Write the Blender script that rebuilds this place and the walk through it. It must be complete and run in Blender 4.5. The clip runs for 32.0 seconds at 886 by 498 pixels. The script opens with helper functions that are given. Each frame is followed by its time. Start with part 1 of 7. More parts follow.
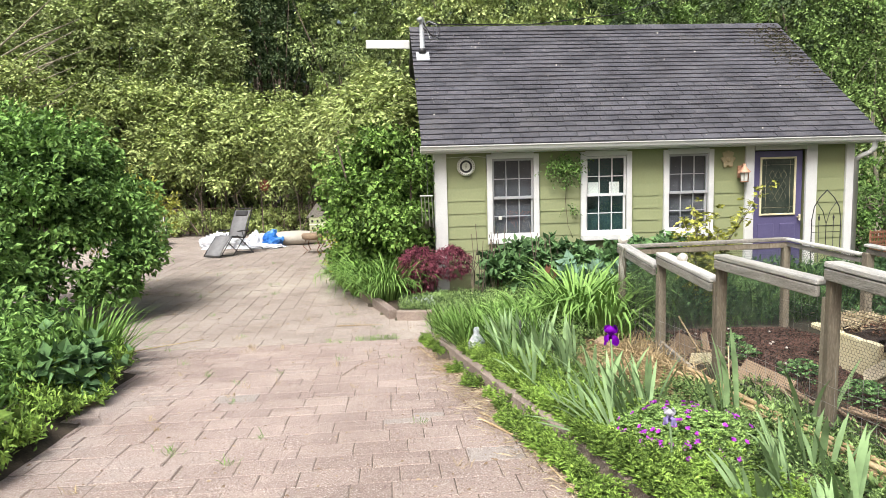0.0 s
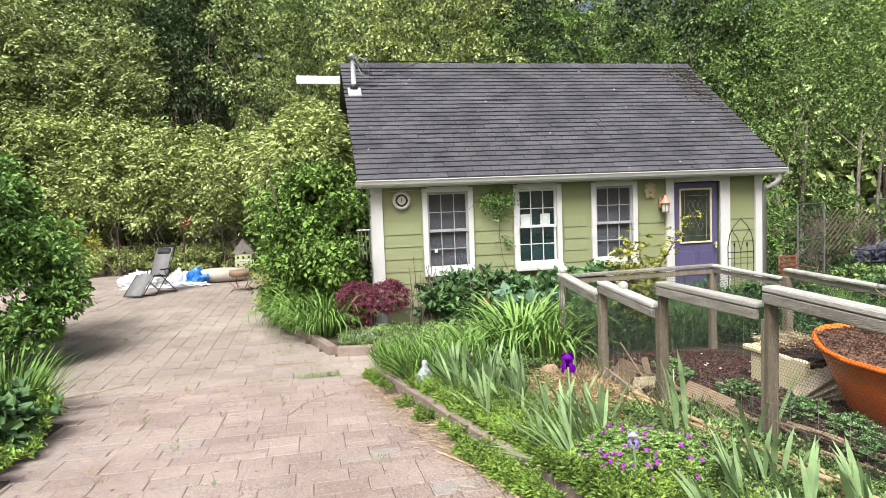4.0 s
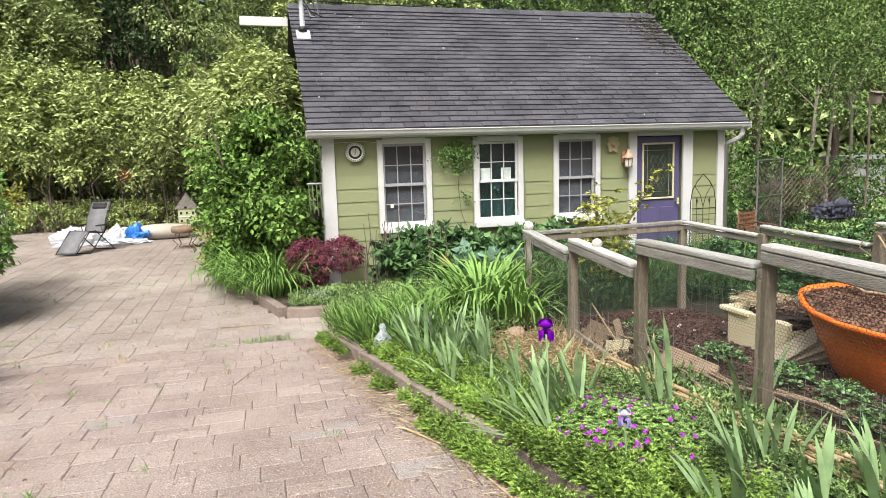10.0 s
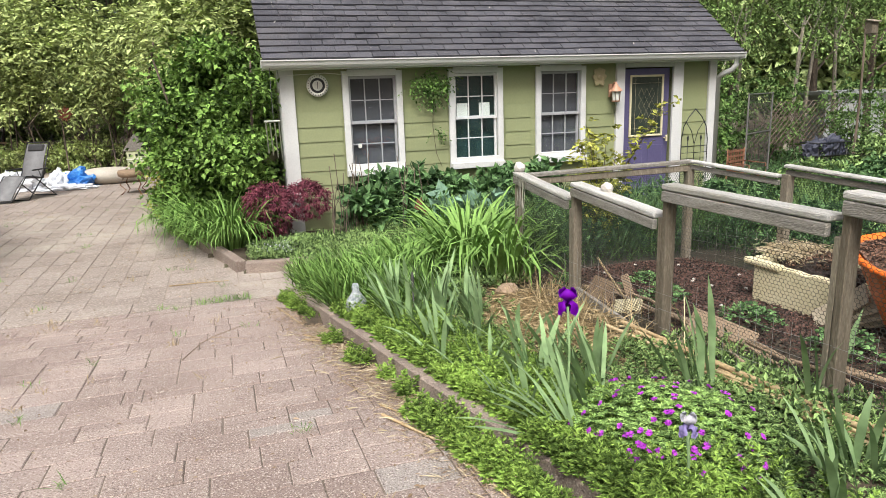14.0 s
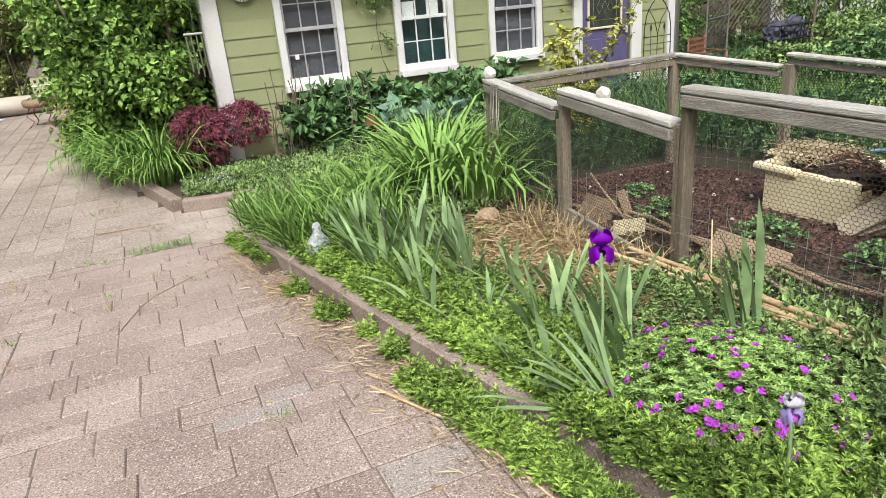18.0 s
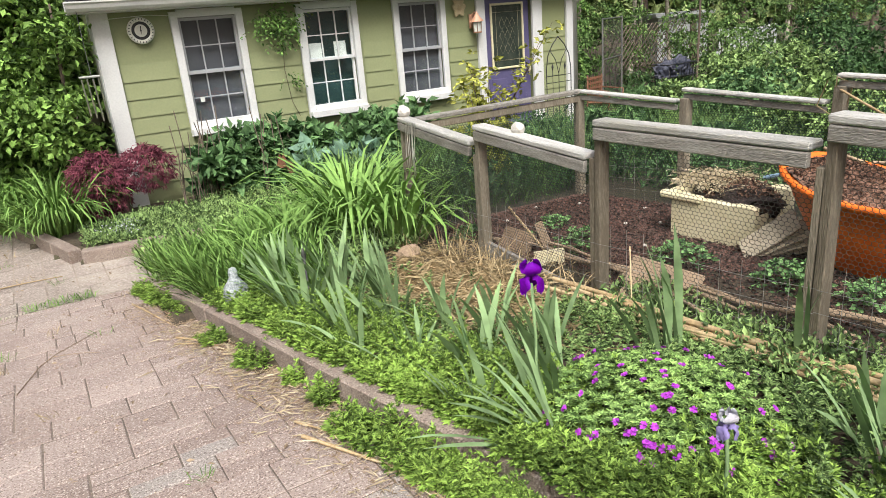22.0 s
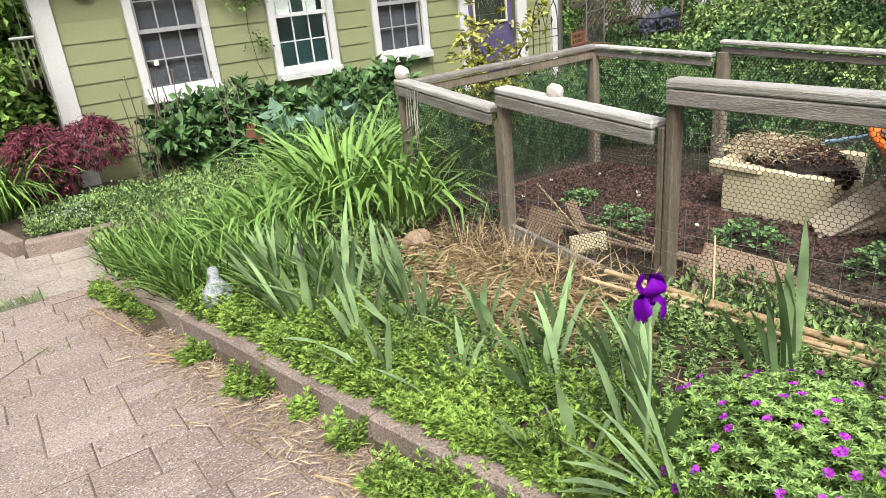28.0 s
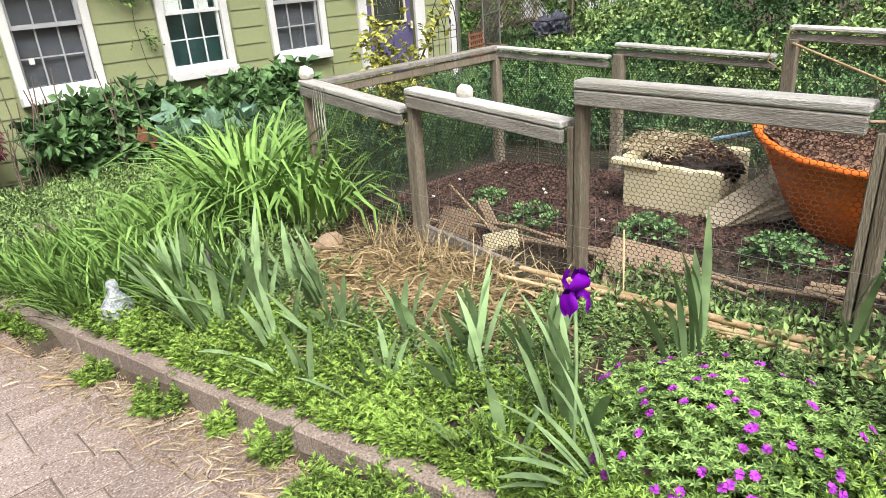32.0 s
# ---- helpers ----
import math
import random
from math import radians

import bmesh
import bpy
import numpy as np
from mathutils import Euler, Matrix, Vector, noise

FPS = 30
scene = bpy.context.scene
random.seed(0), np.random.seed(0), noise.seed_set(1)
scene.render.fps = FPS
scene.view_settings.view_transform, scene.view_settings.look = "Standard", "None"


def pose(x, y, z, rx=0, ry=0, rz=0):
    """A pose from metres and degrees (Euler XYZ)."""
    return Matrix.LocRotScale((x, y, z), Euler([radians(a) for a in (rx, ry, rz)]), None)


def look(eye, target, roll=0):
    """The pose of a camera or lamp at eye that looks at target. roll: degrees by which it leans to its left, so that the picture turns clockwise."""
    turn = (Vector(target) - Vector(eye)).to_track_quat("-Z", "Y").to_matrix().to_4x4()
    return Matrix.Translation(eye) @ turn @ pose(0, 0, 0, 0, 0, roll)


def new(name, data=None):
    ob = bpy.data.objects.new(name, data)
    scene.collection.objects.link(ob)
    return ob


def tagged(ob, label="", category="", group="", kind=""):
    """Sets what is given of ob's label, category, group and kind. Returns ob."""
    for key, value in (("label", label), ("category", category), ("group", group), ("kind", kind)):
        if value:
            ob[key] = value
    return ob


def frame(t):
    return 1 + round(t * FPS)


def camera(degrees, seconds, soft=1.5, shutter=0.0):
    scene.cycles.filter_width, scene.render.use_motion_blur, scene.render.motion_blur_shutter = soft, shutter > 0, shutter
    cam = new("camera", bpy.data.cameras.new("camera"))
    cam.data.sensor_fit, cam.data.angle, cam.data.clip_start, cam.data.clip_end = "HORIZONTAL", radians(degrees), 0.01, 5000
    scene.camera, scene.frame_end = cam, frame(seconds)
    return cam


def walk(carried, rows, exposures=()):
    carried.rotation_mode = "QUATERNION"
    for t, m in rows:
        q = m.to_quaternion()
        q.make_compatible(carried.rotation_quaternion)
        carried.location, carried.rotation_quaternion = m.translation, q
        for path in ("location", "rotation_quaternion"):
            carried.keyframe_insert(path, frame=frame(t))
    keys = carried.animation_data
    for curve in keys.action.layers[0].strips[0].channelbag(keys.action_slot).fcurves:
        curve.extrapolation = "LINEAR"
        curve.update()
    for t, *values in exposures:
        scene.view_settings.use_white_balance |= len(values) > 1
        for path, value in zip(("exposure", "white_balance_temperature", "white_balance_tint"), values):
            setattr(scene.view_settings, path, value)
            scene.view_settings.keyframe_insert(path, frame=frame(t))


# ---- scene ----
cam = camera(67.0, 32.0, soft=0.5)

PATH = [
    (0, (-1.566, -10.686, 1.928), (-1.407, -8.705, 1.699), -1.6),
    (0.5, (-1.598, -10.717, 1.939), (-1.367, -8.742, 1.717), -1.8),
    (1, (-1.656, -10.749, 1.942), (-1.379, -8.778, 1.746), -1.0),
    (1.5, (-1.732, -10.795, 1.951), (-1.423, -8.827, 1.776), -0.9),
    (2, (-1.757, -10.746, 1.953), (-1.437, -8.778, 1.796), -0.9),
    (2.5, (-1.781, -10.713, 1.942), (-1.448, -8.746, 1.794), -1.0),
    (3, (-1.788, -10.716, 1.943), (-1.445, -8.751, 1.802), -2.1),
    (3.5, (-1.787, -10.709, 1.947), (-1.428, -8.746, 1.808), -2.2),
    (5.5, (-1.809, -10.703, 1.938), (-1.291, -8.777, 1.79), -2.2),
    (6, (-1.818, -10.699, 1.933), (-1.276, -8.781, 1.78), -1.9),
    (6.5, (-1.836, -10.717, 1.936), (-1.276, -8.804, 1.768), -2.1),
    (7, (-1.874, -10.746, 1.937), (-1.303, -8.839, 1.747), -1.5),
    (7.5, (-1.868, -10.703, 1.924), (-1.303, -8.801, 1.674), -1.2),
    (8, (-1.818, -10.646, 1.934), (-1.259, -8.746, 1.661), -0.8),
    (8.5, (-1.739, -10.539, 1.925), (-1.202, -8.631, 1.655), -0.2),
    (9, (-1.75, -10.504, 1.918), (-1.227, -8.593, 1.647), -0.5),
    (9.5, (-1.715, -10.327, 1.909), (-1.207, -8.412, 1.632), -0.6),
    (10, (-1.75, -10.201, 1.899), (-1.23, -8.289, 1.625), -1.8),
    (10.5, (-1.762, -10.117, 1.875), (-1.213, -8.218, 1.572), -2.1),
    (11, (-1.747, -10.039, 1.877), (-1.186, -8.164, 1.467), -3.1),
    (11.5, (-1.701, -9.94, 1.862), (-1.149, -8.088, 1.347), -3.5),
    (12, (-1.726, -9.849, 1.861), (-1.161, -8.023, 1.272), -2.0),
    (12.5, (-1.694, -9.635, 1.856), (-1.157, -7.794, 1.289), -5.2),
    (13, (-1.676, -9.513, 1.831), (-1.128, -7.67, 1.281), -5.2),
    (13.5, (-1.686, -9.461, 1.854), (-1.091, -7.611, 1.379), -3.1),
    (14, (-1.649, -9.365, 1.837), (-1.046, -7.512, 1.385), -2.0),
    (14.5, (-1.606, -9.226, 1.793), (-1.021, -7.368, 1.338), -3.0),
    (15, (-1.602, -9.081, 1.763), (-0.954, -7.26, 1.247), -7.2),
    (15.5, (-1.575, -8.995, 1.719), (-0.88, -7.219, 1.118), -6.0),
    (17.5, (-1.583, -8.705, 1.831), (-0.878, -6.989, 1.084), -4.2),
    (18, (-1.617, -8.668, 1.825), (-0.905, -6.946, 1.099), -5.0),
    (18.5, (-1.638, -8.627, 1.815), (-0.902, -6.902, 1.121), -5.9),
    (19, (-1.656, -8.625, 1.823), (-0.837, -6.929, 1.148), -5.8),
    (19.5, (-1.65, -8.617, 1.816), (-0.778, -6.946, 1.147), -5.7),
    (20, (-1.651, -8.608, 1.814), (-0.745, -6.954, 1.15), -5.3),
    (20.5, (-1.658, -8.6, 1.815), (-0.725, -6.96, 1.151), -4.7),
    (21, (-1.656, -8.595, 1.816), (-0.713, -6.958, 1.161), -4.6),
    (21.5, (-1.66, -8.6, 1.811), (-0.705, -6.965, 1.168), -4.7),
    (22, (-1.657, -8.614, 1.81), (-0.693, -6.982, 1.171), -4.9),
    (22.5, (-1.656, -8.608, 1.804), (-0.683, -6.981, 1.167), -4.4),
    (23, (-1.659, -8.576, 1.794), (-0.669, -6.962, 1.148), -2.5),
    (23.5, (-1.634, -8.523, 1.798), (-0.666, -6.909, 1.121), -3.2),
    (24, (-1.591, -8.427, 1.811), (-0.671, -6.767, 1.18), -2.3),
    (24.5, (-1.563, -8.308, 1.782), (-0.654, -6.64, 1.157), -1.9),
    (26.5, (-1.548, -7.974, 1.771), (-0.61, -6.367, 1.037), -5.3),
    (27, (-1.496, -7.921, 1.767), (-0.537, -6.332, 1.022), -5.5),
    (27.5, (-1.535, -7.89, 1.768), (-0.537, -6.328, 1.017), -5.3),
    (28, (-1.577, -7.857, 1.759), (-0.545, -6.319, 1.004), -5.5),
    (28.5, (-1.596, -7.846, 1.757), (-0.509, -6.346, 1.003), -7.5),
    (29, (-1.613, -7.848, 1.757), (-0.455, -6.407, 0.996), -6.9),
    (29.5, (-1.627, -7.846, 1.766), (-0.423, -6.448, 0.995), -7.0),
    (30, (-1.62, -7.822, 1.764), (-0.387, -6.454, 0.983), -5.8),
    (30.5, (-1.615, -7.808, 1.761), (-0.372, -6.449, 0.981), -5.6),
    (31, (-1.602, -7.806, 1.76), (-0.363, -6.443, 0.98), -5.4),
    (31.5, (-1.604, -7.805, 1.765), (-0.359, -6.448, 0.984), -4.9),
    (32, (-1.622, -7.802, 1.763), (-0.368, -6.451, 0.987), -4.1),
]
# exposure eases down as the bright paving comes nearer
EXPOSURES = ((0.0, 0.82), (6.0, 0.81), (9.0, 0.78), (11.5, 0.62), (18.0, 0.55), (22.0, 0.61), (25.0, 0.6), (28.0, 0.64), (31.0, 0.77), (32.0, 0.78))
walk(cam, [(t, look(eye, target, roll)) for t, eye, target, roll in PATH], EXPOSURES)

# ---- light ----
SUN_EL, SUN_AZ = radians(55), radians(205)
world = bpy.data.worlds.new("sky")
scene.world = world
world.use_nodes = True
_bg = world.node_tree.nodes["Background"]
_sky = world.node_tree.nodes.new("ShaderNodeTexSky")
_sky.sky_type = "NISHITA"
_sky.sun_disc = False
_sky.sun_elevation, _sky.sun_rotation = SUN_EL, SUN_AZ
_sky.air_density, _sky.dust_density, _sky.ozone_density = 1.0, 9.0, 0.3
world.node_tree.links.new(_sky.outputs[0], _bg.inputs[0])
_bg.inputs[1].default_value = 0.088
sun = new("sun", bpy.data.lights.new("sun", "SUN"))
sun.data.energy, sun.data.angle, sun.data.color = 2.8, radians(30), (0.94, 0.985, 1.0)
_d = Vector((math.sin(SUN_AZ) * math.cos(SUN_EL), math.cos(SUN_AZ) * math.cos(SUN_EL), math.sin(SUN_EL)))
sun.matrix_world = look(_d * 40, (0, 0, 0))

# ---- materials ----


def mat(name, c1, c2, rough=0.8, scale=6.0, bump=0.25, metal=0.0, rnd="", rvar=0.35, fine=70.0, transl=0.0, stain=None, stain_amt=0.35, stretch=None, spec=0.5, con=0.28, speck=None):
    m = bpy.data.materials.new(name)
    m.use_nodes = True
    nt = m.node_tree
    N, L = nt.nodes, nt.links
    bs = N["Principled BSDF"]
    geo = N.new("ShaderNodeNewGeometry")
    vec = geo.outputs["Position"]
    if stretch:
        mp = N.new("ShaderNodeMapping")
        mp.inputs["Scale"].default_value = stretch
        L.new(vec, mp.inputs["Vector"])
        vec = mp.outputs[0]
    n1 = N.new("ShaderNodeTexNoise")
    n1.inputs["Scale"].default_value, n1.inputs["Detail"].default_value = scale, 5
    n2 = N.new("ShaderNodeTexNoise")
    n2.inputs["Scale"].default_value, n2.inputs["Detail"].default_value = fine, 4
    L.new(vec, n1.inputs["Vector"]), L.new(vec, n2.inputs["Vector"])
    ad = N.new("ShaderNodeMath")
    ad.operation = "ADD"
    L.new(n1.outputs[0], ad.inputs[0]), L.new(n2.outputs[0], ad.inputs[1])
    fac = ad.outputs[0]
    if rnd:
        src = geo.outputs["Random Per Island"] if rnd == "isl" else N.new("ShaderNodeObjectInfo").outputs["Random"]
        mu = N.new("ShaderNodeMath")
        mu.operation, mu.inputs[1].default_value = "MULTIPLY_ADD", rvar * 2
        mu.inputs[2].default_value = -rvar
        L.new(src, mu.inputs[0])
        a2 = N.new("ShaderNodeMath")
        a2.operation = "ADD"
        L.new(fac, a2.inputs[0]), L.new(mu.outputs[0], a2.inputs[1])
        fac = a2.outputs[0]
    mr = N.new("ShaderNodeMapRange")
    mr.inputs["From Min"].default_value, mr.inputs["From Max"].default_value = 1 - con, 1 + con
    L.new(fac, mr.inputs["Value"])
    mx = N.new("ShaderNodeMix")
    mx.data_type = "RGBA"
    mx.inputs[6].default_value, mx.inputs[7].default_value = (*c1, 1), (*c2, 1)
    L.new(mr.outputs[0], mx.inputs[0])
    col = mx.outputs[2]
    if stain:
        n3 = N.new("ShaderNodeTexNoise")
        n3.inputs["Scale"].default_value, n3.inputs["Detail"].default_value = scale * 0.25, 6
        n3.inputs["Roughness"].default_value = 0.7
        L.new(vec, n3.inputs["Vector"])
        m3 = N.new("ShaderNodeMapRange")
        m3.inputs["From Min"].default_value, m3.inputs["From Max"].default_value = 0.52, 0.66
        m3.inputs["To Max"].default_value = stain_amt
        L.new(n3.outputs[0], m3.inputs["Value"])
        x3 = N.new("ShaderNodeMix")
        x3.data_type = "RGBA"
        x3.inputs[7].default_value = (*stain, 1)
        L.new(m3.outputs[0], x3.inputs[0]), L.new(col, x3.inputs[6])
        col = x3.outputs[2]
    if speck:
        n4 = N.new("ShaderNodeTexNoise")
        n4.inputs["Scale"].default_value, n4.inputs["Detail"].default_value = speck[0], 1.5
        L.new(vec, n4.inputs["Vector"])
        for lo, hi, c in ((0.57, 0.68, speck[1]), (0.43, 0.33, speck[2])):
            m4 = N.new("ShaderNodeMapRange")
            m4.inputs["From Min"].default_value, m4.inputs["From Max"].default_value = lo, hi
            m4.inputs["To Max"].default_value = speck[3]
            L.new(n4.outputs[0], m4.inputs["Value"])
            x4 = N.new("ShaderNodeMix")
            x4.data_type = "RGBA"
            x4.inputs[7].default_value = (*c, 1)
            L.new(m4.outputs[0], x4.inputs[0]), L.new(col, x4.inputs[6])
            col = x4.outputs[2]
    L.new(col, bs.inputs["Base Color"])
    bs.inputs["Roughness"].default_value, bs.inputs["Metallic"].default_value = rough, metal
    bs.inputs["Specular IOR Level"].default_value = spec
    if bump:
        bp = N.new("ShaderNodeBump")
        bp.inputs["Strength"].default_value, bp.inputs["Distance"].default_value = bump, 0.01
        L.new(n2.outputs[0], bp.inputs["Height"]), L.new(bp.outputs[0], bs.inputs["Normal"])
    if transl:
        tr = N.new("ShaderNodeBsdfTranslucent")
        ms = N.new("ShaderNodeMixShader")
        ms.inputs[0].default_value = transl
        L.new(col, tr.inputs[0]), L.new(bs.outputs[0], ms.inputs[1]), L.new(tr.outputs[0], ms.inputs[2])
        L.new(ms.outputs[0], N["Material Output"].inputs[0])
    return m


def leafmat(name, c1, c2, rough=0.6, rvar=0.45, transl=0.06, scale=1.1):
    c1, c2 = [v * k for v, k in zip(c1, (0.55, 0.55, 0.66))], [max(0.0, v * k - sum(c2) / 3 * 0.09) for v, k in zip(c2, (1.05, 1.12, 1.36))]
    return mat(name, c1, c2, rough, scale, 0.0, rnd="isl", rvar=rvar * 0.7, fine=9.0, transl=transl, spec=0.12, con=0.3)


SPECK = (115, (0.74, 0.67, 0.61), (0.14, 0.10, 0.085), 0.85)
M_PAVER = mat("paver", (0.30, 0.225, 0.197), (0.475, 0.38, 0.34), 0.85, 1.3, 1.0, rnd="obj", rvar=0.15, fine=230, stain=(0.36, 0.325, 0.30), stain_amt=0.7, con=0.26, speck=SPECK)
M_PAVER2 = mat("paver_far", (0.30, 0.225, 0.197), (0.475, 0.38, 0.34), 0.85, 1.3, 1.0, rnd="isl", rvar=0.15, fine=230, stain=(0.36, 0.325, 0.30), stain_amt=0.7, con=0.26, speck=SPECK)
M_PAVERG = mat("grey_paver", (0.295, 0.258, 0.237), (0.455, 0.405, 0.375), 0.85, 1.3, 1.0, rnd="obj", rvar=0.11, fine=230, con=0.26, speck=SPECK)
M_SLAB = mat("patio_slab", (0.215, 0.175, 0.15), (0.36, 0.305, 0.27), 0.85, 0.9, 0.8, rnd="isl", rvar=0.10, fine=60, stain=(0.44, 0.39, 0.335), stain_amt=0.75, speck=(60, (0.58, 0.53, 0.47), (0.15, 0.115, 0.09), 0.4))
M_JOINT2 = mat("patio_joint_soil", (0.2, 0.165, 0.135), (0.37, 0.31, 0.26), 0.95, 3, 0.6, fine=60)
M_JOINT = mat("joint_soil", (0.075, 0.058, 0.045), (0.27, 0.215, 0.175), 0.95, 2.2, 0.6, fine=90)
M_CONC = mat("concrete_block", (0.185, 0.138, 0.114), (0.33, 0.262, 0.22), 0.9, 5, 0.7, rnd="obj", rvar=0.2, fine=130, stain=(0.14, 0.115, 0.085), speck=(110, (0.5, 0.45, 0.4), (0.07, 0.055, 0.045), 0.6))
M_STRIP = mat("pale_concrete", (0.34, 0.30, 0.24), (0.48, 0.43, 0.35), 0.9, 3, 0.5, fine=100, stain=(0.2, 0.18, 0.13))
M_SOIL = mat("garden_soil", (0.035, 0.026, 0.017), (0.10, 0.075, 0.05), 0.95, 7, 1.0, fine=60, stain=(0.06, 0.075, 0.02), stain_amt=0.5)
M_MULCH = mat("dark_mulch", (0.022, 0.014, 0.012), (0.17, 0.092, 0.072), 0.95, 9, 1.0, rnd="isl", rvar=0.6, fine=80)
M_CHIP = mat("brown_bark_chip", (0.05, 0.027, 0.019), (0.27, 0.155, 0.105), 0.95, 9, 1.0, rnd="isl", rvar=0.4, fine=80)
M_SIDING = mat("green_siding", (0.245, 0.27, 0.14), (0.28, 0.305, 0.16), 0.55, 1.5, 0.06, rnd="obj", rvar=0.12, fine=40, stain=(0.22, 0.24, 0.10), stain_amt=0.25)
M_WHITE = mat("white_paint", (0.57, 0.57, 0.565), (0.67, 0.67, 0.665), 0.5, 3, 0.08, fine=50, stain=(0.52, 0.50, 0.44), stain_amt=0.25)
M_SHINGLE = mat("asphalt_shingle", (0.045, 0.045, 0.054), (0.12, 0.118, 0.136), 0.9, 1.6, 1.0, rnd="obj", rvar=0.09, fine=160, stain=(0.075, 0.07, 0.06), stain_amt=0.5)
M_SHINGLE2 = mat("asphalt_shingle_far", (0.045, 0.045, 0.054), (0.12, 0.118, 0.136), 0.9, 1.6, 1.0, rnd="isl", rvar=0.09, fine=160, stain=(0.075, 0.07, 0.06), stain_amt=0.5)
M_MOSS = mat("roof_moss", (0.05, 0.055, 0.02), (0.10, 0.08, 0.04), 0.95, 9, 0.8, rnd="isl")
M_DOOR = mat("purple_door_paint", (0.085, 0.075, 0.165), (0.11, 0.098, 0.20), 0.45, 3, 0.05, fine=40)
M_BRASS = mat("aged_brass", (0.40, 0.35, 0.22), (0.50, 0.45, 0.30), 0.4, 5, 0, metal=0.3)
M_MUNTIN = mat("grey_muntin_paint", (0.30, 0.30, 0.31), (0.38, 0.38, 0.39), 0.6, 4, 0)
M_FENCE = mat("weathered_wood", (0.17, 0.155, 0.135), (0.40, 0.38, 0.345), 0.85, 5, 0.8, rnd="obj", rvar=0.15, fine=45, stretch=(6, 1, 6), stain=(0.15, 0.13, 0.09), stain_amt=0.6)
M_POST = mat("weathered_post", (0.14, 0.115, 0.082), (0.29, 0.25, 0.19), 0.85, 4, 0.8, rnd="obj", rvar=0.25, fine=30, stretch=(6, 6, 1), stain=(0.10, 0.10, 0.06), stain_amt=0.6)
M_CAP = mat("bleached_wood", (0.36, 0.35, 0.325), (0.62, 0.605, 0.575), 0.85, 6, 0.8, rnd="obj", rvar=0.15, fine=50, stretch=(6, 1, 6), stain=(0.24, 0.23, 0.18), stain_amt=0.7)
M_WIRE = mat("galvanised_wire", (0.22, 0.21, 0.195), (0.36, 0.35, 0.33), 0.5, 10, 0, metal=0.2)
M_DARKWIRE = mat("dark_wire", (0.04, 0.038, 0.034), (0.10, 0.096, 0.086), 0.6, 10, 0)
M_GREENWIRE = mat("green_coated_wire", (0.018, 0.036, 0.03), (0.045, 0.075, 0.062), 0.5, 10, 0)
M_IRON = mat("black_iron", (0.012, 0.012, 0.013), (0.03, 0.03, 0.032), 0.5, 10, 0.1)
M_RUST = mat("rusty_metal", (0.13, 0.055, 0.03), (0.24, 0.11, 0.06), 0.8, 9, 0.4)
M_REDCLAY = mat("red_clay", (0.15, 0.045, 0.028), (0.25, 0.085, 0.05), 0.8, 8, 0.4)
M_ORANGE = mat("orange_plastic", (0.90, 0.165, 0.02), (0.94, 0.21, 0.03), 0.38, 3, 0.05, fine=30, stain=(0.50, 0.09, 0.02), stain_amt=0.3)
M_CREAM = mat("cream_polystyrene", (0.60, 0.53, 0.33), (0.72, 0.66, 0.46), 0.8, 6, 0.4, fine=60, stain=(0.42, 0.34, 0.2), stain_amt=0.4)
M_BOARD = mat("old_board", (0.22, 0.155, 0.10), (0.38, 0.28, 0.19), 0.85, 6, 0.5, rnd="obj", fine=50)
M_STRAW = mat("dry_straw", (0.25, 0.18, 0.09), (0.50, 0.39, 0.22), 0.8, 5, 0, rnd="isl", rvar=0.5)
M_PALESTRAW = mat("bleached_straw", (0.38, 0.31, 0.19), (0.62, 0.54, 0.38), 0.8, 5, 0, rnd="isl", rvar=0.4)
M_PALEWOOD = mat("pale_split_wood", (0.46, 0.39, 0.28), (0.70, 0.62, 0.48), 0.85, 6, 0.6, rnd="obj", rvar=0.2, fine=50, stretch=(4, 1, 1))
M_TWIG = mat("dead_twig", (0.20, 0.135, 0.085), (0.42, 0.32, 0.215), 0.85, 8, 0.3, rnd="isl", rvar=0.4)
M_BAMBOO = mat("pale_bamboo", (0.34, 0.235, 0.12), (0.56, 0.43, 0.25), 0.6, 8, 0.2, rnd="obj")
M_BARK = mat("bark", (0.055, 0.04, 0.03), (0.15, 0.115, 0.085), 0.95, 9, 1.0, fine=40, stretch=(1, 1, 0.25))
M_BIRCH = mat("pale_bark", (0.20, 0.18, 0.14), (0.40, 0.36, 0.29), 0.9, 6, 0.6, fine=30)
M_STONE = mat("pale_stone", (0.50, 0.47, 0.42), (0.66, 0.63, 0.58), 0.85, 9, 0.5)
M_GREYPLASTIC = mat("grey_conduit", (0.36, 0.38, 0.40), (0.48, 0.50, 0.52), 0.4, 5, 0.05)
M_MESHFAB = mat("grey_sling_fabric", (0.13, 0.13, 0.135), (0.20, 0.20, 0.205), 0.7, 8, 0.2)
M_CLOTH = mat("dark_blue_cloth", (0.02, 0.022, 0.035), (0.07, 0.075, 0.11), 0.6, 8, 0.2)
M_BLUE = mat("blue_tarp", (0.02, 0.12, 0.42), (0.05, 0.24, 0.62), 0.4, 3, 0.2)
M_TARPW = mat("white_tarp", (0.56, 0.58, 0.62), (0.74, 0.76, 0.80), 0.4, 3, 0.2)
M_HULL = mat("cream_canvas", (0.34, 0.31, 0.26), (0.48, 0.44, 0.38), 0.7, 3, 0.2)
M_BIRDH = mat("pale_green_paint", (0.40, 0.44, 0.26), (0.50, 0.53, 0.34), 0.6, 5, 0.2)
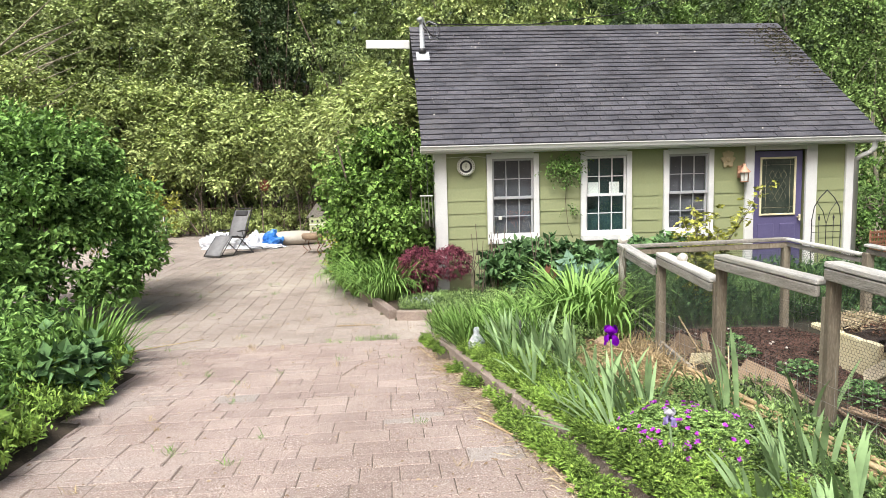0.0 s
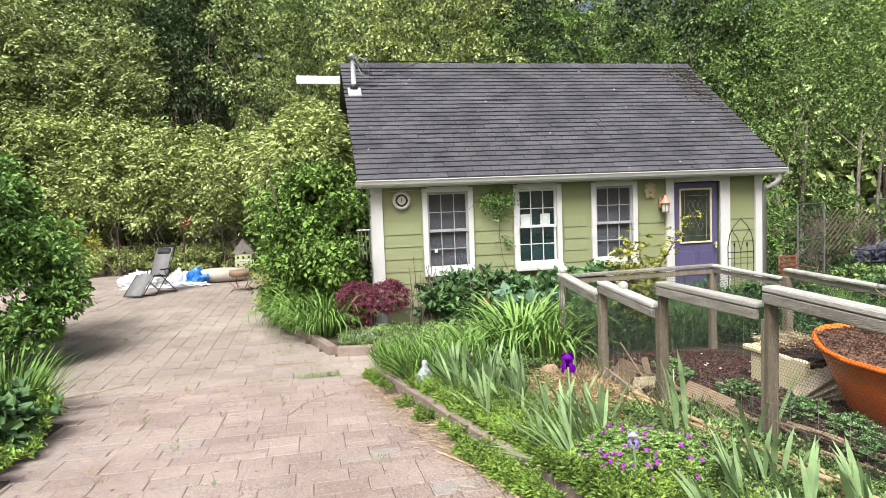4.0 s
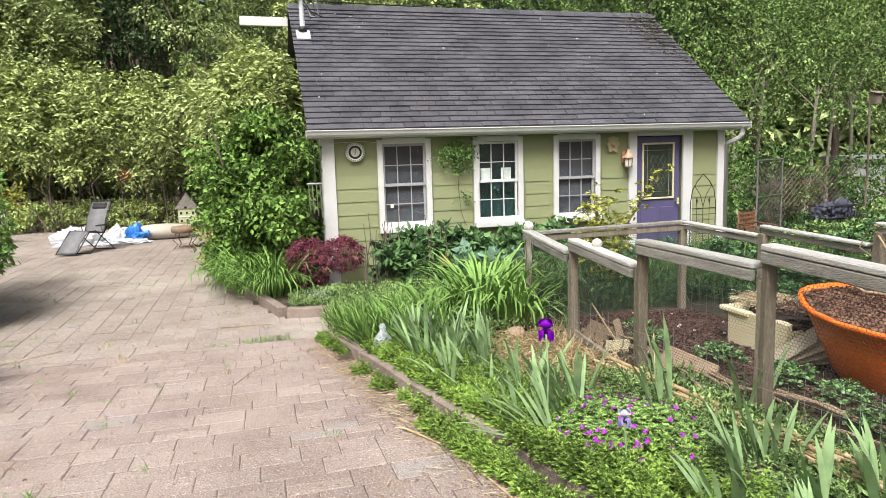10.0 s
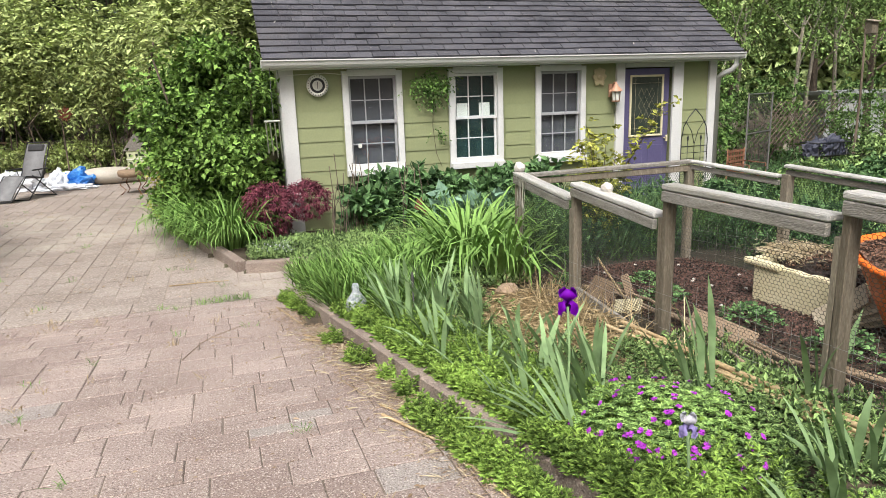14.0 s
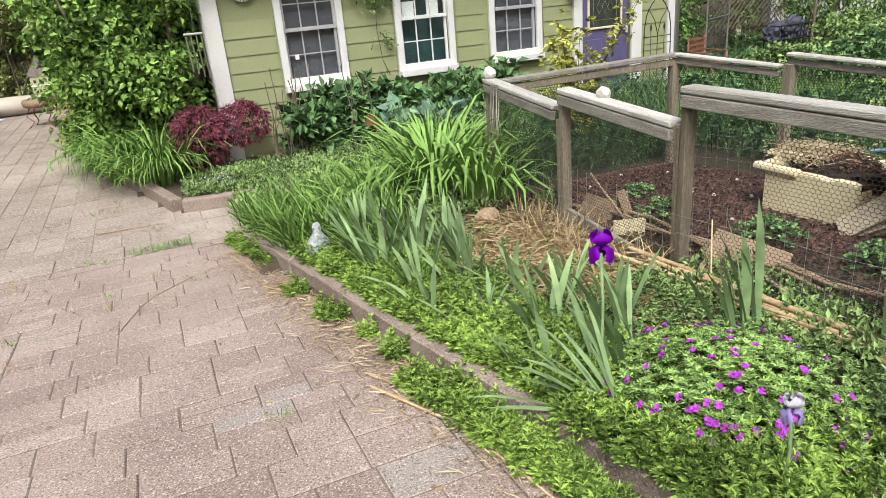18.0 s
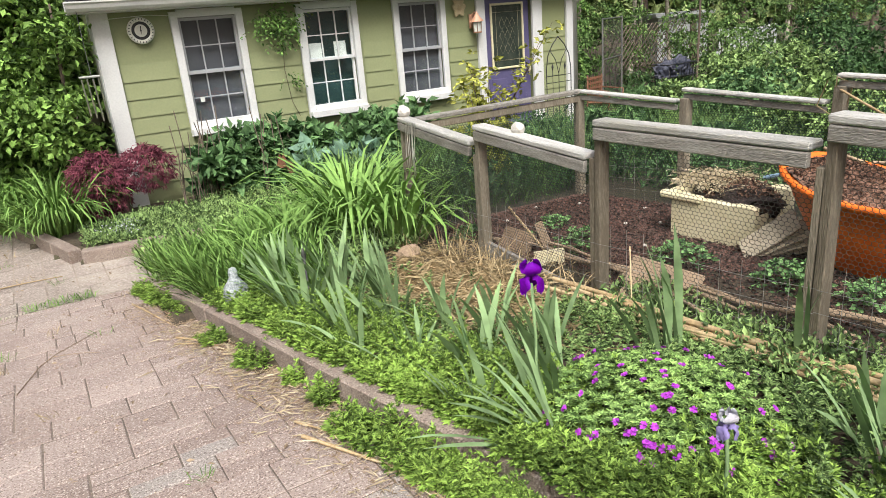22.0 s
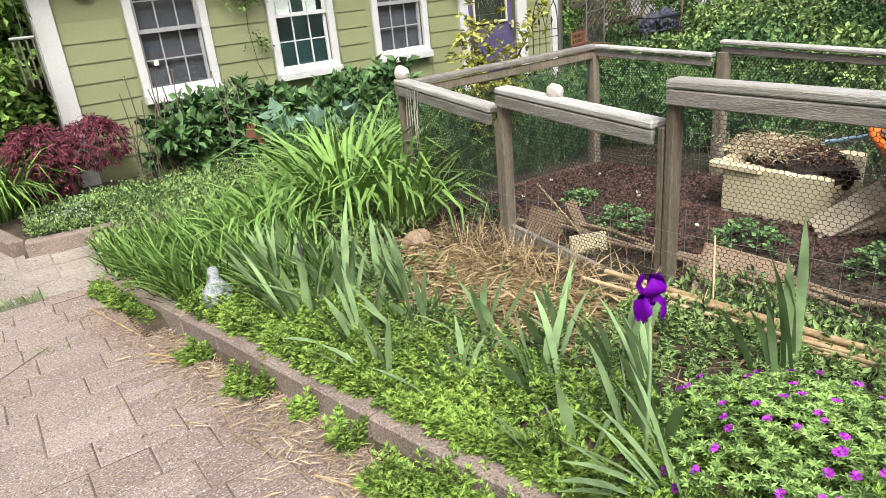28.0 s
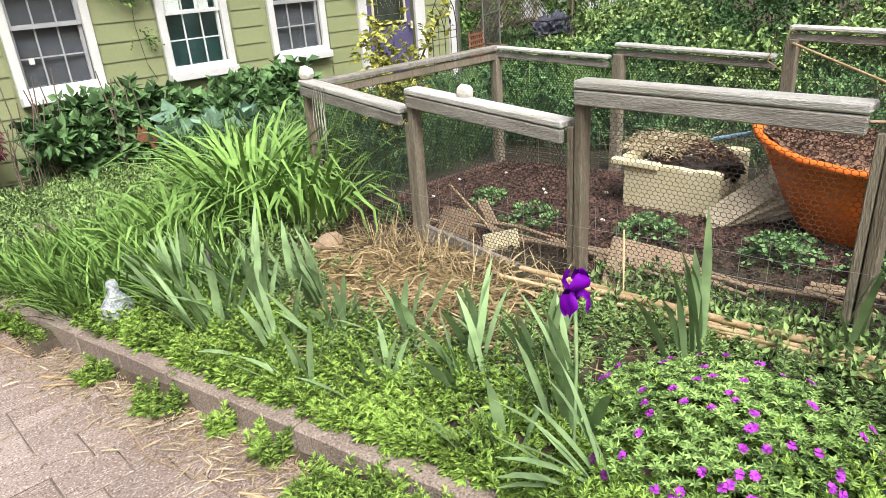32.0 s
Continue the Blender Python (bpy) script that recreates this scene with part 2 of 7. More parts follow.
M_POT = mat("grey_green_plastic", (0.10, 0.14, 0.135), (0.17, 0.22, 0.21), 0.5, 5, 0.1)
M_TERRA = mat("copper_lantern", (0.42, 0.21, 0.13), (0.58, 0.33, 0.22), 0.5, 6, 0.1)
M_PLAQUE = mat("tan_plaque", (0.40, 0.33, 0.20), (0.52, 0.44, 0.28), 0.8, 12, 0.6)
M_ROOM = mat("room_interior", (0.10, 0.095, 0.09), (0.14, 0.135, 0.125), 0.9, 2, 0)
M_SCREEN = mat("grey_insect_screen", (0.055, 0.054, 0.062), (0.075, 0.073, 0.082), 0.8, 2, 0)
M_TEAL = mat("dark_teal_room", (0.012, 0.045, 0.042), (0.02, 0.062, 0.058), 0.7, 2, 0)
M_PAPER = mat("white_paper", (0.6, 0.6, 0.54), (0.72, 0.72, 0.66), 0.8, 5, 0)
M_GREYSTONE = mat("grey_painted_resin", (0.20, 0.23, 0.24), (0.50, 0.54, 0.56), 0.75, 40, 1.0, fine=110, con=0.2)
M_WHITEBLD = mat("distant_white_wall", (0.42, 0.44, 0.45), (0.52, 0.54, 0.55), 0.7, 2, 0)


def glassmat():
    m = bpy.data.materials.new("window_glass")
    m.use_nodes = True
    b = m.node_tree.nodes["Principled BSDF"]
    b.inputs["Transmission Weight"].default_value = 1.0
    b.inputs["Roughness"].default_value = 0.02
    b.inputs["IOR"].default_value = 1.45
    b.inputs["Base Color"].default_value = (0.9, 0.94, 0.95, 1)
    return m


M_GLASS = glassmat()

L_WIST = leafmat("wisteria_leaf", (0.23, 0.28, 0.08), (0.57, 0.63, 0.225))
L_WIST2 = leafmat("shaded_vine_leaf", (0.22, 0.27, 0.10), (0.56, 0.62, 0.24))
L_VINE = leafmat("climbing_hydrangea_leaf", (0.07, 0.13, 0.028), (0.28, 0.42, 0.095))
L_SHRUB = leafmat("shrub_leaf", (0.075, 0.16, 0.038), (0.28, 0.43, 0.11))
L_YELL = leafmat("yellow_green_leaf", (0.26, 0.28, 0.045), (0.52, 0.50, 0.11))
L_FOREST = leafmat("forest_leaf", (0.18, 0.235, 0.085), (0.52, 0.60, 0.22), scale=0.6)
L_FOREST2 = leafmat("bright_forest_leaf", (0.10, 0.165, 0.045), (0.31, 0.43, 0.125), scale=0.6)
L_BUSH = leafmat("garden_bush_leaf", (0.06, 0.115, 0.03), (0.2, 0.30, 0.085), scale=0.8)
L_LILAC = leafmat("dark_lilac_leaf", (0.035, 0.075, 0.028), (0.12, 0.205, 0.068), scale=0.8)
L_DARK = leafmat("dark_conifer_leaf", (0.05, 0.09, 0.036), (0.165, 0.21, 0.085), scale=0.6)
L_MAPLE = leafmat("red_maple_leaf", (0.12, 0.032, 0.042), (0.40, 0.13, 0.145))
L_PEONY = leafmat("dark_green_broad_leaf", (0.055, 0.115, 0.04), (0.175, 0.285, 0.10))
L_LOW = leafmat("low_groundcover_leaf", (0.09, 0.155, 0.048), (0.345, 0.455, 0.15), rvar=0.6, scale=3.0)
L_MUG = leafmat("bright_feathery_leaf", (0.13, 0.22, 0.04), (0.38, 0.52, 0.11), rvar=0.5, scale=3.0)
L_GRASS = leafmat("daylily_blade", (0.12, 0.225, 0.04), (0.26, 0.40, 0.10), rvar=0.45)
L_ROUGH = leafmat("rough_grass_blade", (0.07, 0.13, 0.03), (0.20, 0.29, 0.085), rvar=0.4)
L_IRIS = leafmat("iris_blade", (0.22, 0.33, 0.13), (0.35, 0.47, 0.195), rvar=0.4)
L_HOSTA = leafmat("blue_green_hosta_leaf", (0.15, 0.25, 0.15), (0.25, 0.37, 0.22), rvar=0.3)
L_GER = leafmat("geranium_leaf", (0.14, 0.24, 0.06), (0.38, 0.53, 0.15))
L_MAG = leafmat("magenta_petal", (0.36, 0.03, 0.34), (0.58, 0.12, 0.56), rvar=0.4)
L_PURP = leafmat("purple_iris_petal", (0.055, 0.002, 0.09), (0.20, 0.016, 0.32), rvar=0.4, transl=0.15)
L_WPET = leafmat("white_petal", (0.62, 0.58, 0.60), (0.8, 0.78, 0.78), rvar=0.3)
L_STRAWB = leafmat("strawberry_leaf", (0.07, 0.15, 0.05), (0.24, 0.38, 0.13))

# ---- mesh helpers ----
RNG = np.random.default_rng(7)


def link(name, me, material, parent=None, label=""):
    ob = new(name, me)
    if material and not me.materials:
        me.materials.append(material)
    if parent is not None:
        ob.parent = parent
    if label:
        tagged(ob, label)
    return ob


def part(name, bm, material, parent=None, label=""):
    me = bpy.data.meshes.new(name)
    bm.to_mesh(me)
    bm.free()
    return link(name, me, material, parent, label)


def raw(name, verts, faces, material, parent=None, label="", smooth=False):
    me = bpy.data.meshes.new(name)
    v = np.asarray(verts, dtype=np.float32).reshape(-1, 3)
    f = np.asarray(faces, dtype=np.int32)
    k = f.shape[1]
    me.vertices.add(len(v))
    me.vertices.foreach_set("co", v.ravel())
    me.loops.add(f.size)
    me.loops.foreach_set("vertex_index", f.ravel())
    me.polygons.add(len(f))
    me.polygons.foreach_set("loop_start", np.arange(0, f.size, k, dtype=np.int32))
    me.polygons.foreach_set("use_smooth", np.full(len(f), smooth))
    me.update(calc_edges=True)
    return link(name, me, material, parent, label)


def thing(name, label, category, at=(0, 0, 0), rz=0, group="", kind=""):
    e = new(name)
    e.empty_display_size = 0.1
    e.matrix_basis = pose(*at, 0, 0, rz)
    return tagged(e, label, category, group, kind)


def box(bm, c, s, rot=None, bevel=0.0):
    r = bmesh.ops.create_cube(bm, size=1.0)
    vs = r["verts"]
    m = Matrix.Translation(c) @ (rot.to_4x4() if rot is not None else Matrix.Identity(4)) @ Matrix.Diagonal((*s, 1))
    bmesh.ops.transform(bm, matrix=m, verts=vs)
    if bevel:
        es = list({e for v in vs for e in v.link_edges})
        bmesh.ops.bevel(bm, geom=es, offset=bevel, segments=1, affect="EDGES")


def bbox(name, c, s, material, parent=None, label="", rot=None, bevel=0.004):
    bm = bmesh.new()
    box(bm, c, s, rot, bevel)
    return part(name, bm, material, parent, label)


def rotm(x=0, y=0, z=0):
    return Euler((radians(x), radians(y), radians(z))).to_matrix()


def tube(pts, rad, sides=6):
    """Verts and quads of a tube along points, with one radius or one for each."""
    pts = [Vector(p) for p in pts]
    rads = rad if hasattr(rad, "__len__") else [rad] * len(pts)
    vs, fs = [], []
    for i, p in enumerate(pts):
        d = (pts[min(i + 1, len(pts) - 1)] - pts[max(i - 1, 0)]).normalized()
        a = d.cross(Vector((0.31, 0.17, 0.93)) if abs(d.z) < 0.95 else Vector((1, 0.1, 0))).normalized()
        b = d.cross(a)
        for k in range(sides):
            t = 2 * math.pi * k / sides
            vs.append(p + (a * math.cos(t) + b * math.sin(t)) * rads[i])
    for i in range(len(pts) - 1):
        for k in range(sides):
            k2 = (k + 1) % sides
            fs.append((i * sides + k, i * sides + k2, (i + 1) * sides + k2, (i + 1) * sides + k))
    n = len(pts) - 1
    for k in range(1, sides - 1, 2):
        k2 = min(k + 2, sides)
        fs.append((0, k, k + 1, (k + 2) % sides if k + 2 <= sides - 1 else k + 1))
        fs.append((n * sides, n * sides + k, n * sides + k + 1, n * sides + (k + 2) % sides if k + 2 <= sides - 1 else n * sides + k + 1))
    fs = [f for f in fs if len(set(f)) == 4]
    return vs, fs


def tubes(name, lines, material, parent=None, label="", sides=6):
    """One mesh of several tubes: lines of (points, radius)."""
    V, F = [], []
    for pts, r in lines:
        v, f = tube(pts, r, sides)
        o = len(V)
        V += v
        F += [tuple(o + i for i in q) for q in f]
    return raw(name, V, F, material, parent, label, smooth=True)


def lathe(name, profile, material, parent=None, label="", at=(0, 0, 0), sides=20):
    vs, fs = [], []
    for r, z in profile:
        for k in range(sides):
            t = 2 * math.pi * k / sides
            vs.append((at[0] + r * math.cos(t), at[1] + r * math.sin(t), at[2] + z))
    for i in range(len(profile) - 1):
        for k in range(sides):
            k2 = (k + 1) % sides
            fs.append((i * sides + k, i * sides + k2, (i + 1) * sides + k2, (i + 1) * sides + k))
    return raw(name, vs, fs, material, parent, label, smooth=True)


def unit(v):
    return v / np.maximum(np.linalg.norm(v, axis=-1, keepdims=True), 1e-9)


def leafmesh(name, P, D, S, W, material, parent=None, label="", fold=0.25):
    """Folded pointed leaves at P along D, of length S and width ratio W."""
    P, D = np.asarray(P, float), unit(np.asarray(D, float))
    n = len(P)
    S = np.broadcast_to(np.asarray(S, float), (n,))[:, None]
    side = unit(np.cross(D, unit(RNG.normal(size=(n, 3)) * 0.6 + np.array([0, 0, 1.0]))))
    up = np.cross(side, D)
    a = P
    b = P + D * S * 0.45 + side * S * W * 0.5 + up * S * fold * 0.3
    c = P + D * S - up * S * 0.12
    d = P + D * S * 0.45 - side * S * W * 0.5 + up * S * fold * 0.3
    V = np.stack([a, b, c, d], 1).reshape(-1, 3)
    i = np.arange(n)[:, None] * 4
    F = np.concatenate([i + np.array([[0, 1, 2]]), i + np.array([[0, 2, 3]])], 1).reshape(-1, 3)
    return raw(name, V, F, material, parent, label)


def clumps(n, k, centre, radii, spread, fill=0.35, low=-1.0):
    """n clumps near the skin of an ellipsoid, k leaves in each: places and outward directions."""
    d = unit(RNG.normal(size=(n * 2, 3)))
    d = d[d[:, 2] > low][:n]
    r = 1 - fill * RNG.random(len(d)) ** 2 + RNG.normal(size=len(d)) * 0.07
    c = np.array(centre) + d * r[:, None] * np.array(radii)
    P = np.repeat(c, k, 0) + RNG.normal(size=(len(c) * k, 3)) * spread
    D = np.repeat(d, k, 0) + RNG.normal(size=(len(c) * k, 3)) * 0.7 + np.array([0, 0, -0.25])
    return P, D


def lobes(n, m, centre, radii, lobe, low=-1.0, fill=0.3, up=0.9, flat=0.6):
    """n rounded lobes on the skin of an ellipsoid, m leaves over the outer side of each."""
    d = unit(RNG.normal(size=(n * 3, 3)))
    d = d[d[:, 2] > low][:n]
    c = np.array(centre) + d * (1 - fill * RNG.random((len(d), 1)) + 0.09 * RNG.normal(size=(len(d), 1))) * np.array(radii)
    s = lobe * (0.6 + 0.7 * RNG.random((len(d), 1)))
    e = unit(RNG.normal(size=(len(d) * m, 3)) + np.repeat(d, m, 0) * 0.6 + np.array([0, 0, up]))
    P = np.repeat(c, m, 0) + e * np.repeat(s, m, 0) * (0.7 + 0.35 * RNG.random((len(e), 1))) * np.array([1, 1, flat])
    D = e * 0.7 + RNG.normal(size=e.shape) * 0.45 + np.array([0, 0, -0.4])
    return P, D


def sprigs(n, k, centre, radii, length, low=-0.2):
    """Leafy shoots standing out of the skin of an ellipsoid."""
    d = unit(RNG.normal(size=(n * 3, 3)) + np.array([0, 0, 0.35]))
    d = d[d[:, 2] > low][:n]
    c = np.array(centre) + d * np.array(radii) * (0.88 + 0.12 * RNG.random((len(d), 1)))
    g = unit(d + RNG.normal(size=d.shape) * 0.35 + np.array([0, 0, 0.35]))
    t = np.linspace(0.0, 1.0, k)
    ln = length * (0.5 + RNG.random(len(d)))
    P = c[:, None] + g[:, None] * (t[None] * ln[:, None])[..., None]
    D = g[:, None] * 0.5 + RNG.normal(size=(len(d), k, 3)) * 0.7
    return P.reshape(-1, 3), D.reshape(-1, 3)


def sprays(C, D0, leaflets, length, leaf):
    """Pinnate leaves: leaflets in pairs on drooping stalks from C along D0."""
    n = len(C)
    D0 = unit(D0)
    side = unit(np.cross(D0, np.array([0, 0, 1.0]) + RNG.normal(size=(n, 3)) * 0.3))
    t = np.linspace(0.15, 1, leaflets)
    P = C[:, None] + D0[:, None] * (t * length)[None, :, None] + np.array([0, 0, -1.0]) * (t**2 * length * 0.25)[None, :, None]
    sgn = np.where(np.arange(leaflets) % 2, 1.0, -1.0)[None, :, None]
    D = D0[:, None] * 0.6 + side[:, None] * sgn + np.array([0, 0, -0.2]) + RNG.normal(size=(n, leaflets, 3)) * 0.15
    return P.reshape(-1, 3), D.reshape(-1, 3)


def blades(name, base, lean, length, width, material, parent=None, label="", droop=0.5, seg=5, tip=0.0):
    """Strap leaves: base (n,3), lean (n,2) horizontal direction and amount, arching over."""
    base, lean = np.asarray(base, float), np.asarray(lean, float)
    n = len(base)
    length = np.broadcast_to(np.asarray(length, float), (n,))
    h = np.concatenate([lean, np.zeros((n, 1))], 1)
    hd = unit(h + 1e-6)
    side = np.stack([-hd[:, 1], hd[:, 0], np.zeros(n)], 1)
    tw = RNG.normal(size=n) * 0.5
    side = side * np.cos(tw)[:, None] + hd * np.sin(tw)[:, None]
    amt = np.linalg.norm(lean, axis=1)
    rows = []
    p = base.copy()
    dr = np.asarray(droop) * (0.4 + RNG.random(n) * 1.0)
    for i in range(seg + 1):
        s = i / seg
        w = width * (0.75 + 0.5 * s) * min(1.0, (1 - s) * 3.2 + tip)
        rows.append(np.stack([p + side * w / 2, p - side * w / 2], 1))
        ang = amt + dr * s * s * 2.2
        p = p + (hd * np.sin(ang)[:, None] + np.array([0, 0, 1.0]) * np.cos(ang)[:, None]) * (length / seg)[:, None]
    V = np.stack(rows, 1).reshape(-1, 3)
    k = 2 * (seg + 1)
    i = np.arange(n)[:, None] * k
    q = np.concatenate([np.array([[2 * j, 2 * j + 1, 2 * j + 3, 2 * j + 2]]) for j in range(seg)], 0).reshape(1, -1)
    F = (i + q).reshape(-1, 4)
    return raw(name, V, F, material, parent, label, smooth=True)


# ---- lie of the land ----
BORDER = ((-1.19, -3.0), (-1.01, -3.95), (-0.86, -4.9), (-0.71, -5.9), (-0.59, -6.6), (-0.49, -7.15), (-0.40, -7.75), (-0.28, -8.35), (0.0, -10.0), (0.2, -11.5))


def drive_z(y):
    return -0.06 if y > -2.6 else -0.06 + 0.065 * (-2.6 - y)


def border_x(y):
    for (x0, y0), (x1, y1) in zip(BORDER, BORDER[1:]):
        if y >= y1:
            return x0 + (x1 - x0) * min(1.0, max(0.0, (y0 - y) / (y0 - y1)))
    return BORDER[-1][0]


def left_x(y):
    if y > -2.5:
        return -4.9 - 1.2 * min(1.0, max(0.0, (y + 2.5) / 1.5)) - max(0.0, min(4.5, (y + 1) * 0.9))
    return -4.0 - 0.9 * max(0.0, (y + 4.6) / 2.1) if y > -4.6 else -4.02 + 0.1 * max(0.0, (-5.5 - y))


def bed_z(x, y):
    """The height of the soil off the paving."""
    if x > 0.6 and y < -3.9:
        return drive_z(y) + 0.17
    if y < -2.2:
        return drive_z(y) + 0.09 + 0.07 * min(1.0, max(0.0, (x - border_x(y)) / 1.0))
    return 0.02


def paved(x, y):
    if y < -2.9:
        return left_x(y) < x < border_x(y)
    if y < -1.72:
        return left_x(y) < x < -0.85
    return left_x(y) < x < -1.5 - 0.29 * (min(y, 3.2) + 1.66) and y < 14.0


def ground_z(x, y):
    if -1.6 < x - left_x(y) and x < left_x(y) and y < -2.9:
        return drive_z(y) + 0.06
    if paved(x, y) or x < left_x(y):
        return drive_z(y) - 0.045
    return bed_z(x, y)

# ---- ground ----
_ax = np.concatenate([-np.geomspace(400, 13, 14), np.arange(-12, 12.01, 0.2), np.geomspace(13, 400, 14)])
_ay = np.concatenate([-np.geomspace(400, 14, 14), np.arange(-13, 16.01, 0.2), np.geomspace(17, 400, 14)])
_gv = [(x, y, ground_z(x, y) + (noise.noise(Vector((x * 2, y * 2, 0))) * 0.02 if not paved(x, y) else 0)) for y in _ay for x in _ax]
_nx = len(_ax)
_gf = [(j * _nx + i, j * _nx + i + 1, (j + 1) * _nx + i + 1, (j + 1) * _nx + i) for j in range(len(_ay) - 1) for i in range(_nx - 1)]
tagged(raw("ground", _gv, _gf, M_SOIL, smooth=True), "dark garden soil and bare earth around the paving", "ground", kind="structure")

# ---- house ----
HX0, HX1, HY1, EAVE = -0.79, 6.2, 5.5, 2.22
house = thing("house", "small green-sided cottage with white trim and dark shingle roof", "house")
OPEN = ((0.06, 0.83, 0.80, 2.18), (1.60, 2.37, 0.80, 2.18), (2.98, 3.75, 0.80, 2.18), (4.47, 5.40, 0.02, 2.14))


xw = HX0
for a, b, z0, z1 in OPEN:
    bbox("front_wall", ((xw + a) / 2, 0.09, 0.9), (a - xw, 0.14, 2.8), M_SIDING, house, bevel=0)
    if z0 > 0.1:
        bbox("front_wall", ((a + b) / 2, 0.09, (z0 - 0.5) / 2), (b - a, 0.14, z0 + 0.5), M_SIDING, house, bevel=0)
    bbox("front_wall", ((a + b) / 2, 0.09, (z1 + 2.3) / 2), (b - a, 0.14, 2.3 - z1), M_SIDING, house, bevel=0)
    xw = b
bbox("front_wall", ((xw + HX1) / 2, 0.09, 0.9), (HX1 - xw, 0.14, 2.8), M_SIDING, house, bevel=0)
for nm, c, s in (("side_wall", (HX0 + 0.07, 2.8, 0.9), (0.14, 5.3, 2.8)), ("side_wall", (HX1 - 0.07, 2.8, 0.9), (0.14, 5.3, 2.8)), ("back_wall", ((HX0 + HX1) / 2, HY1, 0.9), (HX1 - HX0, 0.14, 2.8))):
    bbox(nm, c, s, M_SIDING, house)
for x in (HX0 + 0.07, HX1 - 0.07):
    bm = bmesh.new()
    tri = [bm.verts.new((x + sx, yy, zz)) for sx in (-0.07, 0.07) for yy, zz in ((0.1, 2.3), (5.4, 2.3), (2.75, 4.4))]
    bm.faces.new(tri[:3]), bm.faces.new(tri[3:])
    for a, b in ((0, 1), (1, 2), (2, 0)):
        bm.faces.new((tri[a], tri[b], tri[b + 3], tri[a + 3]))
    part("gable", bm, M_SIDING, house)
bbox("room_floor", (2.7, 2.8, -0.05), (6.8, 5.2, 0.05), M_ROOM, house)
bbox("room_ceiling", (2.7, 2.8, 2.28), (6.9, 5.3, 0.03), M_ROOM, house)

# siding boards, lapped, cut at the openings
SEG = ((HX0 + 0.17, -0.005), (0.885, 1.535), (2.455, 2.86), (3.83, 4.33), (5.56, HX1 - 0.13))
LAP = 0.2
for a, b in SEG:
    for k in range(9):
        z = -0.152 + k * LAP
        top = min(z + LAP, 2.2)
        raw("siding_board", [(a, 0.010, top), (b, 0.010, top), (a, -0.002, z), (b, -0.002, z), (a, 0.012, z), (b, 0.012, z)],
            [(0, 2, 3, 1), (2, 4, 5, 3)], M_SIDING, house)
for w in OPEN[:3]:
    for k in range(4):
        z = -0.152 + k * LAP
        raw("siding_board", [(w[0] - 0.06, 0.016, z + LAP), (w[1] + 0.06, 0.016, z + LAP), (w[0] - 0.06, -0.002, z), (w[1] + 0.06, -0.002, z), (w[0] - 0.06, 0.016, z), (w[1] + 0.06, 0.016, z)],
            [(0, 2, 3, 1), (2, 4, 5, 3)], M_SIDING, house)

bbox("corner_board", (HX0 + 0.075, -0.012, 0.9), (0.19, 0.05, 2.62), M_WHITE, house)
bbox("corner_board", (HX0 - 0.012, 0.11, 0.9), (0.03, 0.19, 2.62), M_WHITE, house)
bbox("corner_board", (HX1 - 0.055, -0.012, 0.9), (0.14, 0.05, 2.62), M_WHITE, house)
bbox("frieze_board", ((HX0 + HX1) / 2, -0.01, 2.225), (HX1 - HX0 + 0.3, 0.04, 0.03), M_WHITE, house)


def window(i, x, z, papers=False):
    """A double-hung window with six panes to a sash; x: left of the glass, z: its foot."""
    x -= 0.02
    w = thing(f"window_{i}", "white double-hung window with six panes in each sash", "window", (x, 0, z), kind="structure")
    W, H = 0.64, 1.21
    bars = M_WHITE if papers else M_MUNTIN
    for c, s in (((-0.06, -0.018, 0.58), (0.086, 0.05, 1.44)), ((W + 0.06, -0.018, 0.58), (0.086, 0.05, 1.44)), ((W / 2, -0.018, H + 0.065), (W + 0.04, 0.048, 0.09))):
        bbox("casing", c, s, M_WHITE, w)
    bbox("casing", (W / 2, -0.022, -0.006), (W + 0.036, 0.06, 0.07), M_WHITE, w)
    bbox("window_sill", (W / 2, -0.05, -0.085), (W + 0.2, 0.12, 0.09), M_WHITE, w, bevel=0.008)
    for k, (z0, z1, yy) in enumerate(((0.0, 0.61, 0.045), (0.60, H, 0.02))):
        bm = bmesh.new()
        for xx in (0.0, W):
            box(bm, (xx, yy, (z0 + z1) / 2), (0.032, 0.035, z1 - z0 + 0.03))
        for zz in (z0 + 0.0, z1):
            box(bm, (W / 2, yy, zz), (W, 0.034, 0.034))
        for f in (1 / 3, 2 / 3):
            box(bm, (W * f, yy, (z0 + z1) / 2), (0.013, 0.024, z1 - z0))
        box(bm, (W / 2, yy, (z0 + z1) / 2), (W, 0.022, 0.013))
        sash = part("sash", bm, bars, w)
        for r in range(2):
            for c in range(3):
                g = bbox("pane", (W * (c + 0.5) / 3, yy + 0.004, z0 + (z1 - z0) * (r + 0.5) / 2), (W / 3 - 0.018, 0.004, (z1 - z0) / 2 - 0.018), M_GLASS, sash, bevel=0)
                g.visible_shadow = False
    if papers:
        for xx in (0.13, 0.48):
            bbox("paper_notice", (xx, 0.07, 0.71), (0.17, 0.004, 0.2), M_PAPER, w, "white paper notice taped inside the pane")
    else:
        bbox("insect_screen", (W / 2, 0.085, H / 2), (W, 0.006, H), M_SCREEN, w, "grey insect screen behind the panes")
    return w


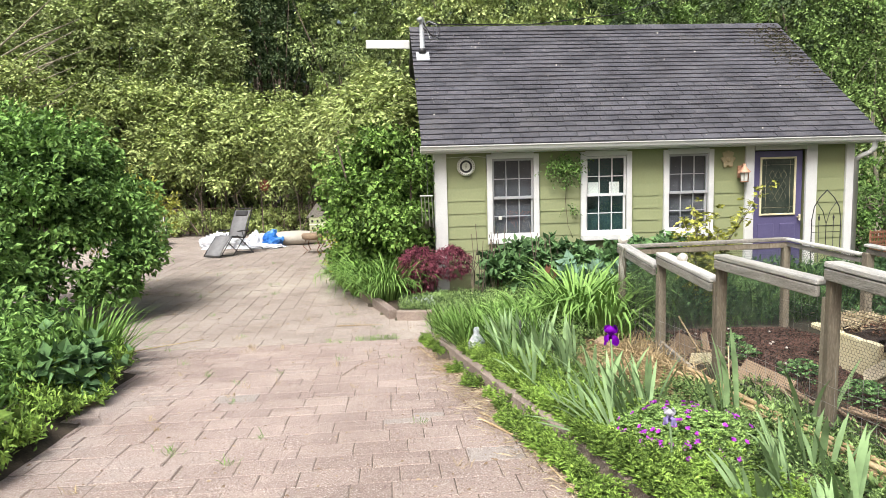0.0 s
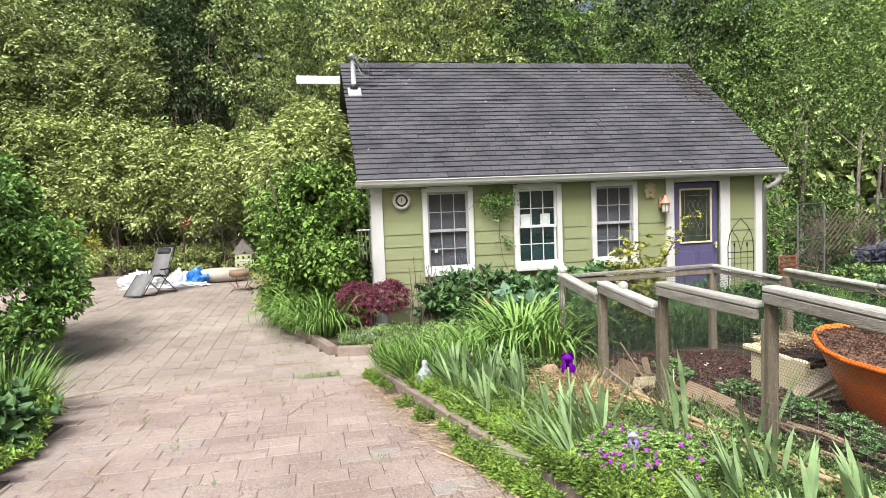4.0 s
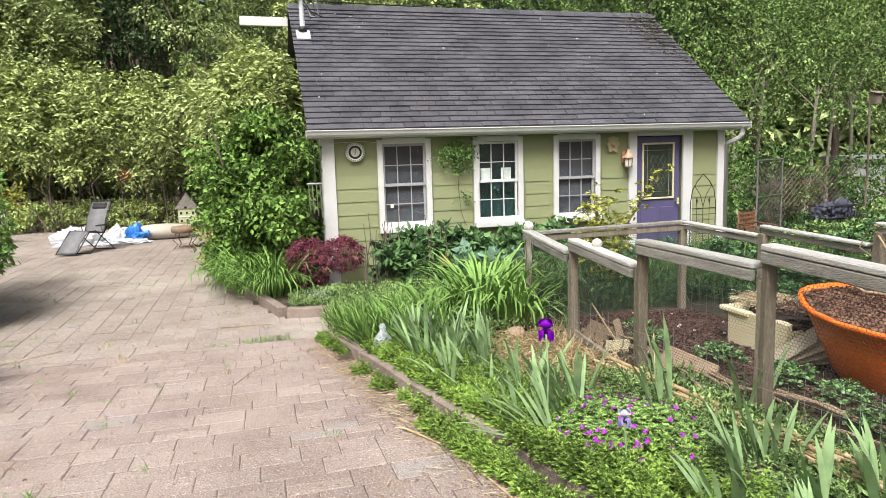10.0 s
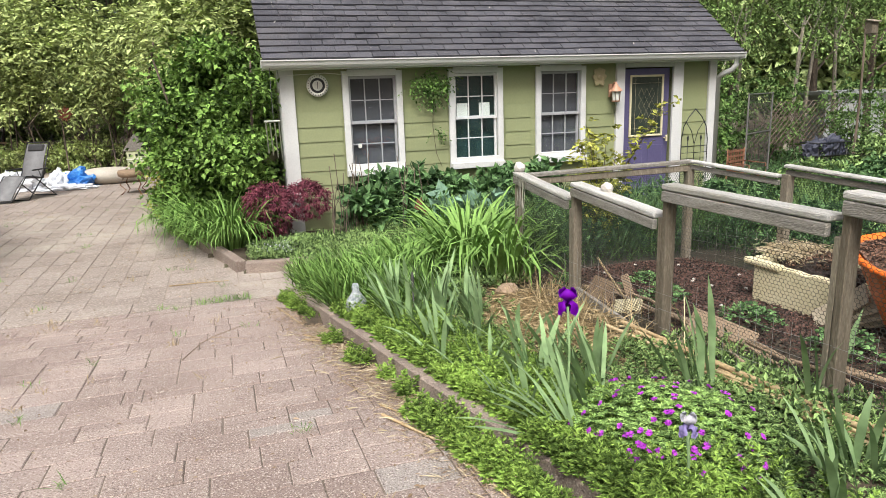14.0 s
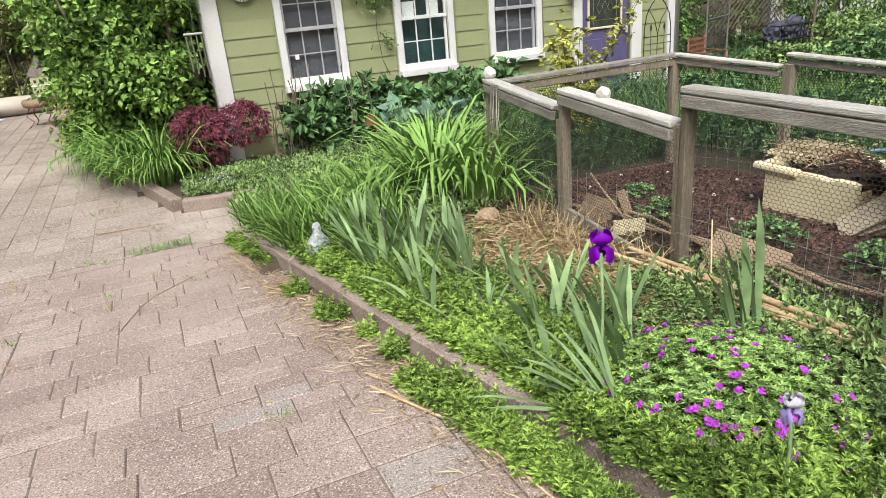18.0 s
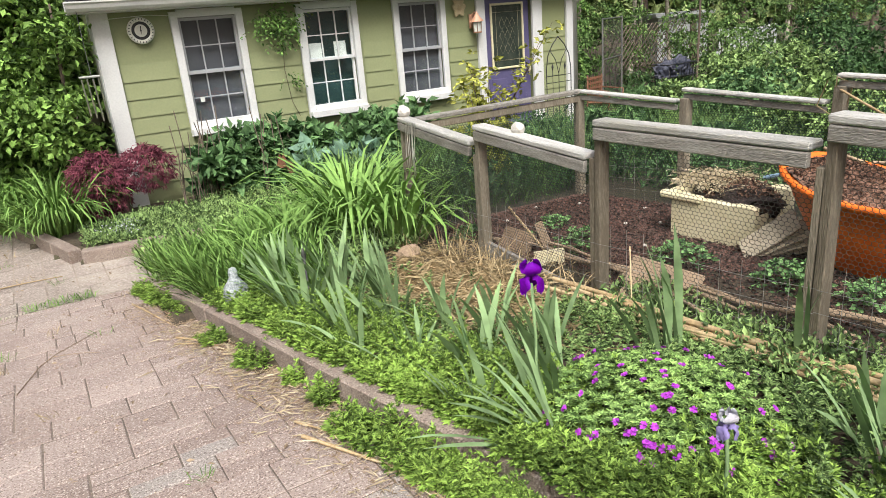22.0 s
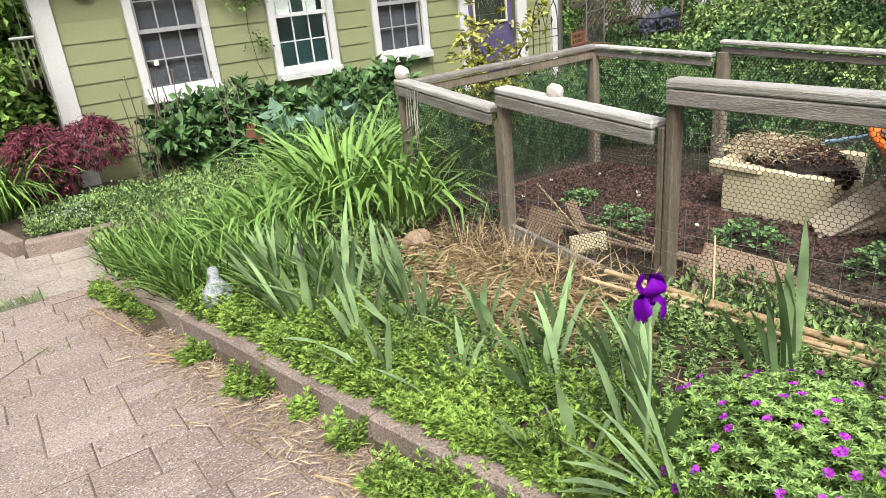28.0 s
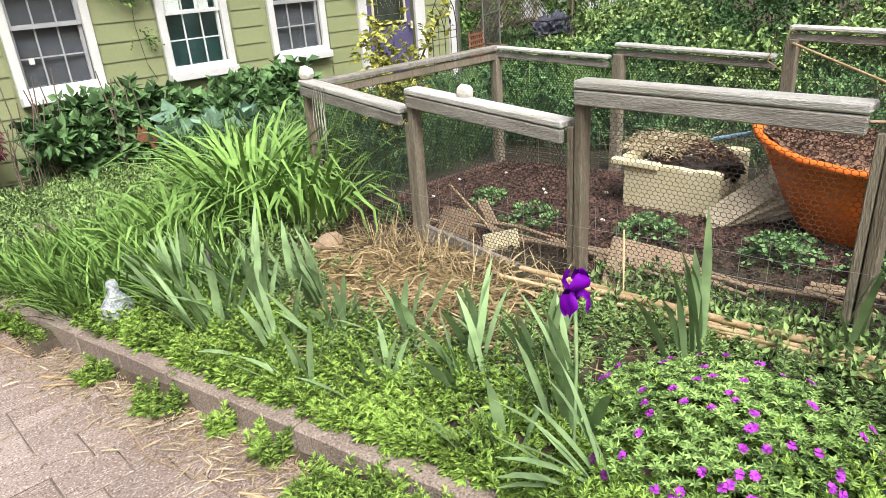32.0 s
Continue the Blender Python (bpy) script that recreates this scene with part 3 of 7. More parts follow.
window(1, 0.147, 0.88)
window(2, 1.680, 0.88, True)
window(3, 3.062, 0.88)
bbox("dark_curtain", (1.98, 0.22, 1.45), (0.75, 0.03, 1.5), M_TEAL, house, "dark teal curtain inside the room")
tagged(bbox("sticker", (0.147 + 0.09, 0.03, 1.16), (0.05, 0.003, 0.06), M_PAPER), "small pale blue sticker on a window pane", "sticker")

# door
door = thing("door_1", "purple panelled front door with a leaded glass light", "door", (4.93, 0, 0.06), kind="structure")
bbox("slab", (0, 0.07, 1.03), (0.86, 0.045, 2.06), M_DOOR, door)
for c, s in (((-0.53, -0.018, 1.05), (0.15, 0.05, 2.24)), ((0.54, -0.018, 1.05), (0.19, 0.05, 2.24)), ((0, -0.018, 2.135), (0.89, 0.048, 0.12))):
    bbox("casing", c, s, M_WHITE, door)
bbox("threshold", (0, -0.06, -0.03), (0.95, 0.24, 0.05), M_STRIP, door)
bm = bmesh.new()
for c, s in (((-0.298, 0.035, 1.475), (0.032, 0.03, 0.97)), ((0.298, 0.035, 1.475), (0.032, 0.03, 0.97)), ((0, 0.035, 1.944), (0.564, 0.03, 0.032)), ((0, 0.035, 1.006), (0.564, 0.03, 0.032))):
    box(bm, c, s, bevel=0.006)
part("glass_frame", bm, M_CREAM, door, "cream glass frame")
g = bbox("leaded_pane", (0, 0.042, 1.475), (0.565, 0.006, 0.91), mat("dark_leaded_glass", (0.02, 0.03, 0.025), (0.06, 0.07, 0.055), 0.08, 9, 0.3), door, "dark leaded glass")
lead = []
for xx in (-0.21, 0.21):
    lead.append(([(xx, 0.036, 1.05), (xx, 0.036, 1.90)], 0.0022))
for zz in (1.12, 1.83):
    lead.append(([(-0.27, 0.036, zz), (0.27, 0.036, zz)], 0.0022))
for sx in (-0.1, 0.0, 0.1):
    for zz in (1.3, 1.48, 1.66):
        dx, dz = 0.05, 0.09
        lead.append(([(sx - dx, 0.036, zz), (sx, 0.036, zz + dz), (sx + dx, 0.036, zz), (sx, 0.036, zz - dz), (sx - dx, 0.036, zz)], 0.0018))
tubes("lead_came", lead, M_BRASS, door, "brass came", sides=4)
for sx in (-0.19, 0.19):
    bm = bmesh.new()
    box(bm, (sx, 0.044, 0.55), (0.28, 0.012, 0.6), bevel=0.005)
    part("raised_panel", bm, M_DOOR, door)
tubes("door_handle", [([(0.36, 0.04, 0.95), (0.36, -0.02, 0.95)], 0.012), ([(0.36, -0.02, 0.90), (0.36, -0.03, 0.95), (0.36, -0.02, 1.0)], 0.02)], M_BRASS, door)

# roof
RX0, RX1, RY, RZ0, RZ1 = -1.02, 6.47, 2.75, 2.33, 4.70
ROOF_A = math.atan2(RZ1 - RZ0, RY + 0.33)
SLOPE = math.hypot(RZ1 - RZ0, RY + 0.33)
roof = thing("roof", "dark grey weathered asphalt shingle gable roof", "roof", (0, -0.33, RZ0))
roof.parent = house
roof["kind"] = ""
rm = Matrix.Translation((0, -0.33, RZ0)) @ Euler((ROOF_A, 0, 0)).to_matrix().to_4x4()
roof.matrix_basis = rm
bbox("roof_deck", ((RX0 + RX1) / 2, SLOPE / 2, -0.05), (RX1 - RX0 - 0.03, SLOPE, 0.05), M_SHINGLE, roof)
raw("roof_back", [(RX0, RY, RZ1 - 0.05), (RX1, RY, RZ1 - 0.05), (RX1, 5.9, 2.3), (RX0, 5.9, 2.3), (RX0, RY, RZ1 - 0.1), (RX1, RY, RZ1 - 0.1), (RX1, 5.9, 2.25), (RX0, 5.9, 2.25)],
    [(0, 1, 2, 3), (4, 7, 6, 5), (0, 4, 5, 1), (3, 2, 6, 7), (0, 3, 7, 4), (1, 5, 6, 2)], M_SHINGLE2, house)
COURSES = 27
EXPO = SLOPE / COURSES
_tab = bpy.data.meshes.new("shingle")
_bm = bmesh.new()
_q = [_bm.verts.new(p) for cx in (-0.146, 0.146) for p in ((cx, 0.0, 0.02), (cx, EXPO * 1.22, -0.004), (cx, 0.0, 0.0), (cx, EXPO * 1.22, -0.012))]
for _f in ((0, 4, 5, 1), (2, 6, 4, 0), (0, 1, 3, 2), (4, 6, 7, 5), (2, 3, 7, 6), (1, 5, 7, 3)):
    _bm.faces.new([_q[i] for i in _f])
_bm.to_mesh(_tab)
_bm.free()
_tab.materials.append(M_SHINGLE)
far_v, far_f = [], []
_r = random.Random(5)
for k in range(COURSES):
    off = (k % 2) * 0.15 + _r.uniform(-0.03, 0.03)
    n = int((RX1 - RX0) / 0.305) + 2
    for i in range(-1 if off > 0.1 else 0, n):
        x = RX0 + 0.05 + off + i * 0.305
        x = min(max(x, RX0 + 0.146), RX1 - 0.146)
        if i == n - 1 and x >= RX1 - 0.145 and off > 0.1:
            continue
        curl = _r.random()
        lift = 0.0 if curl < 0.7 else -_r.uniform(0.5, 3.5)
        m = pose(x, k * EXPO + _r.uniform(-0.004, 0.004), 0.002 + (0.0012 if i % 2 else 0), lift, 0, _r.uniform(-0.6, 0.6))
        if k < 12:
            o = new("shingle", _tab)
            o.parent = roof
            o.matrix_basis = m
        else:
            o0 = len(far_v)
            for cx in (-0.146, 0.146):
                for cy, cz in ((0.0, 0.019), (EXPO * 1.22, -0.004), (0.0, 0.0)):
                    far_v.append(m @ Vector((cx, cy, cz)))
            far_f += [(o0, o0 + 3, o0 + 4, o0 + 1), (o0 + 2, o0 + 5, o0 + 3, o0)]
tagged(raw("shingles_upper", far_v, far_f, M_SHINGLE2, roof), kind="stuff")
# ridge caps
for i in range(25):
    bbox("ridge_cap", (RX0 + 0.15 + i * 0.3, SLOPE - 0.05, 0.02), (0.31, 0.2, 0.014), M_SHINGLE, roof, rot=rotm(0, 1.2, 0), bevel=0)
# gutter with a moulded profile, fascia and downspout
prof = ((0.0, 0.0), (-0.05, 0.0), (-0.075, 0.03), (-0.09, 0.07), (-0.105, 0.085), (-0.105, 0.1), (-0.09, 0.1), (-0.07, 0.03), (-0.045, 0.012), (0.0, 0.012))
gv, gf = [], []
for x in (-1.04, 6.5):
    gv += [(x, -0.25 + a, 2.225 + b) for a, b in prof]
np_ = len(prof)
gf = [(i, (i + 1) % np_, np_ + (i + 1) % np_, np_ + i) for i in range(np_)]
gutter = thing("gutter", "white aluminium gutter along the eave with a downspout elbow", "gutter")
raw("trough", gv, gf, M_WHITE, gutter)
for x in (-1.04, 6.5):
    bbox("end_cap", (x, -0.3, 2.275), (0.006, 0.1, 0.1), M_WHITE, gutter)
bbox("fascia", ((RX0 + RX1) / 2, -0.235, 2.27), (RX1 - RX0, 0.025, 0.13), M_WHITE, house)
bbox("soffit", ((RX0 + RX1) / 2, -0.11, 2.215), (RX1 - RX0, 0.24, 0.016), M_WHITE, house)
tubes("downspout", [([(6.36, -0.3, 2.24), (6.36, -0.3, 2.14), (6.34, -0.24, 2.06), (6.27, -0.1, 2.0), (6.24, -0.04, 1.94)], 0.042)], M_WHITE, gutter, sides=10)
tubes("downspout_pipe", [([(6.24, -0.045, 1.94), (6.24, -0.045, 0.05)], 0.038)], M_WHITE, gutter, sides=8)
raw("rake_board", [(RX1 - 0.03, -0.3, 2.22), (RX1, -0.3, 2.22), (RX1, 2.75, 4.58), (RX1 - 0.03, 2.75, 4.58), (RX1 - 0.03, -0.3, 2.32), (RX1, -0.3, 2.32), (RX1, 2.75, 4.69), (RX1 - 0.03, 2.75, 4.69)],
    [(0, 1, 2, 3), (4, 7, 6, 5), (0, 4, 5, 1), (1, 5, 6, 2), (3, 2, 6, 7), (0, 3, 7, 4)], M_WHITE, house)

# ---- garden pen ----
PEN_L = [(0.85, -3.93, 1.06), (0.82, -5.02, 1.09), (0.78, -6.15, 1.21), (0.82, -7.3, 1.31), (0.81, -8.36, 1.41), (0.82, -9.45, 1.5)]
PEN_R = [(2.52, -4.12, 1.08), (2.62, -5.18, 1.12), (2.68, -6.3, 1.24), (2.74, -7.45, 1.36), (2.8, -8.6, 1.46)]


def hexmesh(name, p0, p1, z0, z1, z0b, parent, cell=0.024, w=0.0023, material=None):
    """Chicken wire between two posts, from z0 (z0b at the far end) up to z1."""
    p0, p1 = np.array(p0[:2]), np.array(p1[:2])
    Ln = np.linalg.norm(p1 - p0)
    u = (p1 - p0) / Ln
    nrm = np.array([-u[1], u[0]])
    V, F = [], []

    def seg(a, b):
        d = np.array([b[0] - a[0], b[1] - a[1]])
        l = np.linalg.norm(d) + 1e-9
        q = np.array([-d[1], d[0]]) / l * w / 2
        o = len(V)
        for s, t in ((a[0] + q[0], a[1] + q[1]), (a[0] - q[0], a[1] - q[1]), (b[0] - q[0], b[1] - q[1]), (b[0] + q[0], b[1] + q[1])):
            zz = z0 + (z0b - z0) * s / Ln
            x, y = p0 + u * s
            V.append((x, y, max(zz, t)))
        F.append((o, o + 1, o + 2, o + 3))

    zb = min(z0, z0b)
    r = cell / 2
    ny, nx = int((z1 - zb) / (1.5 * r)) + 1, int(Ln / cell) + 1
    for j in range(ny):
        for i in range(nx):
            cx, cz = (i + 0.5 * (j % 2)) * cell, z1 - j * 1.5 * r
            if cx + cell / 2 > Ln or cz < zb:
                continue
            top, tl, bl, tr = (cx, cz + r * 0.0), (cx - cell / 2, cz - r * 0.5), (cx - cell / 2, cz - r * 1.5), (cx + cell / 2, cz - r * 0.5)
            if tl[0] >= 0:
                seg(top, tl), seg(tl, bl)
            seg(top, tr)
    return tagged(raw(name, V, F, material or M_DARKWIRE, parent), kind="stuff")


def weldmesh(name, p0, p1, z0, z1, z0b, parent, dx=0.1, dz=0.1, w=0.0022):
    p0, p1 = Vector((*p0[:2], 0)), Vector((*p1[:2], 0))
    Ln = (p1 - p0).length
    lines = []
    k = 0
    zb = (z0 + z0b) / 2
    while zb + k * dz < z1:
        pts = [p0.lerp(p1, t) + Vector((random.gauss(0, 0.003), random.gauss(0, 0.003), z0 + (z0b - z0) * t + k * dz + random.gauss(0, 0.004))) for t in (0, 0.25, 0.5, 0.75, 1)]
        lines.append((pts, w / 2))
        k += 1
    n = int(Ln / dx)
    for i in range(1, n):
        t = i / n
        q = p0.lerp(p1, t)
        lines.append(([q + Vector((0, 0, z0 + (z0b - z0) * t)), q + Vector((0, 0, z1))], w / 2))
    return tagged(tubes(name, lines, M_WIRE, parent, sides=3), kind="stuff")


pen = thing("garden_pen", "weathered timber vegetable pen with chicken wire sides", "fence")


DROP = {-3.93: 0.055, -5.02: 0.03, -6.15: -0.02, -7.3: 0.0, -8.36: 0.0}


def pen_run(P, back=False):
    for i, (x, y, z) in enumerate(P):
        g = bed_z(x, y) - 0.1
        bbox("post", (x, y, (g + z) / 2), (0.07, 0.04 if not back else 0.07, z - g), M_POST, pen, rot=rotm(random.uniform(-0.8, 0.8), random.uniform(-0.8, 0.8), 0), bevel=0.004)
        if i and not back:
            bbox("post", (x - 0.005, y + 0.042, (g + z) / 2 - 0.06), (0.055, 0.032, z - g - 0.12), M_POST, pen, rot=rotm(random.uniform(-0.8, 0.8), 0, 0), bevel=0.004)
    for (x0, y0, z0), (x1, y1, z1) in zip(P, P[1:]):
        a, b = Vector((x0, y0 + 0.02, z0 + 0.03)), Vector((x1, y1 + 0.075, z0 - (0.02 if back else DROP[y0])))
        d = b - a
        ang = math.atan2(d.y, d.x)
        rot = Matrix.Rotation(ang, 3, "Z") @ Matrix.Rotation(-math.asin(d.z / d.length), 3, "Y")
        mid = (a + b) / 2
        bbox("top_rail", mid + Vector((0, 0, 0.035)), (d.length, 0.1 if not back else 0.075, 0.034 if not back else 0.026), M_CAP, pen, rot=rot, bevel=0.007)
        bbox("face_rail", mid + Vector((-0.035 if not back else 0.0, 0, -0.018)), (d.length - 0.01, 0.032, 0.062 if not back else 0.042), M_FENCE, pen, rot=rot, bevel=0.005)
        g0, g1 = bed_z(x0, y0), bed_z(x1, y1)
        hexmesh("chicken_wire", (x0 + 0.03, y0), (x1 + 0.03, y1), g0, z0, g1, pen, w=0.0034 if back or y0 > -5.5 else 0.0024, material=M_GREENWIRE if back else M_DARKWIRE)
        weldmesh("welded_wire", (x0 - 0.045, y0), (x1 - 0.045, y1), g0, g0 + 0.42, g1, pen)


pen_run(PEN_L)
pen_run(PEN_R, True)
for (x0, y0, z0), (x1, y1, z1) in ((PEN_L[0], PEN_R[0]),):
    a, b = Vector((x0, y0, z0 + 0.02)), Vector((x1, y1, z1 + 0.04))
    d = b - a
    rot = Matrix.Rotation(math.atan2(d.y, d.x), 3, "Z") @ Matrix.Rotation(-math.asin(d.z / d.length), 3, "Y")
    bbox("top_rail", (a + b) / 2 + Vector((0, 0, 0.02)), (d.length + 0.06, 0.09, 0.035), M_FENCE, pen, rot=rot, bevel=0.006)
    bbox("face_rail", (a + b) / 2 + Vector((0, -0.01, -0.04)), (d.length, 0.036, 0.055), M_POST, pen, rot=rot, bevel=0.005)
    hexmesh("chicken_wire", (x0, y0), (x1, y1), 0.2, z0, 0.2, pen, w=0.0034, material=M_GREENWIRE)

# ---- paving ----
U = 0.115


def courses(x0, x1, y0, y1, seed):
    """Courses two units deep, of blocks two or three units long, some split along their length."""
    r = random.Random(seed)
    out = []
    y = y0
    while y + 2 * U <= y1:
        x = x0 - U * r.choice((0.3, 0.8, 1.3, 1.9, 2.4))
        while x < x1:
            w, split = r.choices(((3, False), (2, False), (3, True), (2, True), (1, False)), (9, 5, 1.6, 1.2, 0.7))[0]
            if split:
                out += [(x, y, w, 1), (x, y + U, w, 1)]
            else:
                out.append((x, y, w, 2))
            x += w * U
        y += 2 * U
    return out


driveway = tagged(new("driveway"), "sloping driveway of worn pinkish concrete pavers", "driveway", kind="structure")
PAV_T, JOINT = 0.05, 0.0062
_pm = {}


def paver_mesh(w, h, grey=False):
    if (w, h, grey) not in _pm:
        bm = bmesh.new()
        sx, sy = w * U - JOINT, h * U - JOINT
        t = 0.004
        lo = [bm.verts.new((a * sx / 2, b * sy / 2, -PAV_T)) for a, b in ((-1, -1), (1, -1), (1, 1), (-1, 1))]
        mi = [bm.verts.new((a * sx / 2, b * sy / 2, -t)) for a, b in ((-1, -1), (1, -1), (1, 1), (-1, 1))]
        hi = [bm.verts.new((a * (sx / 2 - t), b * (sy / 2 - t), 0)) for a, b in ((-1, -1), (1, -1), (1, 1), (-1, 1))]
        bm.faces.new(hi)
        for i in range(4):
            k = (i + 1) % 4
            bm.faces.new((lo[i], lo[k], mi[k], mi[i])), bm.faces.new((mi[i], mi[k], hi[k], hi[i]))
        me = bpy.data.meshes.new("paver")
        bm.to_mesh(me)
        bm.free()
        me.materials.append(M_PAVERG if grey else M_PAVER)
        _pm[(w, h, grey)] = me
    return _pm[(w, h, grey)]


fv, ff = [], []
_r = random.Random(11)
TILT = math.degrees(math.atan(0.065))
_count = 0
for x, y, w, h in courses(-4.9, 0.3, -12.2, -2.98, 3):
    cx, cy = x + w * U / 2, y + h * U / 2
    if not (left_x(cy) - 0.35 < cx < border_x(cy) + 0.1):
        continue
    m = pose(cx, cy, drive_z(cy) + _r.uniform(-0.004, 0.003), -TILT + _r.uniform(-0.35, 0.35), _r.uniform(-0.35, 0.35), _r.uniform(-0.6, 0.6))
    me = paver_mesh(w, h, _r.random() < 0.06)
    if -3.3 < cx and -7.4 < cy < -4.1 and _count < 300:
        o = new("paver", me)
        o.parent = driveway
        o.matrix_basis = m
        _count += 1
    else:
        o0 = len(fv)
        fv += [m @ v.co for v in me.vertices]
        ff += [tuple(o0 + i for i in p.vertices) for p in me.polygons]
tagged(raw("pavers_outer", fv, ff, M_PAVER2, driveway), kind="stuff")
raw("joint_bed", [(-4.6, -12.4, drive_z(-12.4) - 0.0055), (0.3, -12.4, drive_z(-12.4) - 0.0055), (-0.9, -2.98, drive_z(-2.98) - 0.0055), (-5.2, -2.98, drive_z(-2.98) - 0.0055)], [(0, 1, 2, 3)], M_JOINT, driveway)

# lower patio of larger slabs
patio = tagged(new("patio"), "level patio of worn buff paving slabs with weedy joints", "patio", kind="structure")
fv, ff = [], []
_r = random.Random(12)
SW = 0.24
for i in range(43):
    cx = -11.2 + SW * i + SW / 2
    yy = -2.44 + _r.uniform(-0.05, 0)
    while yy < 14.1:
        ln = _r.choice((0.24, 0.3, 0.36, 0.36, 0.42))
        cy = yy + ln / 2
        yy += ln
        if not paved(cx, cy) and not paved(cx - 0.17, cy):
            continue
        m = pose(cx, cy, -0.06 + _r.uniform(-0.004, 0.003), _r.uniform(-0.35, 0.35), _r.uniform(-0.3, 0.3), _r.uniform(-0.4, 0.4))
        o0 = len(fv)
        sx, sy, t = SW / 2 - 0.002, ln / 2 - 0.002, 0.004
        fv += [m @ Vector(p) for p in ((-sx, -sy, -0.05), (sx, -sy, -0.05), (sx, sy, -0.05), (-sx, sy, -0.05), (-sx + t, -sy + t, 0), (sx - t, -sy + t, 0), (sx - t, sy - t, 0), (-sx + t, sy - t, 0))]
        ff += [tuple(o0 + i for i in q) for q in ((4, 5, 6, 7), (0, 1, 5, 4), (1, 2, 6, 5), (2, 3, 7, 6), (3, 0, 4, 7))]
tagged(raw("slabs", fv, ff, M_SLAB, patio), kind="stuff")
raw("joint_bed", [(-11.5, -2.5, -0.0655), (-0.85, -2.5, -0.0655), (-0.85, 14.2, -0.0655), (-11.5, 14.2, -0.0655)], [(0, 1, 2, 3)], M_JOINT2, patio)

# concrete drain strip between the two
drain = thing("drain_channel", "pale concrete strip with a slotted drain across the drive", "drain")
for i in range(8):
    x = -5.3 + i * 0.54
    bbox("kerb_strip", (x + 0.27, -2.61, -0.088), (0.536, 0.3, 0.06), M_SLAB, drain, rot=rotm(0, random.uniform(-0.3, 0.3), 0), bevel=0.006)
    bbox("kerb_strip", (x + 0.27, -2.9, -0.076), (0.536, 0.16, 0.06), M_PAVER2, drain, rot=rotm(-3, 0, 0), bevel=0.006)
for x0, n in ((-4.4, 24), (-2.35, 16), (-3.3, 10)):
    for i in range(n):
        bbox("grate_bar", (x0 + i * 0.024, -2.79, -0.058), (0.014, 0.035, 0.012), M_STRIP, drain, bevel=0)

# border of concrete blocks
border = thing("garden_border", "low border of brown concrete edging blocks beside the drive", "edging")
y = -3.08
_r = random.Random(4)
while y > -11.3:
    y2 = y - 0.41
    a, b = Vector((border_x(y), y, drive_z(y))), Vector((border_x(y2), y2, drive_z(y2)))
    d = b - a
    rot = Matrix.Rotation(math.atan2(d.y, d.x), 3, "Z") @ Matrix.Rotation(-math.asin(d.z / d.length), 3, "Y")
    bbox("edging_block", (a + b) / 2 + Vector((0.05, 0, 0.022 + _r.uniform(-0.007, 0.006))), (d.length - 0.005, 0.115, 0.2), M_CONC, border, rot=rot @ rotm(_r.uniform(-1, 1), _r.uniform(-0.4, 0.4), _r.uniform(-0.6, 0.6)), bevel=0.008)
    y = y2
for a, b in (((-1.5, -1.68), (-1.0, -1.77)), ((-1.0, -1.77), (-0.5, -1.86)), ((-0.5, -1.86), (0.0, -1.92)), ((0.0, -1.92), (0.5, -1.96)), ((-1.55, -1.62), (-1.68, -1.1)), ((-1.68, -1.1), (-1.82, -0.6)), ((-1.82, -0.6), (-1.98, -0.1)), ((-1.98, -0.1), (-2.12, 0.4)), ((-2.12, 0.4), (-2.28, 0.9))):
    a, b = Vector((*a, -0.01)), Vector((*b, -0.01))
    d = b - a
    bbox("edging_block", (a + b) / 2, (d.length - 0.008, 0.12, 0.15), M_CONC, border, rot=Matrix.Rotation(math.atan2(d.y, d.x), 3, "Z"), bevel=0.009)

# ---- vegetation ----


def tree(name, label, base, height, trunk_r, crown_r, leaf, n, k, size, bark=None, limbs=5, crown_z=0.65, squash=0.6, category="tree", spread=0.28, lean=(0, 0), W=0.6, low=-0.7):
    t = thing(name, label, category, base)
    r = random.Random(int(abs(base[0] * 131 + base[1] * 17) * 10))
    top = Vector((lean[0], lean[1], height * crown_z))
    lines = [([(0, 0, -0.2), top * 0.35 + Vector((r.uniform(-0.08, 0.08), 0, 0)), top * 0.7, top], [trunk_r * 1.25, trunk_r, trunk_r * 0.8, trunk_r * 0.55])]
    tubes("trunk", lines, bark or M_BARK, t, sides=8)
    ls = []
    for i in range(limbs):
        a = 2 * math.pi * i / limbs + r.uniform(-0.4, 0.4)
        s = top * r.uniform(0.5, 0.95)
        e = top + Vector((math.cos(a) * crown_r * 0.8, math.sin(a) * crown_r * 0.8, height * (1 - crown_z) * r.uniform(0.0, 0.6)))
        ls.append(([s, (s + e) / 2 + Vector((0, 0, r.uniform(-0.1, 0.3))), e], [trunk_r * 0.35, trunk_r * 0.22, trunk_r * 0.08]))
    for l in ls:
        tubes("limb", [l], bark or M_BARK, t, sides=6)
    c = (lean[0], lean[1], height * (crown_z + 0.5 * (1 - crown_z)))
    P, D = lobes(n // 6, k * 6, c, (crown_r, crown_r, height * squash * 0.5), spread * 2.2, low, 0.6)
    leafmesh("crown", P, D, size * (0.7 + 0.6 * RNG.random(len(P))), W, leaf, t)
    return t


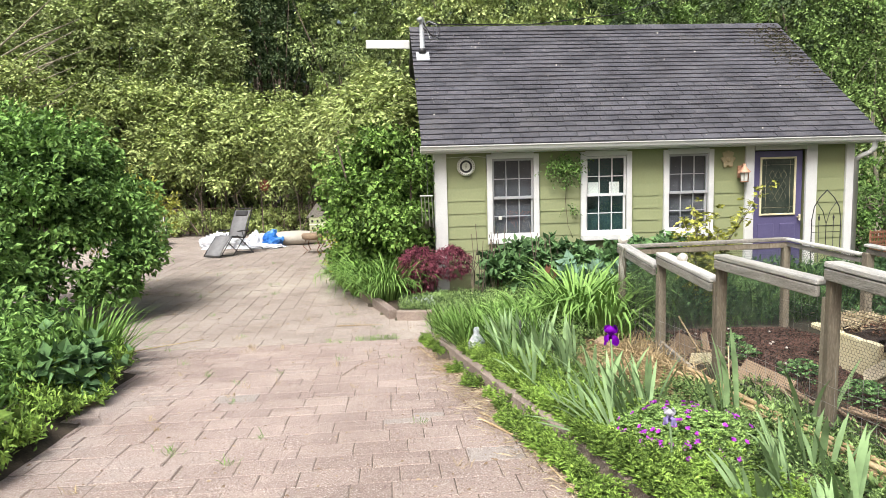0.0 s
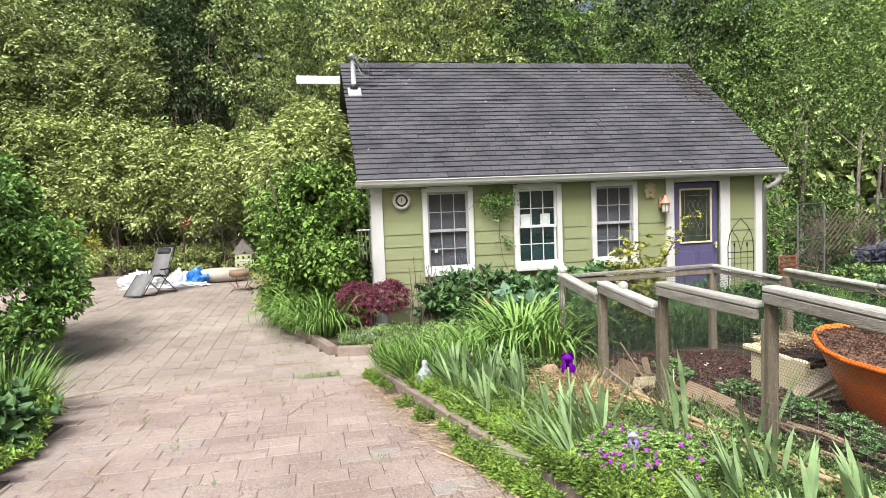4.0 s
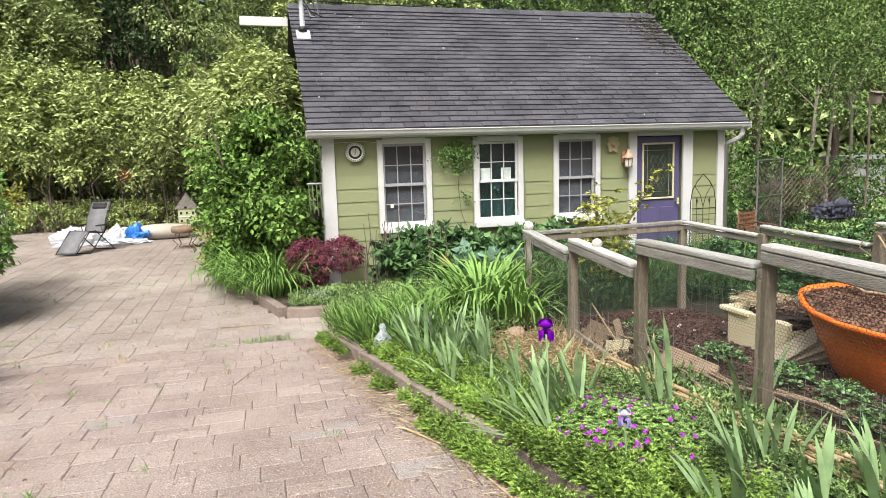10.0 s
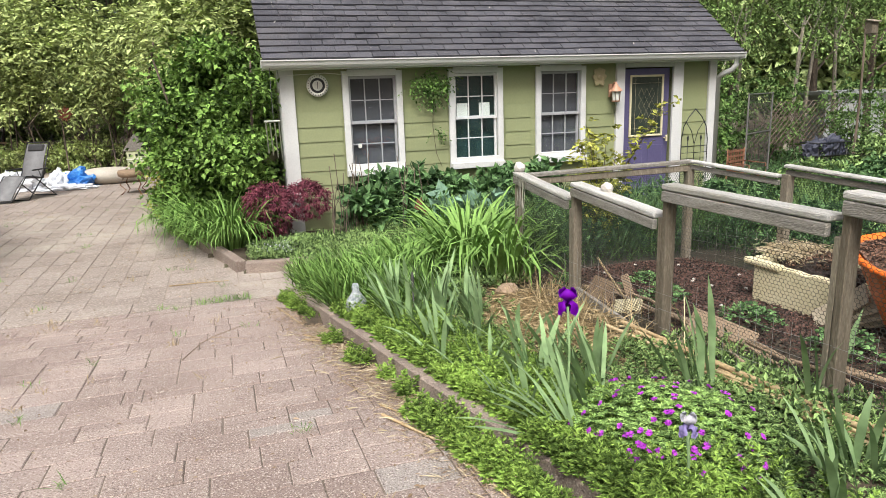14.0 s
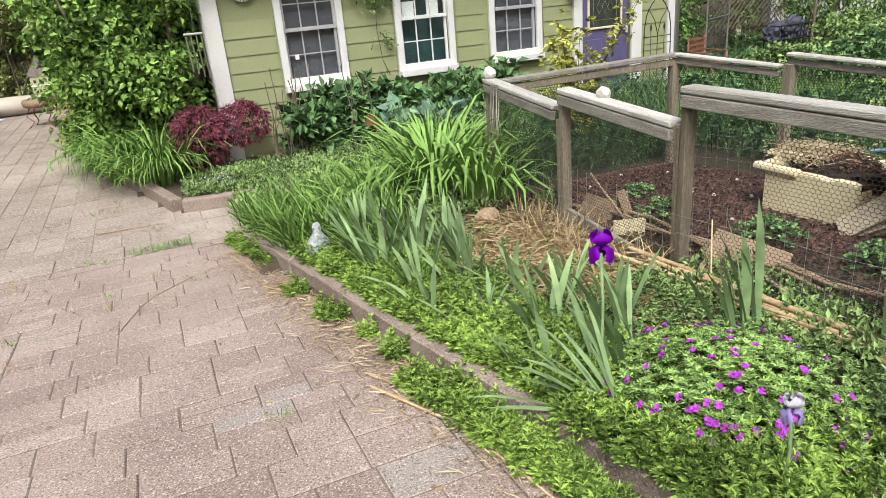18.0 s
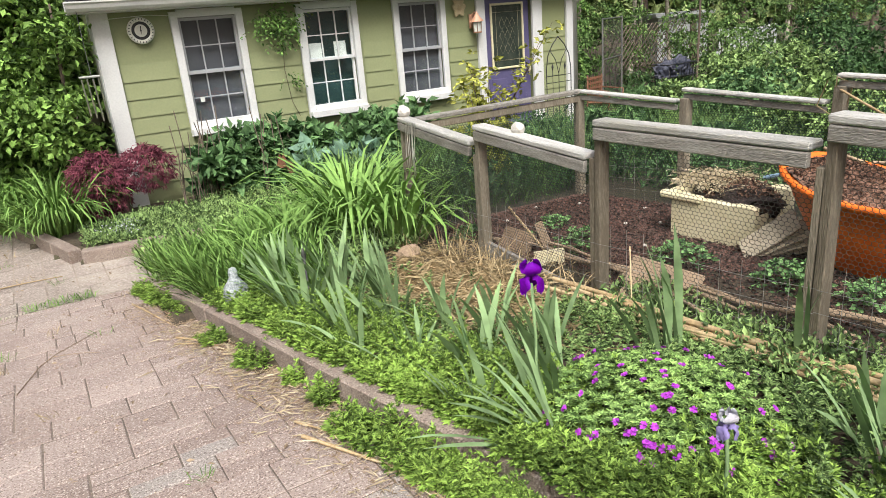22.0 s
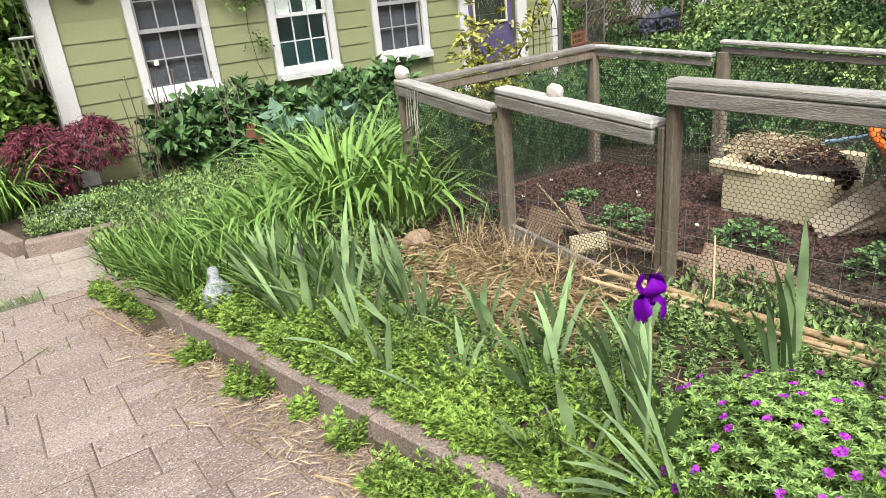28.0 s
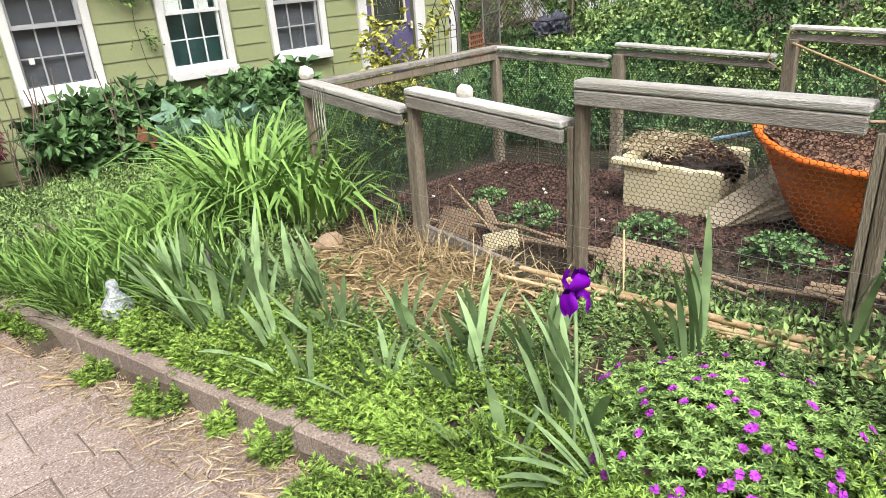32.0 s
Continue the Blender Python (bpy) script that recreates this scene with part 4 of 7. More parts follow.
def shrub(name, label, base, radii, cz, leaf, n, k, size, spread=0.1, stems=7, W=0.55, category="shrub", low=-0.8, fill=0.35, bark=None, boughs=()):
    t = thing(name, label, category, base)
    ls = []
    for i in range(stems):
        a = RNG.random() * 6.28
        q = RNG.random() * 0.8
        e = Vector((math.cos(a) * radii[0] * q, math.sin(a) * radii[1] * q, cz + radii[2] * 0.4))
        ls.append(([(math.cos(a) * 0.08 * radii[0], math.sin(a) * 0.08 * radii[1], -0.08), e * 0.5 + Vector((RNG.normal() * 0.05, RNG.normal() * 0.05, 0)), e], [0.012 + 0.008 * radii[2], 0.009, 0.004]))
    if stems:
        tubes("woody_base", ls, bark or M_BARK, t, sides=5)
    for c, rad, q in [((0, 0, cz), radii, 1.0)] + list(boughs):
        lo = min(0.24 * sum(rad) / 3 + 0.04, 0.26)
        P, D = lobes(max(8, int(n * q) // 7), k * 7, c, [v * 0.88 for v in rad], lo, low, fill)
        P2, D2 = sprigs(max(6, int(n * q) // 12), 9, c, [v * 0.9 for v in rad], 0.12 + 0.12 * sum(rad) / 3)
        P, D = np.concatenate([P, P2]), np.concatenate([D, D2])
        ok = P[:, 2] > -0.02
        P, D = P[ok], D[ok]
        leafmesh("foliage", P, D, size * (0.65 + 0.7 * RNG.random(len(P))), W, leaf, t)
    return t


def bank(name, label, boxes, leaf, size, pinnate=True, stems=M_BARK, W=0.36, category="climbing plant", dens=1.0, lobe=0.3, leaflets=7):
    """A tangled bank of climbers: boxes of (centre, radii, sprays)."""
    t = thing(name, label, category, (0, 0, 0))
    Ps, Ds = [], []
    for c, rad, n in boxes:
        mean = sum(rad) / 3
        m = int(4.6 * mean * mean / lobe ** 2)
        C, out = lobes(m, int(n * dens), c, rad, lobe, -0.85, 0.5)
        if pinnate:
            p, q = sprays(C, out, leaflets, size * 2.4, size)
        else:
            p = np.repeat(C, 5, 0) + RNG.normal(size=(len(C) * 5, 3)) * size * 0.9
            q = np.repeat(out, 5, 0) + RNG.normal(size=(len(C) * 5, 3)) * 0.5 + np.array([0, 0, -0.15])
        Ps.append(p), Ds.append(q)
    P, D = np.concatenate(Ps), np.concatenate(Ds)
    leafmesh("foliage", P, D, size * (0.7 + 0.6 * RNG.random(len(P))), W, leaf, t)
    for c, rad, n in boxes:
        for i in range(4):
            a = Vector(c) + Vector([RNG.normal() * 0.4 * q for q in rad])
            g = Vector((a.x + RNG.normal() * 0.4, a.y + RNG.normal() * 0.2 + 0.4, -0.1))
            if paved(g.x, g.y):
                continue
            tubes("woody_stem", [([g, (g + a) / 2 + Vector((RNG.normal() * 0.3, RNG.normal() * 0.2, 0.2)), a], [0.035, 0.025, 0.012])], stems, t, sides=5)
    return t


# climbers beside the house: boxes of (centre, radii, sprays to a lobe)
bank("climbing_hydrangea", "dense dark green climber covering the cottage gable", [((-1.5, 0.8, 0.95), (0.7, 1.1, 1.1), 20), ((-1.45, 0.8, 1.85), (0.7, 1.0, 0.85), 20), ((-1.95, 1.5, 0.8), (0.6, 1.0, 0.95), 20), ((-2.0, 1.3, 1.7), (0.6, 0.9, 0.75), 20)], L_VINE, 0.088, False, W=0.66, lobe=0.24, dens=1.25)
bank("wisteria_by_house", "yellow-green wisteria piled against the roof edge", [((-1.6, 1.7, 2.9), (0.62, 0.9, 0.6), 20), ((-1.7, 2.5, 3.3), (0.62, 0.9, 0.6), 20), ((-2.0, 3.1, 2.4), (0.65, 1.2, 1.1), 20)], L_WIST, 0.115, lobe=0.27, W=0.46, leaflets=6)
bank("wisteria_bank", "tangled bank of yellow-green wisteria over the back boundary",
     [((-1.8, 4.8, 2.6), (0.8, 1.4, 1.4), 20), ((-1.9, 7.8, 3.0), (1.15, 1.6, 1.5), 20), ((-3.3, 11.6, 3.3), (1.5, 1.3, 1.4), 20), ((-5.7, 13.2, 3.0), (1.8, 1.3, 1.75), 20), ((-8.2, 14.2, 3.1), (2.0, 1.3, 2.0), 20), ((-11.0, 14.6, 3.7), (2.2, 1.3, 2.0), 20), ((-14.0, 13.5, 3.9), (2.6, 1.4, 2.3), 20)], L_WIST, 0.165, W=0.48, lobe=0.37, leaflets=6)
bank("vine_covered_tree", "tall trees smothered in drooping climbers behind the bank", [((-8.4, 16.2, 6.3), (1.5, 1.1, 2.6), 19), ((-11.2, 16.0, 6.9), (1.8, 1.1, 2.9), 19), ((-14.6, 15.4, 7.0), (2.1, 1.2, 3.0), 19)], L_WIST2, 0.18, W=0.45, lobe=0.38, category="tree", leaflets=6)
# brown tangle of stems below the bank and dead limbs standing out of it
_r = random.Random(77)
ls = []
for i in range(60):
    x = -11.5 + 8.2 * _r.random()
    y = 13.3 + 0.16 * (-6 - x) + _r.uniform(-0.9, 0.3)
    a = Vector((x, y, 0.0))
    b = a + Vector((_r.uniform(-0.9, 0.9), _r.uniform(-0.5, 0.1), _r.uniform(0.7, 2.6)))
    ls.append(([a, a.lerp(b, 0.5) + Vector((_r.uniform(-0.3, 0.3), -0.1, 0.2)), b + Vector((_r.uniform(-0.3, 0.3), -0.1, -0.2))], [0.022, 0.016, 0.006]))
tagged(tubes("stem_tangle", ls, M_BARK, sides=4), "tangle of brown dead stems below the wisteria", "stems", kind="stuff")
dt = thing("dead_tree", "bare grey dead limbs reaching out of the climbers", "tree", (-15.2, 14.2, 0))
tubes("trunk", [([(0, 0, -0.2), (0.2, 0, 3.0), (0.5, -0.3, 6.5)], [0.14, 0.11, 0.06])], M_BIRCH, dt, sides=7)
for i in range(11):
    z = 4.0 + 0.28 * i
    e = Vector((1.8 + 2.6 * _r.random(), -1.7 - 0.5 * _r.random(), z + _r.uniform(0.1, 1.2)))
    s0 = Vector((0.3, -0.1, z - 0.4))
    tubes("limb", [([s0, s0.lerp(e, 0.5) + Vector((0, -0.2, _r.uniform(-0.2, 0.3))), e], [0.045, 0.03, 0.008])], M_BIRCH, dt, sides=5)
    f = s0.lerp(e, 0.6)
    tubes("limb", [([f, f + Vector((_r.uniform(0.2, 0.8), -0.2, _r.uniform(-0.5, 0.6)))], [0.02, 0.005])], M_BIRCH, dt, sides=4)

# woods behind
_r = random.Random(21)
for i in range(22):
    x = -26 + i * 2.0 + _r.uniform(-0.7, 0.7)
    if -9.5 < x < -4.5:
        continue
    y = 17.5 + _r.uniform(0, 3)
    tree("forest_tree", "tall leafy woodland tree behind the garden", (x, y, 0), _r.uniform(9, 13), 0.16, _r.uniform(2.0, 2.7), L_FOREST if x < 4 else L_FOREST2, 480, 19, 0.15, limbs=4, crown_z=0.45, squash=1.05, spread=0.24, low=-1)
for i in range(24):
    x = -36 + i * 3.2 + _r.uniform(-1, 1)
    y = 25 + _r.uniform(0, 6)
    tree("forest_tree", "tall dark woodland tree far behind the garden", (x, y, 0), _r.uniform(14, 18), 0.2, _r.uniform(2.8, 3.6), L_DARK if i % 4 == 0 or -13 < x < -4 else L_FOREST, 360, 15, 0.24, limbs=4, crown_z=0.45, squash=1.0, spread=0.34, low=-1)
for x, y in ((-8.3, 21.0), (-7.1, 22.5), (-6.2, 20.5), (-5.2, 22.0)):
    tree("slim_conifer", "slim dark woodland tree with a bare lower trunk", (x, y, 0), 12.5, 0.13, 1.3, L_DARK, 300, 14, 0.17, limbs=6, crown_z=0.5, squash=0.9, spread=0.25, low=-1)
for i in range(16):
    x, y = 10 + i * 1.6 + _r.uniform(-0.5, 0.5), 12 - 0.9 * i + _r.uniform(-1, 1)
    tree("forest_tree", "light green woodland tree at the garden edge", (x, y, 0), _r.uniform(8, 12), 0.12, _r.uniform(1.8, 2.5), L_FOREST2, 400, 18, 0.095, limbs=5, crown_z=0.4, squash=1.05, spread=0.23, low=-1)
for x, y, h, r_ in ((3.2, 9.0, 8.5, 1.5), (5.4, 9.2, 9.0, 1.5), (8.6, 8.0, 9.0, 1.3), (10.2, 7.4, 9.5, 1.4), (11.8, 8.4, 10, 1.4), (0.8, 10.5, 8.0, 1.7)):
    tree("cedar", "evergreen cedar close behind the cottage roof", (x, y, 0), h, 0.14, r_, L_DARK if x > 4 else L_WIST, 480, 18, 0.12, limbs=5, crown_z=0.35, squash=1.2, spread=0.17, low=-1)

# undergrowth and distant woods
for x in np.arange(-20, 9, 2.3):
    shrub("undergrowth", "dense green undergrowth below the woodland trees", (float(x), 16.3 + 0.6 * math.sin(x * 2.1), 0), (1.6, 0.9, 1.9), 1.6, L_FOREST, 420, 11, 0.13, 0.2, 4, category="bush", fill=0.5)
N = 60000
u = RNG.random(N)
ang = -1.15 + 2.5 * u
rad = 44 + 8 * RNG.random(N)
zz = np.where(ang > 0.35, 13, 20) * RNG.random(N) ** 0.9
base = np.stack([np.sin(ang) * rad, -10 + np.cos(ang) * rad, zz], 1)
tagged(leafmesh("far_woods", base, RNG.normal(size=(N, 3)) + np.array([0, -0.4, -0.2]), 0.7 + 0.5 * RNG.random(N), 0.6, L_FOREST), "far green woodland closing the view", "woods", kind="stuff")

# shrubs round the drive
shrub("large_shrub", "big spreading leafy green shrub overhanging the patio edge", (-6.7, -0.6, -0.05), (1.55, 1.5, 1.25), 1.75, L_SHRUB, 2400, 9, 0.085, 0.12, 14, fill=0.55, low=-0.6,
      boughs=(((0.95, 0.3, 1.35), (0.75, 0.9, 0.7), 0.3), ((1.45, -0.15, 0.75), (0.45, 0.55, 0.4), 0.15), ((1.2, -0.5, 0.45), (0.4, 0.45, 0.34), 0.1), ((-0.7, -0.4, 2.35), (0.9, 0.8, 0.7), 0.25), ((0.35, 0.5, 2.3), (0.7, 0.7, 0.62), 0.2), ((-1.0, -0.9, 0.9), (0.9, 0.8, 0.8), 0.3), ((0.0, -0.8, 0.75), (0.9, 0.7, 0.6), 0.3))) 
shrub("leafy_shrub", "dense green shrub at the bed's back", (-7.0, -3.2, 0.0), (1.3, 1.2, 0.9), 0.9, L_SHRUB, 1100, 11, 0.09, 0.1, 8, fill=0.5)
shrub("golden_shrub", "small yellow-green shrub at the patio edge", (-6.2, 1.6, -0.05), (0.9, 0.8, 0.8), 1.3, L_YELL, 350, 7, 0.07, 0.1, 6)

# bed along the left of the drive
shrub("leafy_shrub", "low leafy perennial in the bed beside the drive", (-5.5, -4.2, 0.0), (0.9, 0.9, 0.55), 0.45, L_SHRUB, 420, 8, 0.08, 0.1, 6, category="plant")
shrub("leafy_shrub", "low leafy perennial in the bed beside the drive", (-5.3, -6.3, 0.15), (1.0, 1.1, 0.6), 0.5, L_LOW, 460, 8, 0.08, 0.1, 6, category="plant")
shrub("leafy_shrub", "low leafy perennial in the bed beside the drive", (-4.5, -6.9, 0.2), (0.55, 0.7, 0.35), 0.3, L_MUG, 260, 8, 0.09, 0.08, 4, category="plant")
shrub("broad_leaf_plant", "broad-leaved blue-green plant sprawling onto the pavers", (-4.4, -4.9, 0.08), (0.42, 0.45, 0.25), 0.18, L_PEONY, 60, 3, 0.14, 0.08, 0, W=0.75, category="plant")


def strap_clump(name, label, at, n, r, length, width, material, spread=0.55, droop=0.6, category="plant", bias=(0, 0)):
    t = thing(name, label, category, at)
    a = RNG.random(n) * 6.283
    q = np.sqrt(RNG.random(n)) * r
    base = np.stack([np.cos(a) * q, np.sin(a) * q, np.full(n, -0.03)], 1)
    amt = (0.15 + 0.85 * q / r) * spread * (0.5 + RNG.random(n))
    lean = np.stack([np.cos(a) * amt + bias[0], np.sin(a) * amt + bias[1]], 1)
    ln = length * (0.6 + 0.55 * RNG.random(n))
    if n <= 230:
        for k in range(n):
            blades("leaf", base[k:k + 1], lean[k:k + 1], ln[k:k + 1], width, material, t, droop=droop)
        return t
    for k in range(8):
        s = np.arange(n) % 8 == k
        blades("leaf_tuft", base[s], lean[s], ln[s], width, material, t, droop=droop)
    return t


strap_clump("daylily_clump", "arching green daylily clump beside the drive", (-4.75, -3.6, 0.0), 220, 0.3, 0.75, 0.022, L_GRASS)
strap_clump("iris_clump", "upright grey-green iris leaves in the bed", (-4.75, -5.9, 0.15), 40, 0.3, 0.55, 0.03, L_IRIS, 0.35, 0.2)
strap_clump("iris_clump", "upright grey-green iris leaves in the bed", (-4.6, -7.4, 0.2), 40, 0.3, 0.55, 0.03, L_IRIS, 0.35, 0.2)
tubes("edging_log", [([(-4.25, -5.3, 0.15), (-4.0, -5.1, 0.12)], 0.05)], M_TWIG, None, sides=8)
tagged(bpy.data.objects["edging_log"], "short weathered log edging the bed", "log")
for i, (x, y) in enumerate(((-4.4, -5.75), (-4.25, -6.1), (-4.2, -6.5))):
    tagged(bbox("edging_stone", (x, y, drive_z(y) + 0.06), (0.14, 0.3, 0.2), M_CONC, bevel=0.02, rot=rotm(0, 0, 10 * i - 10)), "rough concrete edging stone half buried in leaves", "stone", "edging stones")

# daylilies, pot and red maple in front of the gable
for x, y, n, L_ in ((-1.95, 0.2, 420, 0.95), (-1.62, -0.45, 400, 0.9), (-2.2, 0.95, 300, 0.85)):
    strap_clump("daylily_clump", "fountain of bright green daylily leaves by the cottage corner", (x, y, 0.0), n, 0.26, L_, 0.02, L_GRASS, 0.5, 1.45)
for px_, py_ in ((-2.45, 1.75), (-2.72, 4.9)):
    pot = thing("plant_pot", "grey-green plastic nursery pot with leafy plant", "pot", (px_, py_, -0.06))
    lathe("pot_body", ((0.001, 0.0), (0.12, 0.0), (0.15, 0.27), (0.16, 0.27), (0.16, 0.30), (0.14, 0.30), (0.13, 0.25), (0.001, 0.25)), M_POT, pot)
    P, D = clumps(60, 7, (0, 0, 0.45), (0.28, 0.28, 0.22), 0.06, 0.4)
    leafmesh("foliage", P, D, 0.08, 0.6, L_YELL if py_ > 1 else L_SHRUB, pot)


def red_maple(at):
    t = thing("japanese_maple", "dwarf weeping red-leaved maple by the corner board", "shrub", at)
    tubes("trunk", [([(0, 0, -0.05), (0.04, 0, 0.2), (-0.02, 0.02, 0.45)], [0.03, 0.024, 0.015])], M_BARK, t)
    for s in (-1, 1):
        tubes("limb", [([(0, 0, 0.35), (s * 0.12, 0, 0.5), (s * 0.26, -0.05, 0.48), (s * 0.36, -0.08, 0.3)], [0.016, 0.013, 0.01, 0.005])], M_BARK, t)
    for nm, c, rad, n in (("crown", (-0.2, -0.02, 0.40), (0.33, 0.3, 0.38), 520), ("crown", (0.32, 0.05, 0.5), (0.32, 0.28, 0.26), 360)):
        d = unit(RNG.normal(size=(n, 3)) + np.array([0, 0, 0.35]))
        C = np.array(c) + d * (1 - 0.25 * RNG.random(n))[:, None] * np.array(rad)
        k = 7
        P = np.repeat(C, k, 0) + RNG.normal(size=(n * k, 3)) * 0.008
        D = np.repeat(d, k, 0) * 0.5 + RNG.normal(size=(n * k, 3)) * 0.55 + np.array([0, 0, -0.7])
        leafmesh(nm, P, D, 0.05 + 0.03 * RNG.random(n * k), 0.16, L_MAPLE, t)
    return t


red_maple((-0.93, -0.42, 0.02))

# broad dark foliage under the windows
_r = random.Random(3)
for i in range(9):
    x = 0.15 + i * 0.32
    shrub("peony", "dense dark green broad-leaved perennial below the windows", (x, -0.52 + _r.uniform(-0.1, 0.1), 0.0), (0.34, 0.36, 0.36), 0.36 + 0.06 * math.sin(i), L_PEONY, 130, 6, 0.13, 0.07, 5, W=0.62, category="plant")
for i in range(30):
    x = -0.5 + _r.random() * 0.65 if i < 16 else 0.3 + _r.random() * 0.9
    y = -0.55 - _r.random() * 0.35
    tagged(tubes("dead_stalk", [([(x, y, 0), (x + _r.uniform(-0.05, 0.05), y, 0.4), (x + _r.uniform(-0.12, 0.12), y, _r.uniform(0.5, 1.15))], 0.0055)], M_BARK, sides=4), "dry brown upright flower stalk", "stalk", "dry stalks")


def scatter(name, label, n, region, size, material, k=6, h=0.12, W=0.45, up=0.8, category="groundcover", spread=0.03, skip=None):
    """A low carpet: rosettes of leaves over an area given by a function of u, v."""
    u, v = RNG.random(n), RNG.random(n)
    C = np.array([region(a, b) for a, b in zip(u, v)])
    if skip:
        C = C[[not skip(*c[:2]) for c in C]]
        n = len(C)
    hh = h * (0.3 + 0.7 * RNG.random(n))
    C[:, 2] += hh * np.array([0.7 + 1.1 * noise.noise(Vector((c[0] * 2.1, c[1] * 2.1, 3))) for c in C])
    P = np.repeat(C, k, 0) + RNG.normal(size=(n * k, 3)) * np.array([spread, spread, spread * 0.5])
    D = RNG.normal(size=(n * k, 3)) * 0.8 + np.array([0, 0, up])
    return tagged(leafmesh(name, P, D, size * (0.6 + 0.8 * RNG.random(n * k)), W, material), label, category, kind="stuff")


def herbs(name, label, n, region, height, leaf, material, levels=6, category="groundcover", skip=None):
    """Leafy upright shoots: whorls of three-lobed leaves up a short stem."""
    C = np.array([region(a, b) for a, b in zip(RNG.random(n), RNG.random(n))])
    if skip:
        C = C[[not skip(*c[:2]) for c in C]]
    n = len(C)
    ht = height * (0.45 + 0.75 * RNG.random(n)) * np.array([1 + 0.6 * noise.noise(Vector((c[0] * 2.3, c[1] * 2.3, 7))) for c in C])
    tilt = RNG.normal(size=(n, 2)) * 0.25
    Ps, Ds, Ss = [], [], []
    for k in range(levels):
        f = (k + 0.6) / levels
        for w in range(3):
            a = RNG.random(n) * 6.283
            out = np.stack([np.cos(a), np.sin(a), 0.25 + 1.1 * f * f + 0 * a], 1)
            side = np.stack([-np.sin(a), np.cos(a), 0 * a], 1)
            p = C + np.stack([tilt[:, 0] * ht * f, tilt[:, 1] * ht * f, ht * f], 1)
            ln = leaf * (1.15 - 0.55 * f) * (0.7 + 0.6 * RNG.random(n))
            for q, z in ((0.0, 1.0), (0.75, 0.62), (-0.75, 0.62)):
                Ps.append(p + unit(out) * (ln * (0.0 if q == 0 else 0.3))[:, None])
                Ds.append(unit(out) + side * q)
                Ss.append(ln * z)
    return tagged(leafmesh(name, np.concatenate(Ps), np.concatenate(Ds), np.concatenate(Ss), 0.34, material, fold=0.3), label, category, kind="stuff")


def area(x0, x1, y0, y1, rel=False, dz=0.0):
    """Even places over a rectangle; rel: x counts from the drive's border."""
    def at(u, v):
        y = y0 + (y1 - y0) * v
        x = x0 + (x1 - x0) * u + (border_x(y) if rel else 0.0)
        return (x, y, bed_z(x, y) + dz)
    return at


scatter("planter_groundcover", "low small-leaved green groundcover in the front bed", 4200, area(-1.42, 1.2, -1.72, -0.75), 0.032, L_LOW, 6, 0.14)
scatter("planter_white_flowers", "tiny white flowers over the groundcover", 40, area(-1.4, -0.9, -1.65, -1.2, dz=0.1), 0.013, L_WPET, 4, 0.06, 0.9)
herbs("bed_groundcover", "feathery bright green groundcover along the border", 1500, area(0.085, 0.6, -9.4, -4.2, True), 0.13, 0.04, L_MUG)
herbs("border_overgrowth", "feathery green weeds growing over the edging blocks", 480, area(-0.02, 0.16, -9.6, -6.95, True, dz=0.04), 0.13, 0.042, L_MUG)
herbs("border_fringe", "feathery green weeds leaning onto the edging blocks", 420, area(0.06, 0.15, -8.0, -4.2, True, dz=0.02), 0.11, 0.042, L_MUG)
herbs("bed_weeds", "mixed low green weeds filling the bed", 1900, area(0.4, 1.2, -9.4, -3.4, True), 0.11, 0.036, L_LOW, skip=lambda x, y: ((x - 0.3) / 0.33) ** 2 + ((y + 5.4) / 0.75) ** 2 < 1 and random.random() < 0.85)
scatter("front_weeds", "low green weeds among the tall grasses", 1700, area(0.1, 1.6, -4.4, -2.1, True), 0.045, L_LOW, 6, 0.16)
scatter("pen_edge_weeds", "small green weeds at the foot of the pen", 900, area(0.5, 0.95, -8.8, -6.2), 0.036, L_LOW, 6, 0.08)
scatter("back_weeds", "leafy green growth between the pen and the cottage", 3000, area(0.95, 4.6, -3.85, -0.85), 0.075, L_PEONY, 6, 0.4)
for (x0, x1, y0, y1, n) in ((-0.2, -0.03, -7.35, -6.15, 190), (-0.16, -0.03, -5.3, -5.1, 22), (-0.09, -0.02, -5.62, -5.5, 9), (-0.12, -0.03, -5.95, -5.8, 14), (-0.16, -0.04, -4.75, -4.6, 18), (-0.08, 0.12, -4.05, -3.1, 260), (-0.24, -0.05, -9.6, -7.35, 260)):
    herbs("overflow_weeds", "bright green weeds growing over the border onto the pavers", n, (lambda u, v, a=x0, b=x1, c=y0, e=y1: (border_x(c + (e - c) * v) + a + (b - a) * u, c + (e - c) * v, drive_z(c + (e - c) * v))), 0.12, 0.042, L_MUG)

scatter("left_bed_weeds", "mixed low green weeds along the left edge of the drive", 4200, lambda u, v: (left_x(-9 + 6.2 * v) - 0.02 - 1.5 * u * u - 0.25 * noise.noise(Vector((v * 30, 0, 0))), -9 + 6.2 * v, drive_z(-9 + 6.2 * v) + 0.06), 0.05, L_MUG, 7, 0.25, W=0.4)
scatter("left_bed_leaves", "taller leafy weeds behind the left edge", 2600, lambda u, v: (left_x(-9 + 6.2 * v) - 0.35 - 1.6 * u, -9 + 6.2 * v, drive_z(-9 + 6.2 * v) + 0.06), 0.075, L_SHRUB, 7, 0.5)
